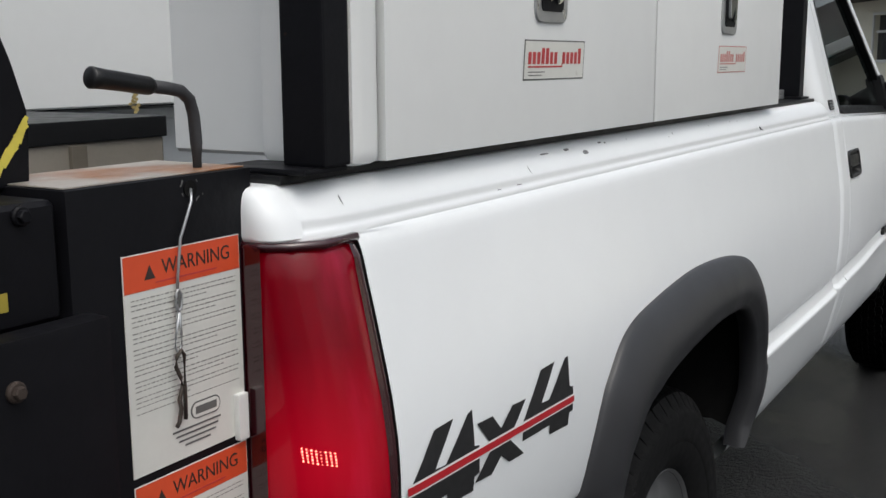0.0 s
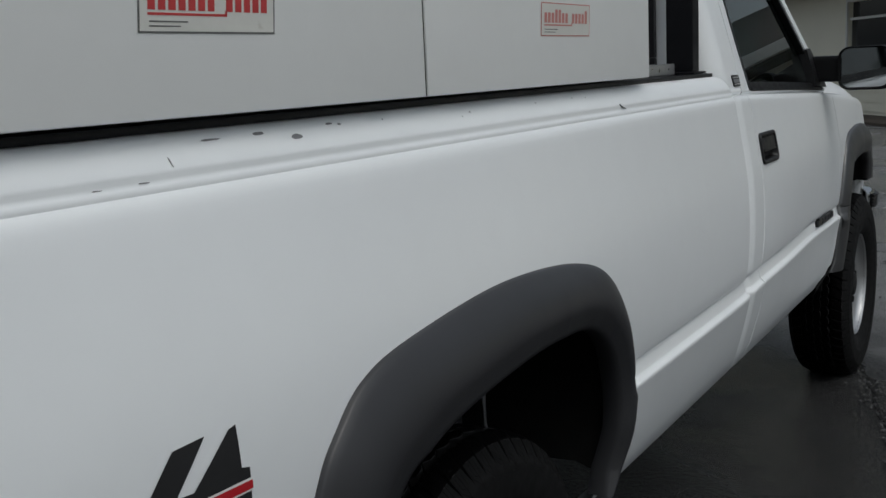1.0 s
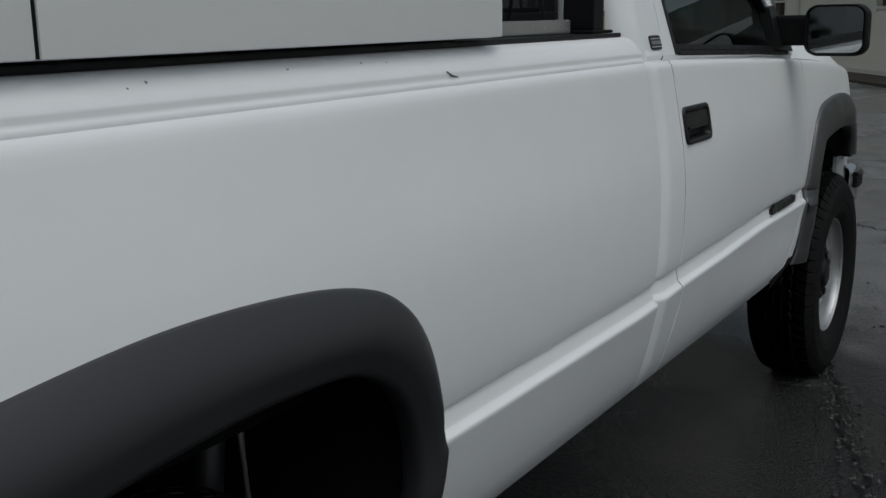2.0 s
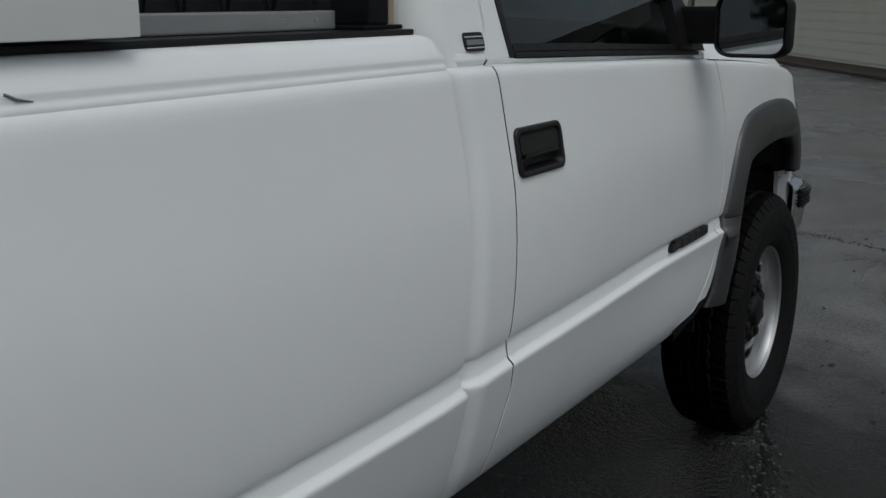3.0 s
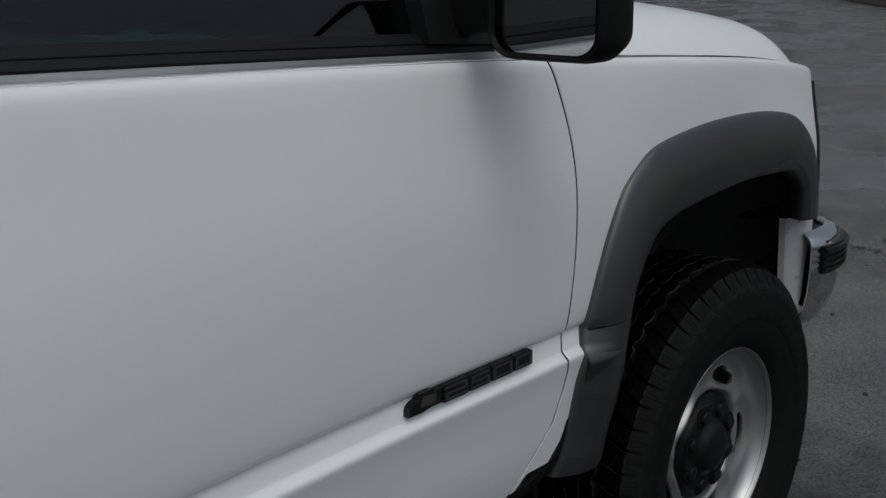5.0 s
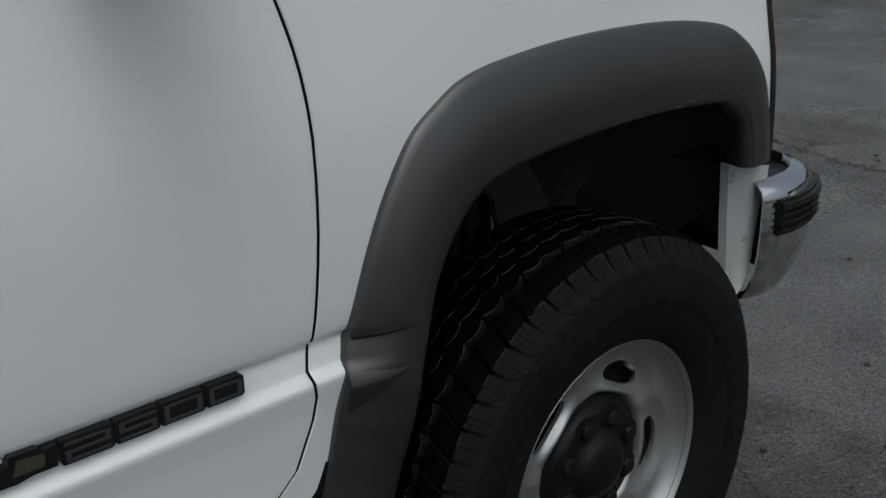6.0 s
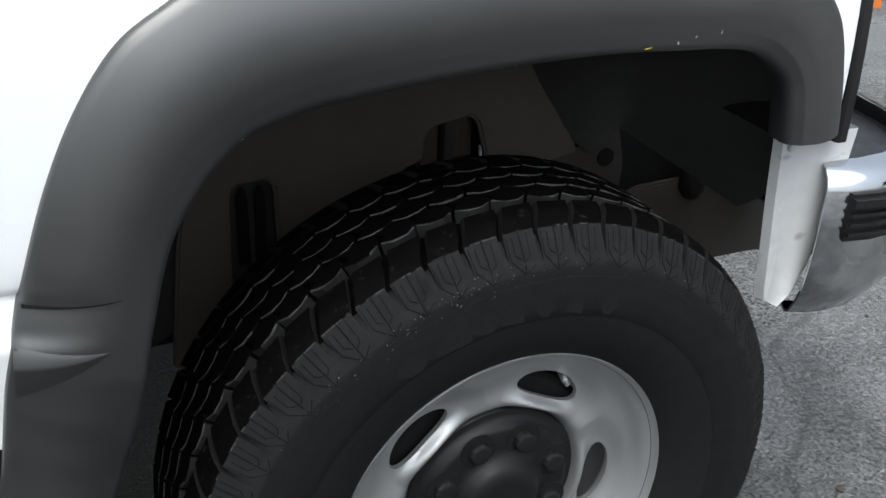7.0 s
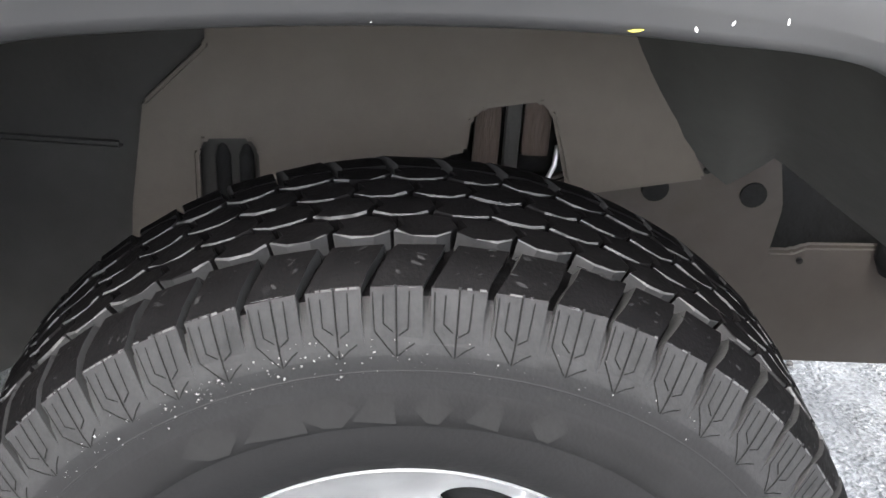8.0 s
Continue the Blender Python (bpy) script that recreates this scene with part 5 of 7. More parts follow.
part("strut", boxed(4.628, 4.644, -0.540, -0.520, 0.58, 0.748, 0.005), LINER, truck)
bm = bmesh.new()
tube(bm, [(4.684, -0.545, 0.682), (4.682, -0.552, 0.662), (4.674, -0.556, 0.644), (4.660, -0.556, 0.626), (4.640, -0.553, 0.607)], 0.0028, 8)
part("brake_cable", bm, DULL_CHROME, truck, smooth=True)
# dark discs laid on the panels stand in for shaded holes
for x, z, r, y in ((4.907, 0.630, 0.0150, -0.5425), (4.850, 0.658, 0.0035, -0.5425), (4.797, 0.634, 0.0150, -0.5425), (4.985, 0.538, 0.004, -0.5265)):
    bm = lathe(bmesh.new(), [(r, 0), (r, -0.003), (0.0, -0.0035)], 20)
    bmesh.ops.translate(bm, verts=bm.verts, vec=(x, y, z))
    part("hole_shade_disc", finish(bm), SEAM, truck)

# where the flare meets the ledge: a dark ribbon for the crease's shade, and a wedge that runs out to a point
def on_lip(x, z, out):
    hit = lip.ray_cast(Vector((x, -1.3, z)), Vector((0, 1, 0)))[0]
    return Vector((x, (hit.y if hit else -1.0) - out, z))


# paint marks on the front flare's lip
lip = BVHTree.FromPolygons([v.co for v in front_flare.data.vertices], [tuple(p.vertices) for p in front_flare.data.polygons])
bm = bmesh.new()
rows = []
for k in range(13):
    u = k / 12
    x, z, h = 4.0270 + 0.080 * u, 0.7935 + 0.002 * u, 0.0016 * (1 - u) + 0.0003
    rows.append([on_lip(x, z + h, 0.0006), on_lip(x, z - h, 0.0006)])
sheet(bm, rows)
part("crease_shade", finish(bm), SEAM, front_flare)
bm = bmesh.new()
rows = []
for k in range(11):
    u = k / 10
    x, z, h = 4.0150 + 0.079 * u, 0.7605 - 0.0145 * u, 1 - u
    rows.append([on_lip(x, z, 0.0008), on_lip(x - 0.003 * h, z - 0.0160 * h, 0.0065 * h + 0.0010), on_lip(x - 0.003 * h, z - 0.022 * h, 0.0060 * h + 0.0009), on_lip(x - 0.004 * h, z - 0.034 * h, 0.0034 * h + 0.0008), on_lip(x - 0.005 * h, z - 0.052 * h, 0.0007)])
sheet(bm, rows)
part("ledge_wedge", finish(bm), FLARE, front_flare, smooth=True, sharp=60)
for x, z, a, c, material, name in ((4.648, 0.9575, 0.0085, 0.0016, YELLOW, "yellow_mark"), (4.683, 0.960, 0.0016, 0.0034, DECAL_WHITE, "white_mark"), (4.704, 0.965, 0.0012, 0.0032, DECAL_WHITE, "white_mark"),
                                   (4.736, 0.967, 0.0018, 0.0030, DECAL_WHITE, "white_mark"), (4.494, 0.9570, 0.0009, 0.0010, DECAL_WHITE, "white_mark"), (4.225, 0.922, 0.0016, 0.0007, DECAL_WHITE, "white_mark")):
    b = bmesh.new()
    ring = []
    for k in range(7):
        w = 2 * math.pi * k / 7
        g = 0.62 + 0.30 * math.sin(5 * w + x * 90)
        px, pz = x + a * g * math.cos(w), z + c * g * math.sin(w)
        hit = lip.ray_cast(Vector((px, -1.3, pz)), Vector((0, 1, 0)))[0]
        ring.append(b.verts.new((px, (hit.y if hit else -1.0) - 0.0008, pz)))
    b.faces.new(ring)
    part(name, b, material, front_flare)

# ---- door furniture ----
def on_flank(bm, out=0.0):
    """Bends a flat plate, its y counted outwards, onto the flank."""
    for v in bm.verts:
        v.co.y = -(side_y(v.co.x, v.co.z) + v.co.y)
    return bm


# the handle's housing: a proud frame round a deep bowl
bm = bmesh.new()
loops = []
for inset, out in ((0.0, -0.006), (0.0, 0.0035), (0.0008, 0.0055), (0.0026, 0.0066), (0.0075, 0.0066), (0.0095, 0.0055), (0.0108, 0.0030), (0.0122, -0.0100), (0.0150, -0.0180), (0.0220, -0.0215)):
    loops.append([(x, out, z) for x, z in rounded(hx0 + inset, hx1 - inset, hz0 + inset, hz1 - inset, 0.017 - 0.45 * inset)])
vs = sheet(bm, loops, close_v=True)
bm.faces.new(vs[-1])
handle = part("door_handle", finish(on_flank(bm)), BLACK, door, "black recessed pull handle", smooth=True)
bm = prism(bmesh.new(), rounded(hx0 + 0.0135, hx1 - 0.0135, hz0 + 0.038, hz1 - 0.0125, 0.009), 0.0035, -0.009)
bmesh.ops.bevel(bm, geom=bm.edges[:], offset=0.003, segments=3, affect="EDGES")
part("paddle", finish(on_flank(bm)), BLACK, handle, smooth=True)
bm = prism(bmesh.new(), rounded(hx0 + 0.028, hx1 - 0.020, hz0 + 0.0345, hz0 + 0.0405, 0.0028), 0.0052, -0.004)
bmesh.ops.bevel(bm, geom=bm.edges[:], offset=0.0012, segments=2, affect="EDGES")
part("paddle_lip", finish(on_flank(bm)), BLACK, handle, smooth=True)
bm = lathe(bmesh.new(), [(0.0125, -0.021), (0.0115, -0.004), (0.0100, -0.0015), (0.0082, -0.0008), (0.0080, 0.0006), (0.0066, 0.0012), (0.0, 0.0010)], 22)
bmesh.ops.translate(bm, verts=bm.verts, vec=(hx0 + 0.0265, 0, hz0 + 0.0245))
lock = part("lock", finish(on_flank(bm)), NUT, handle, "small dark key lock", smooth=True)
part("keyhole", finish(on_flank(boxed(hx0 + 0.0259, hx0 + 0.0271, 0.0008, 0.0018, hz0 + 0.0190, hz0 + 0.0285, 0))), SEAM, lock)
mirrored(handle, "door_handle", door_far)

# the cab badge: a dark plate with a light line of lettering shown as bars
bm = prism(bmesh.new(), rounded(2.7055, 2.7695, 1.3065, 1.3380, 0.009), -0.004, 0.002)
badge = part("cab_badge", lean(bm), BLACK, truck, "small black badge with pale lettering")
for x0, x1, z0, z1 in ((2.708, 2.767, 1.3300, 1.3314), (2.708, 2.767, 1.3118, 1.3132)):
    part("badge_line", lean(boxed(x0, x1, -0.0048, -0.003, z0, z1, 0)), DECAL_WHITE, badge)
for k in range(8):
    x = 2.7105 + k * 0.0069
    part("badge_bar", lean(boxed(x, x + 0.0050, -0.0050, -0.003, 1.3172, 1.3260, 0)), DULL_CHROME, badge)

# the number emblem on the door's lower ledge: four black plates with blocky grey figures
EMBLEM_Y = -0.976
STROKES = {"2": ("top", "right_up", "middle", "left_low", "bottom"), "5": ("top", "left_up", "middle", "right_low", "bottom"), "0": ("top", "left_up", "right_up", "left_low", "right_low", "bottom")}
emblem = None
for k, (x0, x1) in enumerate(((3.683, 3.7370), (3.7376, 3.7857), (3.7863, 3.8372), (3.8378, 3.8845))):
    z0, z1 = 0.7748 + 0.0004 * k, 0.8012 - 0.0003 * k
    bm = prism(bmesh.new(), rounded(x0, x1, z0, z1, 0.004), EMBLEM_Y, EMBLEM_Y + 0.012)
    bmesh.ops.bevel(bm, geom=[e for e in bm.edges if e.calc_length() < 0.05 and all(v.co.y < EMBLEM_Y + 0.001 for v in e.verts)], offset=0.001, segments=2, affect="EDGES")
    plate_ob = part("number_emblem" if emblem is None else "digit_plate", finish(bm), BLACK, door if emblem is None else emblem, "black number emblem on the ledge" if emblem is None else "")
    emblem = emblem or plate_ob
    u0, u1, v0, v1 = x0 + 0.004, x1 - 0.004, z0 + 0.003, z1 - 0.003
    um, vm, wx, wz = (u0 + u1) / 2, (v0 + v1) / 2, 0.0056, 0.0028
    spans = {"top": (u0, u1, v1 - wz, v1), "bottom": (u0, u1, v0, v0 + wz), "middle": (u0, u1, vm - wz / 2, vm + wz / 2), "left_up": (u0, u0 + wx, vm, v1), "right_up": (u1 - wx, u1, vm, v1),
             "left_low": (u0, u0 + wx, v0, vm), "right_low": (u1 - wx, u1, v0, vm)}
    bm = bmesh.new()
    for n_s, stroke in enumerate(STROKES["2500"[k]]):
        a, c, d, e = spans[stroke]
        box(bm, a, c, EMBLEM_Y - 0.0012 - 0.00005 * n_s, EMBLEM_Y + 0.002, d, e, 0)
    part("digit", finish(bm), DIGIT, emblem)
bm = prism(bmesh.new(), [(3.613, 0.7765), (3.617, 0.789), (3.625, 0.7945), (3.6335, 0.7960), (3.636, 0.8050), (3.662, 0.8045), (3.667, 0.7995), (3.681, 0.8010), (3.679, 0.7785), (3.655, 0.7785), (3.641, 0.7755)], EMBLEM_Y, EMBLEM_Y + 0.012)
part("emblem_shape", finish(bm), BLACK, emblem)
bm = prism(bmesh.new(), [(3.637, 0.784), (3.667, 0.784), (3.668, 0.7965), (3.642, 0.7990)], EMBLEM_Y - 0.001, EMBLEM_Y + 0.002)
part("emblem_fill", finish(bm), OLIVE, emblem)

# ---- mirror ----
mirror = part("side_mirror", bmesh.new(), SHELL, truck, "black side mirror on a bracket")
bm = bmesh.new()
rows = []
for x, g, cy, cz in ((3.744, 0.985, -1.097, 1.330), (3.740, 1.0, -1.097, 1.330), (3.746, 1.03, -1.098, 1.329), (3.762, 1.05, -1.100, 1.328), (3.790, 1.05, -1.101, 1.328), (3.815, 1.00, -1.098, 1.331), (3.835, 0.86, -1.090, 1.334), (3.846, 0.60, -1.08, 1.336), (3.850, 0.30, -1.08, 1.336)):
    rows.append([(x, cy + (p - 0.5) * 0.172 * g, cz + (q - 0.5) * 0.146 * g) for p, q in rounded(0, 1, 0, 1, 0.22, 7)])
vs = sheet(bm, rows, close_v=True)
bm.faces.new(vs[-1])
inner_rim = [bm.verts.new((3.749, -1.097 + (p - 0.5) * 0.163, 1.330 + (q - 0.5) * 0.137)) for p, q in rounded(0, 1, 0, 1, 0.20, 7)]
for k in range(len(inner_rim)):
    bm.faces.new((vs[0][k], vs[0][(k + 1) % len(inner_rim)], inner_rim[(k + 1) % len(inner_rim)], inner_rim[k]))
bmesh.ops.recalc_face_normals(bm, faces=bm.faces)
bm.to_mesh(mirror.data)
for p in mirror.data.polygons:
    p.use_smooth = True
bm = bmesh.new()
bm.faces.new([bm.verts.new((3.7495 + 0.012 * (p - 0.5), -1.097 + (p - 0.5) * 0.162, 1.330 + (q - 0.5) * 0.136)) for p, q in rounded(0, 1, 0, 1, 0.20, 7)])
part("mirror_glass", bm, MIRROR, mirror, "mirror glass")
bm = boxed(3.755, 3.805, -1.03, -0.90, 1.283, 1.375, 0.012)
part("mirror_arm", bm, SHELL, mirror)
part("mirror_sail", lean(prism(bmesh.new(), [(3.70, 1.272), (3.86, 1.262), (3.845, 1.31), (3.76, 1.405), (3.70, 1.40)], -0.014, 0.02)), BLACK, mirror)

# ---- cab interior ----
bm = boxed(3.45, 3.85, -0.80, 0.80, 1.02, 1.235, 0.04, 3)
part("dashboard", bm, BLACK, truck, "dark dashboard")
bm = boxed(2.72, 3.25, -0.72, 0.72, 0.80, 1.02, 0.05, 3)
seat = part("bench_seat", bm, CLOTH, truck, "dark cloth bench seat")
part("seat_back", boxed(2.68, 2.84, -0.72, 0.72, 0.95, 1.44, 0.05, 3, turn=Euler((0, radians(-10), 0)).to_matrix()), CLOTH, seat)
for y in (-0.42, 0.42):
    part("headrest", boxed(2.665, 2.75, y - 0.12, y + 0.12, 1.45, 1.60, 0.03, 3), CLOTH, seat)
bm = bmesh.new()
tube(bm, [(3.36 + 0.09 * math.cos(a) * 0.6, 0.40 + 0.19 * math.sin(a), 1.20 + 0.17 * math.cos(a)) for a in [2 * math.pi * k / 28 for k in range(28)]], 0.014, 8, closed=True)
tube(bm, [(3.33, 0.22, 1.20), (3.36, 0.40, 1.20), (3.33, 0.58, 1.20)], 0.016, 8)
part("steering_wheel", bm, BLACK, truck, smooth=True)

bm = bmesh.new()
rows = []
for i in range(13):
    row = []
    for j in range(13):
        u, v = i / 12, j / 12
        h = 0.02 * noise.noise(Vector((u * 4, v * 5, 3.1))) + 0.022 * math.sin(math.pi * u) * math.sin(math.pi * v)
        row.append((3.56 + 0.24 * u, -0.66 + 0.62 * v, 1.242 + max(0.002, h)))
    rows.append(row)
sheet(bm, rows)
bmesh.ops.recalc_face_normals(bm, faces=bm.faces)
bmesh.ops.solidify(bm, geom=bm.faces[:], thickness=0.004)
part("jacket", bm, TEAL, None, "crumpled teal jacket on the dashboard", smooth=True, category="jacket")

# ---- bed: floor, inner walls, rails, tail lamps ----
part("bed_floor", boxed(0.02, 2.52, -0.80, 0.80, 0.80, 0.84, 0.004), SEAM, truck)
part("bed_front_wall", boxed(2.50, 2.54, -0.84, 0.84, 0.84, 1.325, 0.008), PAINT, truck)
for s in (-1, 1):
    part("bed_inner_wall", boxed(0.02, 2.50, *sorted((s * 0.80, s * 0.835)), 0.84, 1.30, 0.006), PAINT, truck)
    bm = bmesh.new()
    rows = []
    for k in range(40):
        x = 0.015 + k * (2.598 - 0.015) / 39
        e = crease(x) + 0.056
        rows.append([(x, s * 0.80, 1.30), (x, s * 0.80, e - 0.006), (x, s * 0.806, e), (x, s * (0.896 - taper(x)), e + 0.0012), (x, s * (0.9035 - taper(x)), e)])
    sheet(bm, rows)
    bmesh.ops.recalc_face_normals(bm, faces=bm.faces)
    part("bed_rail_top", bm, PAINT, truck, smooth=True)
    part("rail_cap", boxed(0.02, 2.585, *sorted((s * 0.79, s * 0.900)), 1.3375, 1.3475, 0.004), BLACK, truck, "black plastic rail cap")
    # end of the bed side above the lamp
    bm = bmesh.new()
    rows = []
    for z, inset in ((1.281, 0.004), (1.2835, 0.001), (1.288, 0.0), (1.30, 0.0), (1.315, 0.0), (1.326, 0.0005), (1.3325, 0.003), (1.3365, 0.009), (1.338, 0.018)):
        ys = side_y(0.02, min(z, 1.329)) + 0.0006
        bulge = inset * 0.8
        rows.append([(x + bulge * k, s * (y - inset * (1 - k) * 0.9), z) for x, y, k in ((0.022, ys, 0), (0.010, ys - 0.0006, 0), (0.0, ys - 0.003, 0.1), (-0.008, ys - 0.007, 0.3), (-0.015, ys - 0.014, 0.6), (-0.020, ys - 0.024, 0.9), (-0.022, ys - 0.036, 1), (-0.022, 0.785, 1), (0.022, 0.785, 0))])
    vs = sheet(bm, rows)
    bm.faces.new(vs[-1])
    part("bed_end_cap", finish(bm), PAINT, truck, smooth=True)
    # tail lamp: rounds the corner
    bm = bmesh.new()
    rows = []
    for i in range(25):
        u = i / 24
        z = 0.80 + u * 0.478
        xf = bed_back(min(z, 1.27)) - 0.004
        ys = side_y(0.05, z) + 0.003
        row = [(0.03, s * 0.785, z), (-0.018, s * 0.785, z), (-0.024, s * 0.82, z), (-0.022, s * (ys - 0.06), z), (-0.012, s * (ys - 0.026), z), (0.004, s * (ys - 0.009), z), (0.022, s * (ys - 0.001), z),
               (0.5 * (0.022 + xf), s * (ys + 0.001), z), (xf - 0.006, s * ys, z), (xf, s * (ys - 0.004), z), (xf, s * (ys - 0.03), z)]
        if i in (0, 24):
            row = [(x + 0.004, y * 0.996, z) for x, y, z in row]
        rows.append(row)
    vs = sheet(bm, rows)
    bm.faces.new(vs[-1])
    bm.faces.new(vs[0][::-1])
    bmesh.ops.recalc_face_normals(bm, faces=bm.faces)
    lamp = part("tail_lamp", bm, RED_LENS, truck, "tall red tail lamp, dusty", smooth=True)
    if s < 0:
        for lo, hi in ((0, 1), (2, 3)):
            bm = bmesh.new()
            rows = []
            for i in range(25):
                z = 0.802 + i / 24 * 0.474
                xf, ys = bed_back(min(z, 1.27)) - 0.004, side_y(0.05, z) + 0.0042
                ends = ((xf - 0.012 - 0.006 * math.sin(3.1 * i / 24), ys), (xf - 0.003, ys - 0.0005), (-0.0252, 0.795), (-0.0242, 0.906))
                rows.append([(ends[lo][0], -ends[lo][1], z), (ends[hi][0], -ends[hi][1], z)])
            sheet(bm, rows)
            part("lens_edge", finish(bm), DARK_LENS, lamp, "dark maroon lens edge")
        # dark border and lit dots
        bm = bmesh.new()
        heights = [0.80 + i / 24 * 0.478 for i in range(25)]
        tube(bm, [(bed_back(min(z, 1.27)) - 0.008, -(side_y(0.05, z) + 0.002), z) for z in heights], 0.0030, 6)
        ys = side_y(0.05, 1.27)
        tube(bm, [(0.09, -(ys + 0.001), 1.276), (0.03, -(ys + 0.002), 1.276), (0.0, -(ys - 0.016), 1.276), (-0.018, -(ys - 0.045), 1.276), (-0.022, -0.82, 1.276)], 0.006, 6)
        part("lamp_border", bm, DARK_LENS, lamp, smooth=True)
        for i in range(8):
            for j in range(5):
                z = 1.052 + 0.0034 * j - 0.0006 * i
                ys = side_y(0.05, z)
                b = bmesh.new()
                bmesh.ops.create_icosphere(b, subdivisions=1, radius=0.0011 if (i + j) % 3 else 0.0014)
                u = 0.22 + 0.78 * i / 7
                x = lerp([(0, -0.0228), (0.5, -0.0155), (1, -0.004)], u)
                yy = lerp([(0, ys - 0.054), (0.5, ys - 0.0315), (1, ys - 0.0125)], u)
                bmesh.ops.translate(b, verts=b.verts, vec=(x, -(yy + 0.0005), z))
                part("lit_dot", b, LAMP, lamp)

# chips and scratches on the rail
rnd = random.Random(4)
for x, z, a, b in ((0.764, 1.319, 0.017, 0.005), (0.70, 1.327, 0.016, 0.003), (0.62, 1.326, 0.02, 0.002), (0.84, 1.329, 0.010, 0.0025), (0.86, 1.327, 0.006, 0.002), (1.20, 1.323, 0.003, 0.003), (1.17, 1.318, 0.002, 0.002), (1.44, 1.325, 0.004, 0.002),
                   (0.545, 1.309, 0.0016, 0.009), (0.09, 1.316, 0.0012, 0.009), (0.50, 1.292, 0.012, 0.0012), (0.44, 1.291, 0.01, 0.0012), (1.60, 1.326, 0.003, 0.002), (1.66, 1.324, 0.002, 0.002), (0.96, 1.327, 0.003, 0.0015)):
    k = 9
    chips = bmesh.new()
    ring = []
    for i in range(k):
        w = 2 * math.pi * i / k
        r = 0.7 + 0.5 * rnd.random()
        px, pz = x + 0.75 * a * r * math.cos(w), z + 0.65 * b * r * math.sin(w)
        ring.append(chips.verts.new((px, -(side_y(px, pz) + 0.0008), pz)))
    chips.faces.new(ring)
    part("paint_chip", chips, PRIMER, bed_side, "bare chip in the paint")
bm = bmesh.new()
tube(bm, [(1.803, -(side_y(1.8, 1.303) + 0.0008), 1.303), (1.815, -(side_y(1.8, 1.297) + 0.0008), 1.297), (1.835, -(side_y(1.8, 1.2935) + 0.0008), 1.2935)], [0.0016, 0.002, 0.0006], 6)
part("scratch", bm, PRIMER, bed_side)


# ---- the four by four decal ----
def decal_poly(pts, out, material, name, parent):
    """A patch on the flank; pts in decal units along x and up."""
    bm = bmesh.new()
    bm.faces.new([bm.verts.new((x, out, z)) for x, z in pts])
    bmesh.ops.subdivide_edges(bm, edges=bm.edges[:], cuts=1, use_grid_fill=True)
    bmesh.ops.triangulate(bm, faces=bm.faces[:])
    on_flank(bm)
    return part(name, bm, material, parent)


decal = part("four_wheel_decal", bmesh.new(), DECAL_BLACK, bed_side, "black, white and red 4x4 decal")


def decal_figure(x0):
    """One slanted figure four, its lower left corner at x0."""
    up = [(0.000, 0.050), (0.061, 0.108), (0.106, 0.109), (0.058, 0.061), (0.082, 0.059), (0.140, 0.105), (0.151, 0.107), (0.152, 0.060), (0.164, 0.057)]
    down = [(0.163, 0.021), (0.150, 0.020), (0.147, 0.002), (0.083, 0.007), (0.082, 0.021), (-0.002, 0.024)]
    top_strokes = ([up[0], up[1], up[2], up[3], (0.030, 0.0485)], [(0.030, 0.0485), up[3], up[4], (0.100, 0.0465)], [(0.082, 0.059), up[5], up[6], up[7], (0.152, 0.0455), (0.100, 0.0465)],
                   [(0.152, 0.060), up[8], (0.164, 0.0455), (0.152, 0.0455)])
    low_strokes = ([(-0.002, 0.024), (-0.001, 0.050), (0.082, 0.0465), (0.082, 0.021)], [(0.082, 0.0465), (0.164, 0.0455), down[0], down[1], (0.082, 0.021)], [(0.083, 0.021), down[1], down[2], down[3]])
    for pts in top_strokes + low_strokes:
        decal_poly([(x0 + x, 0.933 + z) for x, z in pts], 0.0010, DECAL_BLACK, "figure_stroke", decal)


decal_figure(0.096)
decal_figure(0.381)
for pts in ([(0.256, 0.086), (0.297, 0.084), (0.332, 0.046), (0.303, 0.034)], [(0.303, 0.034), (0.332, 0.046), (0.383, 0.006), (0.340, 0.008)],
            [(0.303, 0.052), (0.352, 0.083), (0.391, 0.081), (0.338, 0.038)], [(0.338, 0.038), (0.291, 0.007), (0.247, 0.011), (0.303, 0.052)]):
    decal_poly([(x, 0.933 + z) for x, z in pts], 0.0013, DECAL_BLACK, "figure_stroke", decal)
for k in range(9):
    xa, xb = 0.094 + k * 0.0502, 0.094 + (k + 1) * 0.0502

    def mid(x):
        return 0.9865 - 0.033 * (x - 0.094)

    for half, out, mat in ((0.0072, 0.0018, DECAL_WHITE), (0.0047, 0.0024, DECAL_RED)):
        decal_poly([(xa, mid(xa) - half), (xb, mid(xb) - half), (xb, mid(xb) + half), (xa, mid(xa) + half)], out, mat, "stripe", decal)

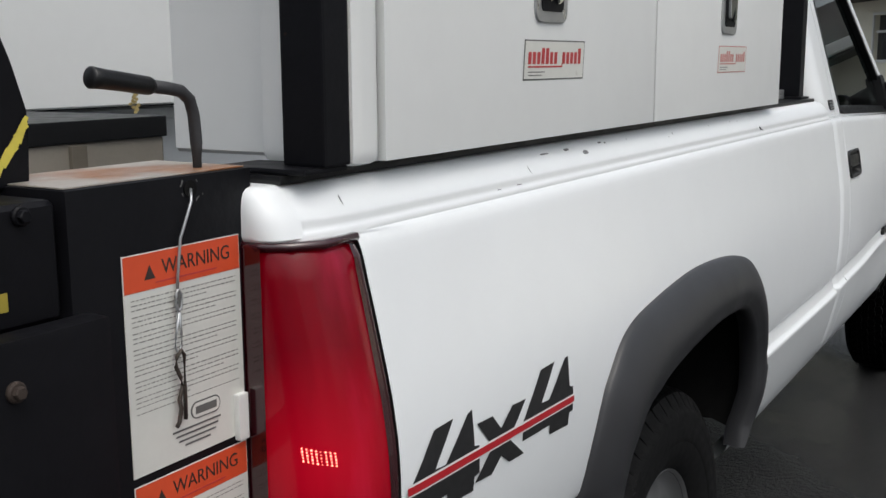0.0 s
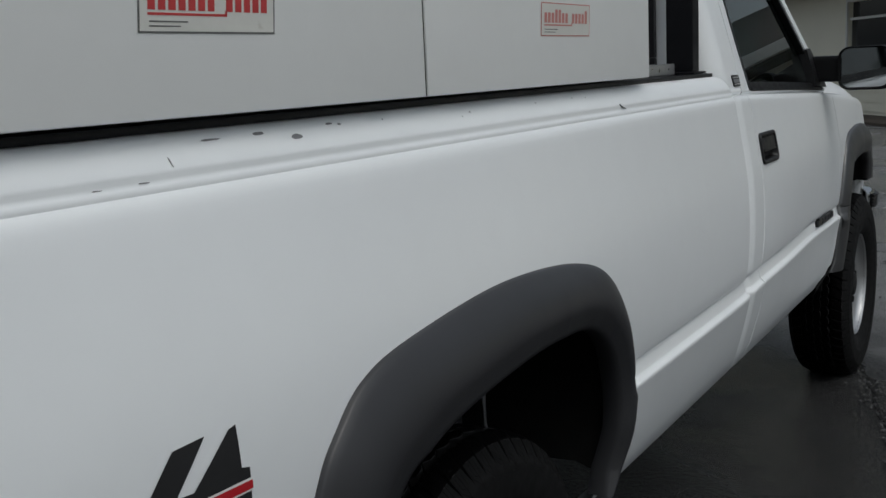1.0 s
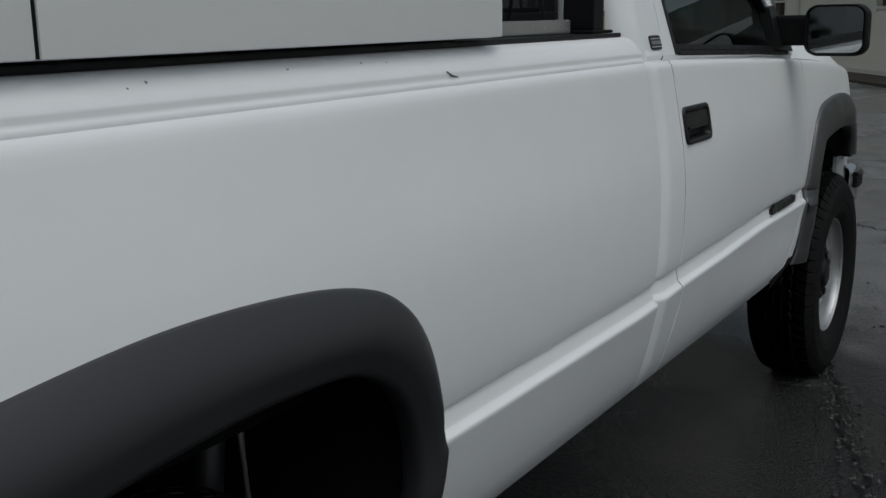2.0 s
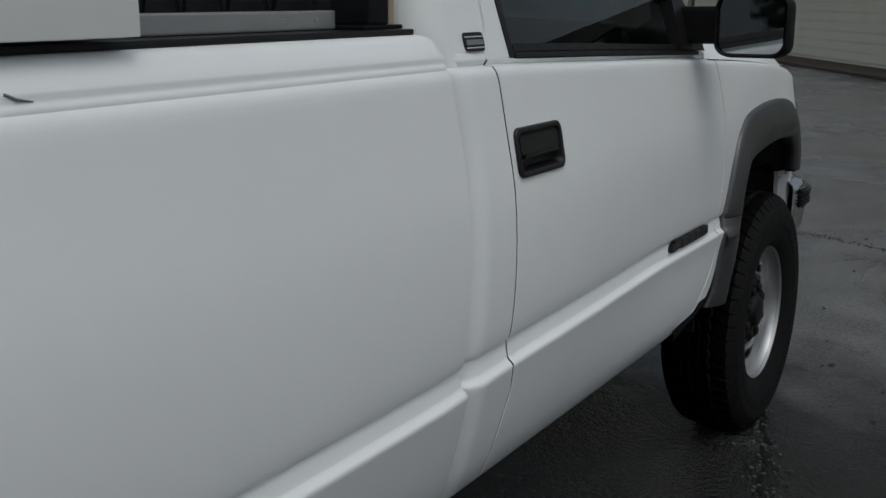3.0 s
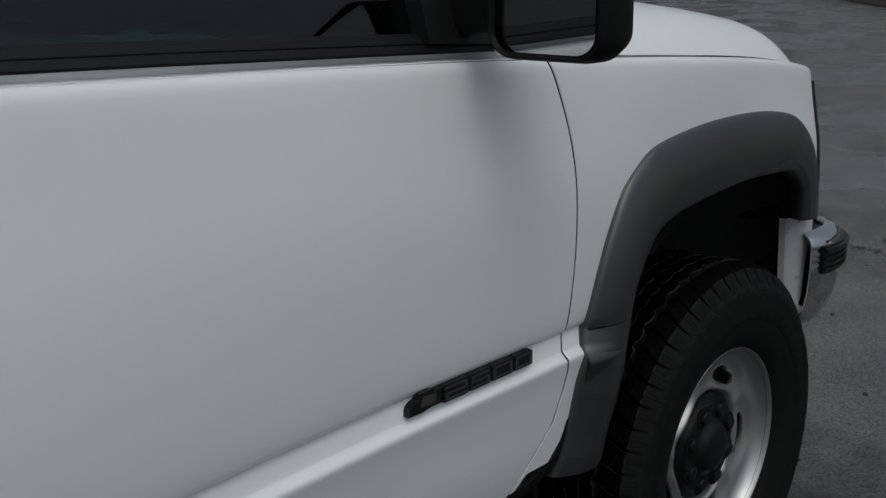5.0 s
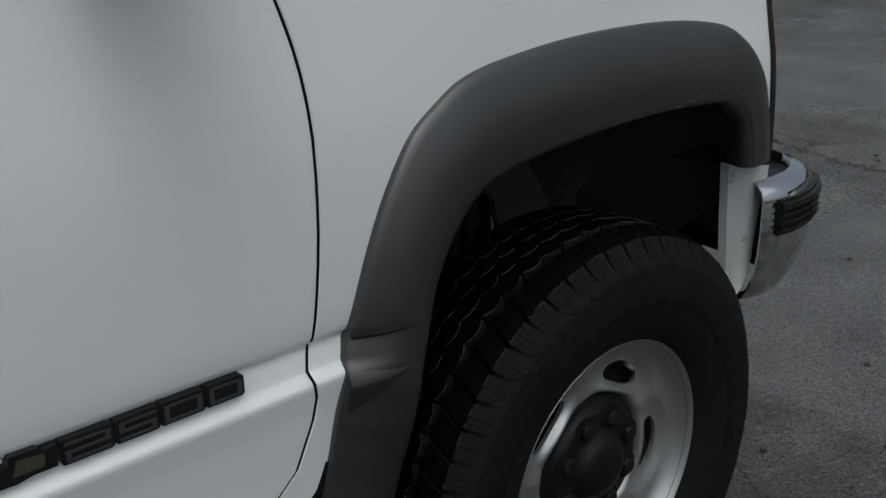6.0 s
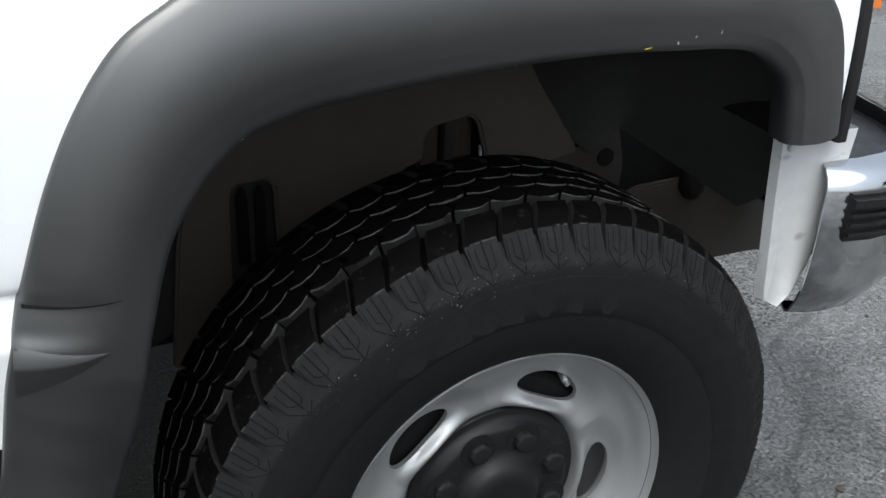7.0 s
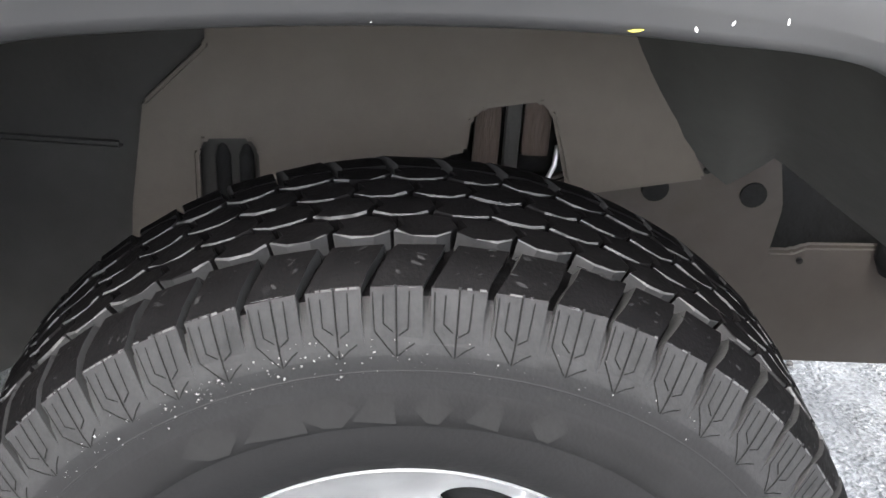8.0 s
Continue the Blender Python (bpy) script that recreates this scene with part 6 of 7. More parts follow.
# ---- tool chests on the bed rails ----
def tool_chest(s, label):
    """A white side-mount chest: shell, two doors, latches, maker's plates as plain coloured bars."""
    y_in = s * 0.60
    chest = thing("tool_chest", (1.05, s * 0.7, 1.35), label, "tool chest", "chests on the bed rails")
    top = 1.74 if s < 0 else 1.95
    part("shell", boxed(0.162, 1.985, *sorted((s * 0.924, y_in)), 1.3515, top, 0.012, 3), CHEST, chest, smooth=True)
    bm = boxed(0.104, 0.158, *sorted((s * 0.936, s * 0.80)), 1.3505, top, 0.020, 4)
    part("end_post", bm, CHEST, chest, smooth=True)
    part("door_gap", boxed(1.0515, 1.0575, *sorted((s * 0.9235, s * 0.934)), 1.354, top - 0.007, 0), SEAM, chest, "dark gap between the chest's doors")
    for x0, x1 in ((0.166, 1.0512), (1.0578, 1.984)):
        dr = part("chest_door", boxed(x0, x1, *sorted((s * 0.925, s * 0.937)), 1.353, top - 0.005, 0.0025), CHEST, chest, smooth=True)
        if s > 0:
            continue
        lx = 0.600 if x0 < 0.5 else 1.505
        bm = prism(bmesh.new(), rounded(lx - 0.054, lx + 0.054, 1.522, 1.68, 0.018), -0.941, -0.936)
        bmesh.ops.bevel(bm, geom=bm.edges[:], offset=0.0012, segments=1, affect="EDGES")
        latch = part("latch", bm, DULL_CHROME, dr, "steel paddle latch", smooth=True)
        bm = prism(bmesh.new(), rounded(lx - 0.037, lx + 0.037, 1.538, 1.665, 0.010), -0.9425, -0.9405)
        part("recess", bm, STEEL, latch)
        bm = prism(bmesh.new(), [(lx - 0.028, 1.66), (lx + 0.028, 1.66), (lx + 0.020, 1.552), (lx + 0.004, 1.548), (lx + 0.004, 1.575), (lx - 0.016, 1.552), (lx - 0.028, 1.556)], -0.9505, -0.9428)
        bmesh.ops.bevel(bm, geom=bm.edges[:], offset=0.002, segments=2, affect="EDGES")
        part("paddle", bm, CHROME, latch, smooth=True)
        # maker's plate: white, dark border, red bars
        px0, px1 = (0.512, 0.722) if x0 < 0.5 else (1.437, 1.652)
        z0, z1 = 1.439, 1.497
        sk = 0.10

        def plate(a, b, c, d, out, mat, nm):
            bm = bmesh.new()
            bm.faces.new([bm.verts.new((x + sk * (z - z0), -0.9372 - out, z)) for x, z in ((px0 + a * (px1 - px0), z0 + c * (z1 - z0)), (px0 + b * (px1 - px0), z0 + c * (z1 - z0)),
                                                                                     (px0 + b * (px1 - px0), z0 + d * (z1 - z0)), (px0 + a * (px1 - px0), z0 + d * (z1 - z0)))])
            return part(nm, bm, mat, plate_ob)

        plate_ob = dr
        plate_ob = plate(0, 1, 0, 1, 0.0003, INK if x0 < 0.5 else FADED_RED, "maker_plate")
        red = RED_INK if x0 < 0.5 else FADED_RED
        plate(0.012, 0.988, 0.035, 0.965, 0.0006, PAPER, "plate_face")
        letters = 13
        for k in range(letters):
            if k == 7:
                continue
            a = 0.06 + k * 0.0685
            plate(a, a + 0.050, 0.40, 0.80 if k in (3, 4, 12) else 0.70, 0.0009, red, "letter_bar")
        plate(0.06, 0.60, 0.31, 0.355, 0.0009, red, "underline")
        plate(0.60, 0.615, 0.31, 0.42, 0.0009, red, "underline")
        plate(0.07, 0.33, 0.19, 0.215, 0.0009, INK, "small_print")
        plate(0.07, 0.28, 0.11, 0.135, 0.0009, INK, "small_print")
    return chest


tool_chest(-1, "white steel tool chest with latched doors on the bed rail")
far_chest = tool_chest(1, "white steel tool chest seen from behind, on the far rail")
scrape = random.Random(3)
for k in range(14):
    x, z = 1.205 + scrape.gauss(0, 0.007), 1.335 + 0.056 * k / 13
    bm = bmesh.new()
    bm.faces.new([bm.verts.new((x + scrape.uniform(0.004, 0.011) * math.cos(w), 0.5985 - 0.00005 * k, z + scrape.uniform(0.003, 0.007) * math.sin(w))) for w in [2 * math.pi * q / 6 for q in range(6)]])
    part("scraped_paint", finish(bm), OCHRE, far_chest)

# ---- ladder rack ----
rack = thing("ladder_rack", (1.2, 0, 1.348), "black steel ladder rack bolted to the bed rails", "ladder rack")
for s in (-1, 1):
    part("post", boxed(0.054, 0.101, *sorted((s * 0.934, s * 0.876)), 1.3545, 2.12, 0.004), STEEL, rack)
    part("foot_plate", boxed(0.025, 0.101, *sorted((s * 0.930, s * 0.80)), 1.348, 1.3545, 0.003), STEEL, rack)
    part("post", boxed(2.50, 2.555, *sorted((s * 0.872, s * 0.80)), 1.3545, 2.12, 0.004), STEEL, rack)
    part("foot_plate", boxed(2.47, 2.575, *sorted((s * 0.885, s * 0.79)), 1.348, 1.3545, 0.003), STEEL, rack)
    part("side_rail", boxed(-0.02, 2.9, *sorted((s * 0.90, s * 0.85)), 2.12, 2.17, 0.006), STEEL, rack)
for x in (0.054, 2.50):
    part("cross_bar", boxed(x, x + 0.05, -0.84, 0.84, 2.12, 2.17, 0.006), STEEL, rack)
# cab guard with a mesh
bm = bmesh.new()
for k in range(15):
    y = -0.74 + k * 0.105
    tube(bm, [(2.537, y, 1.36), (2.537, y + 0.10, 1.93)], 0.004, 6)
    tube(bm, [(2.541, y + 0.10, 1.36), (2.541, y, 1.93)], 0.004, 6)
part("guard_mesh", bm, STEEL, rack)

part("metal_strip", boxed(1.995, 2.465, -0.835, -0.80, 1.349, 1.377, 0.003), DULL_CHROME, None, "grey metal strip lying on the black rail cap", category="strip")
bm = boxed(2.562, 2.584, -0.862, -0.83, 1.349, 1.395, 0.002)
part("wood_block", bm, surface("weathered_wood", (0.30, 0.25, 0.19), 0.8, vary=0.3, scale=12, grain=80, stretch=(1, 1, 0.1)), None, "small weathered wood block wedged by the cab", category="wood block")

# ---- cargo box in the bed ----
crate = thing("cargo_box", (0.55, 0.2, 0.84), "tan cargo box with a black rim standing in the bed", "box")
CRATE_TAN = surface("tan_panel", (0.30, 0.27, 0.23), 0.7, vary=0.12, scale=6, bump=0.05)
part("body", boxed(-0.05, 0.435, -0.30, 0.45, 0.8405, 1.345, 0.004), CRATE_TAN, crate)
part("rim", boxed(-0.055, 0.440, -0.305, 0.455, 1.3455, 1.380, 0.003), BLACK, crate)
part("batten", boxed(0.238, 0.268, -0.3085, -0.3005, 0.86, 1.343, 0.002), surface("brown_batten", (0.16, 0.14, 0.11), 0.7), crate)

# ---- hydraulic tail lift behind the bed ----
lift = thing("tail_lift", (-0.15, -0.6, 0.30), "black steel hydraulic tail lift with warning stickers", "tail lift")
part("side_column", boxed(-0.243, -0.004, -0.880, -0.758, 0.32, 1.3585, 0.004), STEEL, lift, "black painted steel column", smooth=True)
top = part("top_plate", boxed(-0.240, -0.008, -0.874, -0.745, 1.3588, 1.3602, 0.0004), RUST, lift, "worn rusty top plate")
part("side_column", boxed(-0.243, -0.012, 0.758, 0.880, 0.32, 1.352, 0.005), STEEL, lift)
part("cross_beam", boxed(-0.20, -0.06, -0.757, 0.757, 0.36, 0.50, 0.008), STEEL, lift)
part("mount", boxed(-0.055, 0.12, -0.45, 0.45, 0.44, 0.56, 0.01), STEEL, lift)
part("corner_plate", prism(bmesh.new(), [(-0.010, 1.352), (0.012, 1.345), (0.022, 1.330), (0.012, 1.315), (-0.010, 1.325)], -0.86, -0.852), STEEL, lift)
part("white_tab", boxed(-0.045, -0.030, -0.8885, -0.8805, 1.070, 1.121, 0.002), DECAL_WHITE, lift, "small white tab")


def warning(z_top, height, lines, pic=False):
    """A safety sticker: orange head with a word, fine print as bars."""
    x0, x1, y = -0.186, -0.028, -0.8806
    bm = boxed(x0, x1, y - 0.0004, y + 0.0004, z_top - height, z_top, 0)
    st = part("warning_sticker", bm, PAPER, lift, "white and orange warning sticker")
    part("sticker_head", boxed(x0 + 0.001, x1 - 0.001, y - 0.0008, y - 0.0005, z_top - 0.036, z_top - 0.001, 0), ORANGE, st)
    lettering("WARNING", 0.0195, Matrix.Translation((x0 + 0.096, y - 0.0011, z_top - 0.017)) @ pose(0, 0, 0, 90) @ Matrix.Diagonal((1.0, 1.05, 1, 1)), DARK_INK, "warning_word", st, 0.0002)
    bm = bmesh.new()
    bm.faces.new([bm.verts.new((x0 + 0.026 + a, y - 0.0011, z_top - 0.026 + b)) for a, b in ((0, 0), (0.014, 0), (0.007, 0.014))])
    part("warning_triangle", bm, DARK_INK, st)
    part("head_line", boxed(x0 + 0.040, x1 - 0.035, y - 0.0011, y - 0.0009, z_top - 0.031, z_top - 0.0295, 0), RED_INK, st)
    r = random.Random(7)
    z = z_top - 0.044
    k = 0
    while z > z_top - height + 0.058 and k < lines:
        length = 0.142 if k % 3 != 2 else 0.05 + 0.07 * r.random()
        x = x0 + 0.008
        bm = bmesh.new()
        while x < x0 + 0.008 + length:
            w = 0.0025 + 0.0065 * r.random()
            e = min(x + w, x0 + 0.008 + length)
            bm.faces.new([bm.verts.new(v) for v in ((x, y - 0.0009, z), (e, y - 0.0009, z), (e, y - 0.0009, z + 0.0011), (x, y - 0.0009, z + 0.0011))])
            x = e + 0.0016
        part("print_line", bm, FINE_INK, st)
        z -= 0.0046 if k % 3 != 2 else 0.0066
        k += 1
    if pic:
        return
    zc = z_top - height + 0.045
    bm = prism(bmesh.new(), rounded(-0.108, -0.066, zc - 0.009, zc + 0.009, 0.0085), y - 0.0012, y - 0.0006)
    part("maker_mark", bm, INK, st)
    bm = prism(bmesh.new(), rounded(-0.1065, -0.0675, zc - 0.0075, zc + 0.0075, 0.007), y - 0.0015, y - 0.0011)
    part("maker_mark_face", bm, PAPER, st)
    part("maker_bar", boxed(-0.102, -0.072, y - 0.0018, y - 0.0015, zc - 0.004, zc + 0.004, 0), INK, st)
    for j in range(4):
        half = (0.034, 0.030, 0.026, 0.018)[j]
        part("address_bar", boxed(-0.100 - half, -0.100 + half, y - 0.0011, y - 0.0008, zc - 0.016 - 0.0055 * j, zc - 0.0140 - 0.0055 * j, 0), INK, st)


warning(1.291, 0.216, 22)
warning(1.066, 0.22, 18, True)

# pull handle of the lift's valve
bm = bmesh.new()
path = [(-0.046, -0.845, 1.345), (-0.046, -0.845, 1.385), (-0.048, -0.845, 1.414), (-0.053, -0.845, 1.430), (-0.065, -0.845, 1.439), (-0.082, -0.845, 1.442), (-0.108, -0.845, 1.445)]
tube(bm, path, 0.0065, 12)
lever = part("valve_lever", bm, LEVER, lift, "bent grey steel lever", smooth=True)
bm = bmesh.new()
tube(bm, [(-0.104, -0.845, 1.4445), (-0.108, -0.845, 1.445), (-0.140, -0.845, 1.4495), (-0.168, -0.845, 1.453), (-0.177, -0.845, 1.454), (-0.179, -0.845, 1.4543)], [0.0080, 0.0092, 0.0094, 0.0098, 0.0106, 0.0080], 14)
part("grip", bm, BLACK, lever, "black rubber grip", smooth=True)

# safety pin on its wire
hole = lathe(bmesh.new(), [(0.0085, 0.0), (0.0085, -0.0012), (0.0, -0.0014)], 18)
bmesh.ops.translate(hole, verts=hole.verts, vec=(-0.094, -0.8802, 1.345))
part("wire_hole", finish(hole), SEAM, lift)
chip_r = random.Random(9)
for a, d, size, stretch in ((150, 0.0125, 0.0026, 2.0), (205, 0.0115, 0.0018, 1.3), (38, 0.0120, 0.0013, 1.6), (262, 0.0150, 0.0015, 2.2), (312, 0.0140, 0.0024, 1.8), (338, 0.0185, 0.0012, 1.5)):
    cx, cz = -0.094 + d * math.cos(radians(a)), 1.345 + d * math.sin(radians(a))
    bm = bmesh.new()
    ring = []
    for q in range(9):
        w, g = 2 * math.pi * q / 9, chip_r.uniform(0.5, 1.2)
        u, v = size * g * stretch * math.cos(w), size * g * 0.6 * math.sin(w)
        turn = radians(a + 90)
        ring.append(bm.verts.new((cx + u * math.cos(turn) - v * math.sin(turn), -0.8806, cz + u * math.sin(turn) + v * math.cos(turn))))
    bm.faces.new(ring)
    part("bare_metal_chip", finish(bm), INK, lift)
bm = bmesh.new()
tube(bm, [(-0.094, -0.8815, 1.345), (-0.099, -0.8865, 1.334), (-0.108, -0.8865, 1.315), (-0.115, -0.8855, 1.299), (-0.1205, -0.885, 1.262), (-0.1215, -0.885, 1.250)], 0.0015, 8)
wire = part("wire", bm, DULL_CHROME, lift, "thin grey wire with a hairpin clip", smooth=True)
bm = bmesh.new()
tube(bm, [(-0.1222 + 0.0038 * math.cos(radians(20 * k)), -0.8865, 1.239 + 0.0105 * math.sin(radians(20 * k))) for k in range(18)], 0.0015, 8, True)
part("ferrule", bm, DULL_CHROME, wire, smooth=True)
part("ferrule_web", boxed(-0.1245, -0.1199, -0.8870, -0.8860, 1.231, 1.247, 0.0), INK, wire)
bm = bmesh.new()
tube(bm, [(-0.122, -0.886, 1.229), (-0.1275, -0.886, 1.205), (-0.1290, -0.886, 1.193), (-0.1250, -0.886, 1.184), (-0.1210, -0.886, 1.193), (-0.1205, -0.886, 1.205), (-0.1215, -0.886, 1.229)], 0.0014, 8)
part("wire_loop", bm, DULL_CHROME, wire, smooth=True)
bm = bmesh.new()
tube(bm, [(-0.1215, -0.8875, 1.118), (-0.1205, -0.8875, 1.150), (-0.1195, -0.8875, 1.184), (-0.123, -0.8875, 1.189), (-0.1295, -0.8875, 1.184), (-0.1310, -0.8875, 1.174), (-0.1255, -0.8875, 1.162),
          (-0.1235, -0.8875, 1.152), (-0.1285, -0.8875, 1.140), (-0.1265, -0.8875, 1.130), (-0.1300, -0.8875, 1.117), (-0.134, -0.8875, 1.113)], 0.0021, 8)
part("hairpin", bm, PIN, wire, "browned steel hairpin", smooth=True)

# the folded arm beside the column
arm = part("lift_arm", boxed(-0.52, -0.231, -0.916, -0.884, 0.55, 1.251, 0.008), STEEL, lift, "black lift arm", smooth=True)
bm = boxed(-0.40, -0.2475, -0.875, -0.770, 1.245, 1.352, 0.012, 3)
part("arm_head", bm, STEEL, lift, smooth=True)
bm = prism(bmesh.new(), [(-0.34, 1.355), (-0.214, 1.352), (-0.210, 1.42), (-0.224, 1.468), (-0.245, 1.52), (-0.27, 1.58), (-0.34, 1.58)], -0.80, -0.775)
bmesh.ops.bevel(bm, geom=bm.edges[:], offset=0.004, segments=2, affect="EDGES")
stay = part("stay_plate", bm, STEEL, lift, "black steel plate with a yellow scribble", smooth=True)
r = random.Random(11)
for k in range(16):
    bm = bmesh.new()
    x, z = -0.247 + 0.026 * k / 15 + 0.004 * r.random(), 1.375 + 0.035 * k / 15 + 0.010 * (r.random() - 0.5)
    a = radians(35 + 30 * r.random())
    L2, w = 0.008 + 0.006 * r.random(), 0.0022
    bm.faces.new([bm.verts.new((x + L2 * math.cos(a) * p - w * math.sin(a) * q, -0.8006 - 0.00004 * k, z + L2 * math.sin(a) * p + w * math.cos(a) * q)) for p, q in ((-1, -1), (1, -1), (1, 1), (-1, 1))])
    part("paint_stroke", bm, YELLOW, stay)
for x, y, z, material in ((-0.286, -0.875, 1.342, STEEL), (-0.333, -0.916, 1.209, RUSTY)):
    b = lathe(bmesh.new(), [(0.0090, 0.0), (0.0090, -0.003), (0.0075, -0.0045), (0.0, -0.005)], 16)
    lathe(b, [(0.0062, -0.004), (0.0060, -0.0085), (0.0050, -0.0095), (0.0, -0.0097)], 6)
    bmesh.ops.translate(b, verts=b.verts, vec=(x, y, z))
    part("bolt", finish(b), material, lift)
lab = part("arm_sticker", boxed(-0.342, -0.304, -0.8762, -0.8752, 1.264, 1.280, 0), DIM_YELLOW, lift, "yellow arrow sticker")
part("sticker_arrow", boxed(-0.332, -0.314, -0.8766, -0.8762, 1.2705, 1.2740, 0), DECAL_BLACK, lab)

# ---- the long cream building across the car park ----
BASE = Vector((30.5, 6.93, 0))
ALONG = Matrix.Translation(BASE) @ pose(0, 0, 0, 0, 0, 34.8)


def place(ob):
    """Moves a mesh drawn along the building's front into the world."""
    ob.data.transform(ALONG)
    return ob


house = thing("building", (30.5, 6.93, 0), "long cream single-storey building with narrow dark windows", "building")
OPEN = [(18.6, 19.6, 1.25, 2.15), (13.7, 14.7, 0.68, 2.1), (14.9, 15.9, 0.68, 2.1), (10.4, 11.2, 0.70, 2.1), (7.8, 8.7, 0.70, 2.1), (5.0, 5.8, 0.72, 2.15), (1.6, 2.6, 0.72, 2.15), (0.45, 1.45, 0.72, 2.15),
        (-1.45, -0.45, 0.85, 2.15), (-2.55, -1.55, 0.85, 2.15), (-9.6, -7.8, 1.45, 2.40), (-13.2, -11.4, 1.45, 2.40)]
bm = bmesh.new()
box(bm, -22, 22, -9.0, -0.16, 0.0, 2.72)
for s0, s1 in zip([-22] + [o[1] for o in sorted(OPEN)], [o[0] for o in sorted(OPEN)] + [22]):
    box(bm, s0, s1, -0.159, 0.0, 0.0, 2.72)
for s0, s1, z0, z1 in OPEN:
    box(bm, s0, s1, -0.159, 0.0, 0.0, z0)
    box(bm, s0, s1, -0.159, 0.0, z1, 2.72)
place(part("wall", bm, CREAM, house))
for k in range(13):
    z = 0.12 + 0.2 * k
    spans = [(-22.0, 22.0)]
    for s0, s1, z0, z1 in sorted(OPEN):
        if z + 0.2 > z0 - 0.06 and z < z1 + 0.06:
            spans = [q for p in spans for q in ((p[0], min(p[1], s0 - 0.06)), (max(p[0], s1 + 0.06), p[1])) if q[1] - q[0] > 0.05]
    for a, c in spans:
        place(part("siding_board", box(bmesh.new(), a, c, 0.002, 0.014, z, z + 0.185), CREAM, house))
WHITE_TRIM = surface("white_trim", (0.72, 0.71, 0.66), 0.6, vary=0.05, scale=3)
for s0, s1, z0, z1 in OPEN:
    w = bmesh.new()
    for b in ((s0 - 0.06, s1 + 0.06, z1, z1 + 0.06), (s0 - 0.08, s1 + 0.08, z0 - 0.06, z0), (s0 - 0.06, s0, z0, z1), (s1, s1 + 0.06, z0, z1)):
        box(w, b[0], b[1], 0.003, 0.035, b[2], b[3])
    box(w, s0, s1, -0.08, -0.04, (z0 + z1) / 2 + 0.10, (z0 + z1) / 2 + 0.15)
    fr = place(part("window_frame", w, WHITE_TRIM, house))
    g = place(part("pane", boxed(s0, s1, -0.10, -0.085, z0, (z0 + z1) / 2 + 0.12, 0), WINDOW_DARK, fr))
    place(part("pane", boxed(s0, s1, -0.12, -0.105, (z0 + z1) / 2 + 0.12, z1, 0), WINDOW_DARK, fr))
for s in (9.6, -3.5):
    bm = bmesh.new()
    tube(bm, [(s, 0.07, 2.70), (s, 0.07, 0.25), (s - 0.02, 0.12, 0.16), (s - 0.05, 0.30, 0.10)], 0.045, 8)
    place(part("downpipe", bm, WHITE_TRIM, house))
place(part("soffit", boxed(-22.4, 22.4, -0.5, 0.70, 2.725, 2.80, 0), DARK_ROOF, house))
place(part("gutter", boxed(-22.4, 22.4, 0.70, 0.82, 2.76, 2.92, 0.02), WHITE_TRIM, house))
bm = bmesh.new()
sheet(bm, [[(s, y, z) for y, z in ((0.80, 2.90), (-4.5, 4.6), (-9.6, 2.90))] for s in (-22.6, 22.6)])
bmesh.ops.solidify(bm, geom=bm.faces[:], thickness=0.12)
place(part("roof", bm, DARK_ROOF, house))
bm = bmesh.new()
box(bm, -22, 22.4, 0.02, 1.1, -0.02, 0.06, 0.02)
place(part("kerb_bed", bm, surface("dark_soil", (0.05, 0.038, 0.028), 0.95, vary=0.3, scale=2, bump=0.3), None, "dark soil bed along the building", category="planting bed", kind="structure"))


# ---- trees round the car park ----
def tree_meshes(seed, height, spread):
    """A conifer: a tapered trunk with limbs, and a crown of many small sprays."""
    r = random.Random(seed)
    trunk = bmesh.new()
    tube(trunk, [(0, 0, 0), (0.05, 0.02, height * 0.4), (0, 0.05, height * 0.97)], [0.28, 0.18, 0.03], 8)
    crown = bmesh.new()
    n = 26
    for i in range(n):
        z = height * (0.12 + 0.85 * i / n)
        reach = spread * (1 - (i / n)) ** 0.8 * (0.75 + 0.5 * r.random()) + 0.25
        for k in range(6):
            a = 2 * math.pi * (k / 6) + r.random()
            ln = reach * (0.6 + 0.5 * r.random())
            tip = Vector((math.cos(a) * ln, math.sin(a) * ln, z - 0.25 * ln))
            root = Vector((0, 0, z))
            tube(trunk, [root, root.lerp(tip, 0.9)], [0.035, 0.008], 4)
            for q in range(7):
                c = root.lerp(tip, 0.25 + 0.75 * q / 6) + Vector((r.uniform(-0.25, 0.25), r.uniform(-0.25, 0.25), r.uniform(-0.25, 0.1)))
                sz = 0.22 + 0.25 * r.random()
                u = Vector((r.uniform(-1, 1), r.uniform(-1, 1), r.uniform(-0.5, 0.2))).normalized() * sz
                w = u.cross(Vector((r.uniform(-1, 1), r.uniform(-1, 1), 1))).normalized() * sz * 0.5
                m = c + u * 0.1 + Vector((0, 0, -0.15 * sz))
                vs = [crown.verts.new(p) for p in (c - u, m + w, c + u, m - w)]
                crown.faces.new((vs[0], vs[1], vs[2]))
                crown.faces.new((vs[0], vs[2], vs[3]))
    return trunk, crown


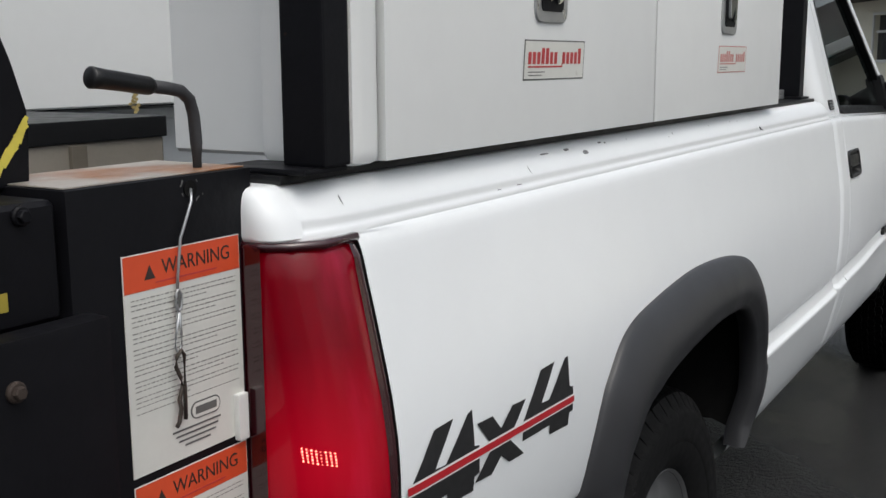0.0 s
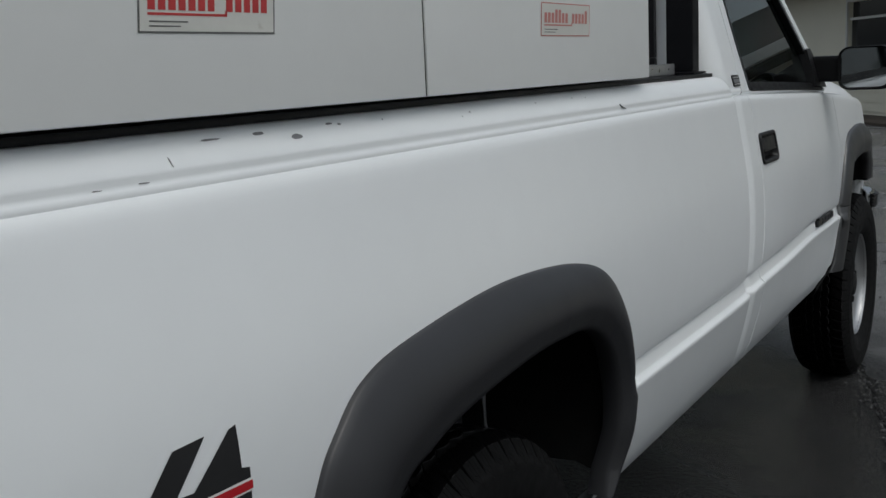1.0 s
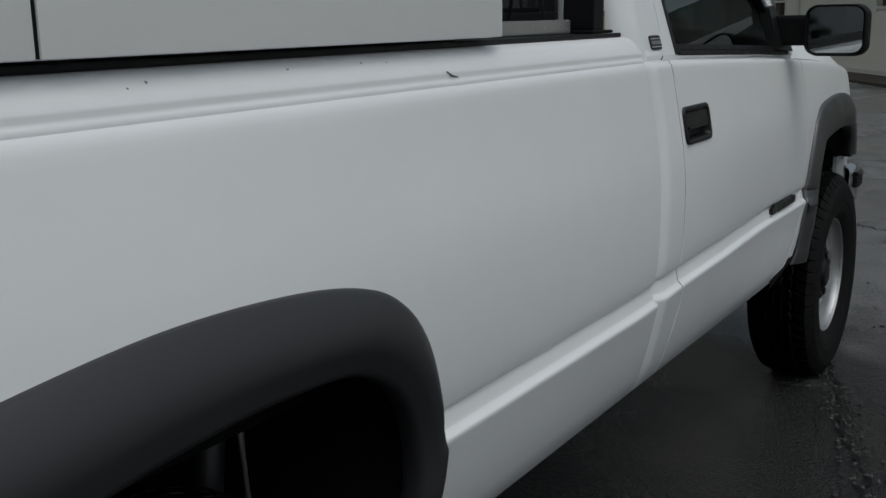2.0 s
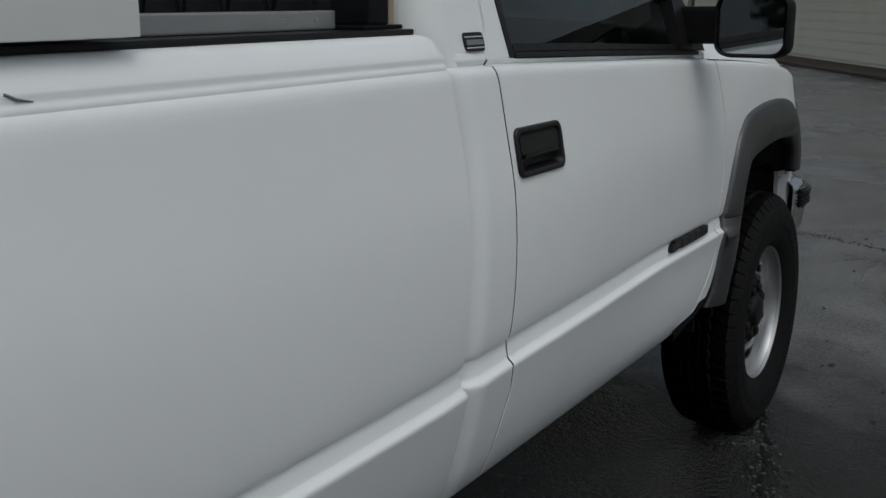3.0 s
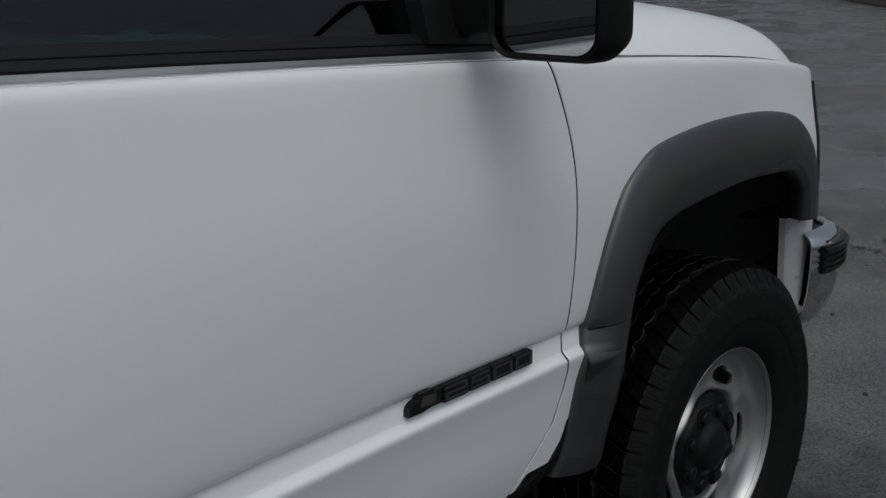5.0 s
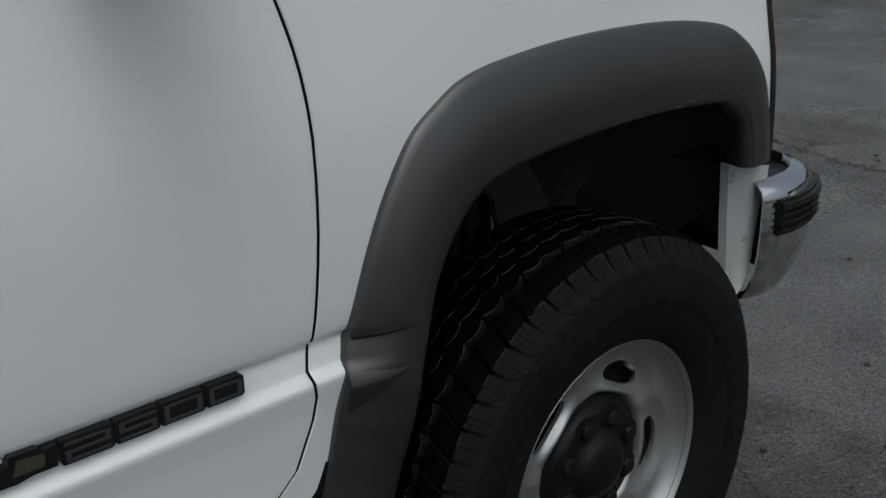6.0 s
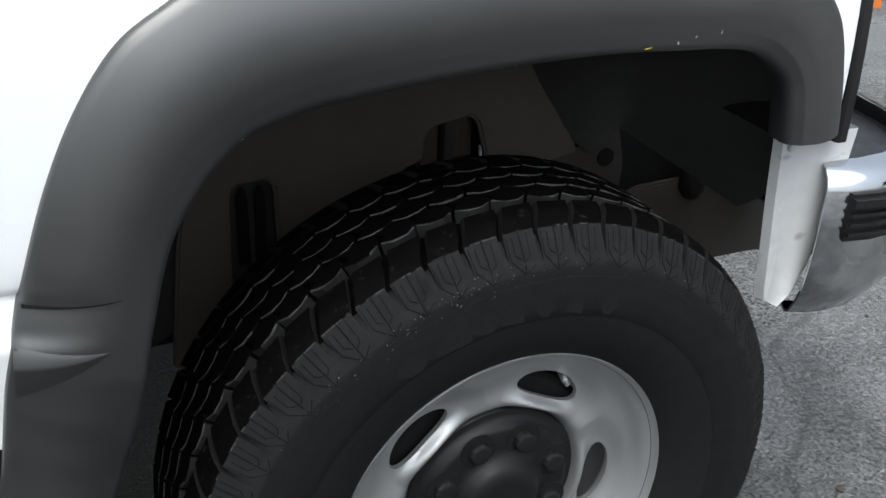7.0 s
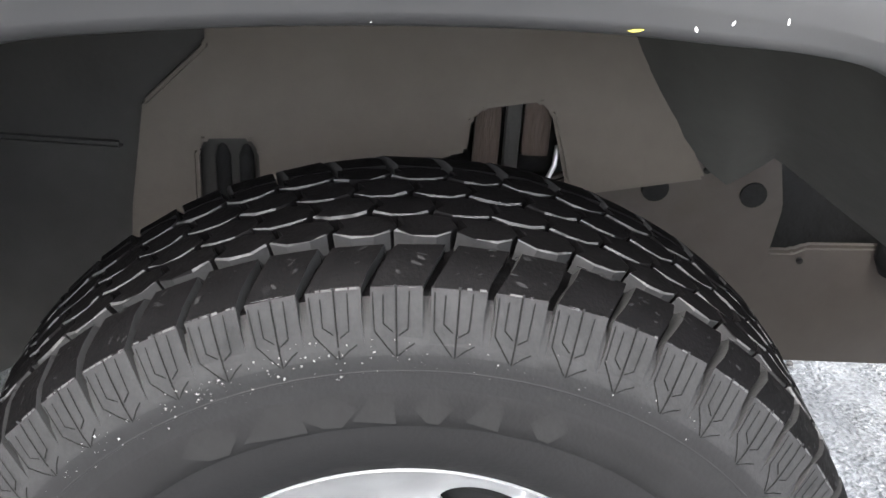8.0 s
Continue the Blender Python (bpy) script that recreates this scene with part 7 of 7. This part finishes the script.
pines = []
for seed, h, sp in ((1, 13.0, 2.6), (2, 16.0, 3.0), (3, 10.0, 2.4)):
    tb, cb = tree_meshes(seed, h, sp)
    t = thing("pine_tree", (0, 0, 0), "dark evergreen tree at the edge of the car park", "tree", "trees round the car park")
    part("trunk", tb, BARK, t)
    part("crown", cb, LEAF, t, "dark green needles")
    pines.append(t)
r = random.Random(21)
spots = []
# mostly unseen ring, added to darken the horizon in reflections; one sector stays open
for k in range(40):
    a = 2 * math.pi * k / 40 + r.uniform(-0.05, 0.05)
    d = r.uniform(34, 46) if not radians(-5) < a < radians(65) else r.uniform(72, 95)
    if not radians(255) < a < radians(350):
        spots.append((2 + d * math.cos(a), -2 + d * math.sin(a)))
for x, y in ((57, 30), (62, 36), (66, 33), (55, 38), (70, 44), (60, 46), (74, 36), (64, 27)):
    spots.append((x, y))
for i, (x, y) in enumerate(spots):
    m = pose(x, y, -0.05, 0, 0, r.uniform(0, 360))
    if i < 3:
        pines[i].matrix_basis = m
    else:
        copy_thing(pines[i % 3], m)
# brown scrub beyond the building's end
bm = bmesh.new()
for k in range(1800):
    a = r.random()
    x, y = 50 + 26 * a + r.uniform(-2, 2), 30 + 12 * r.random() + 8 * a
    z = r.random() ** 1.5 * 1.8
    s = r.uniform(0.15, 0.45)
    u = Vector((r.uniform(-1, 1), r.uniform(-1, 1), r.uniform(0.2, 1))).normalized() * s
    w = u.cross(Vector((r.uniform(-1, 1), r.uniform(-1, 1), 0.3))).normalized() * s * 0.4
    c = Vector((x, y, z))
    bm.faces.new([bm.verts.new(p) for p in (c - u, c + w, c + u, c - w)])
part("scrub", bm, DRY, None, "low dry brown scrub beyond the asphalt", kind="stuff", category="scrub")

# small stones and leaves on the asphalt
STONE = surface("dark_pebble", (0.035, 0.03, 0.025), 0.8, vary=0.3, scale=20)
for k in range(70):
    b = bmesh.new()
    bmesh.ops.create_icosphere(b, subdivisions=1, radius=1.0)
    s = r.uniform(0.004, 0.011)
    x, y = 4.6 + 3.4 * r.random(), -2.0 + 3.6 * r.random()
    if 4.1 < x < 4.95 and -1.05 < y < -0.7:
        continue
    bmesh.ops.scale(b, vec=(s * r.uniform(0.8, 1.6), s, s * 0.6), verts=b.verts)
    bmesh.ops.rotate(b, cent=(0, 0, 0), matrix=Euler((0, 0, r.uniform(0, 6))).to_matrix(), verts=b.verts)
    bmesh.ops.translate(b, verts=b.verts, vec=(x, y, s * 0.35))
    part("pebble", b, STONE, None, "small dark pebble on the wet asphalt", category="pebble", group="pebbles on the asphalt")
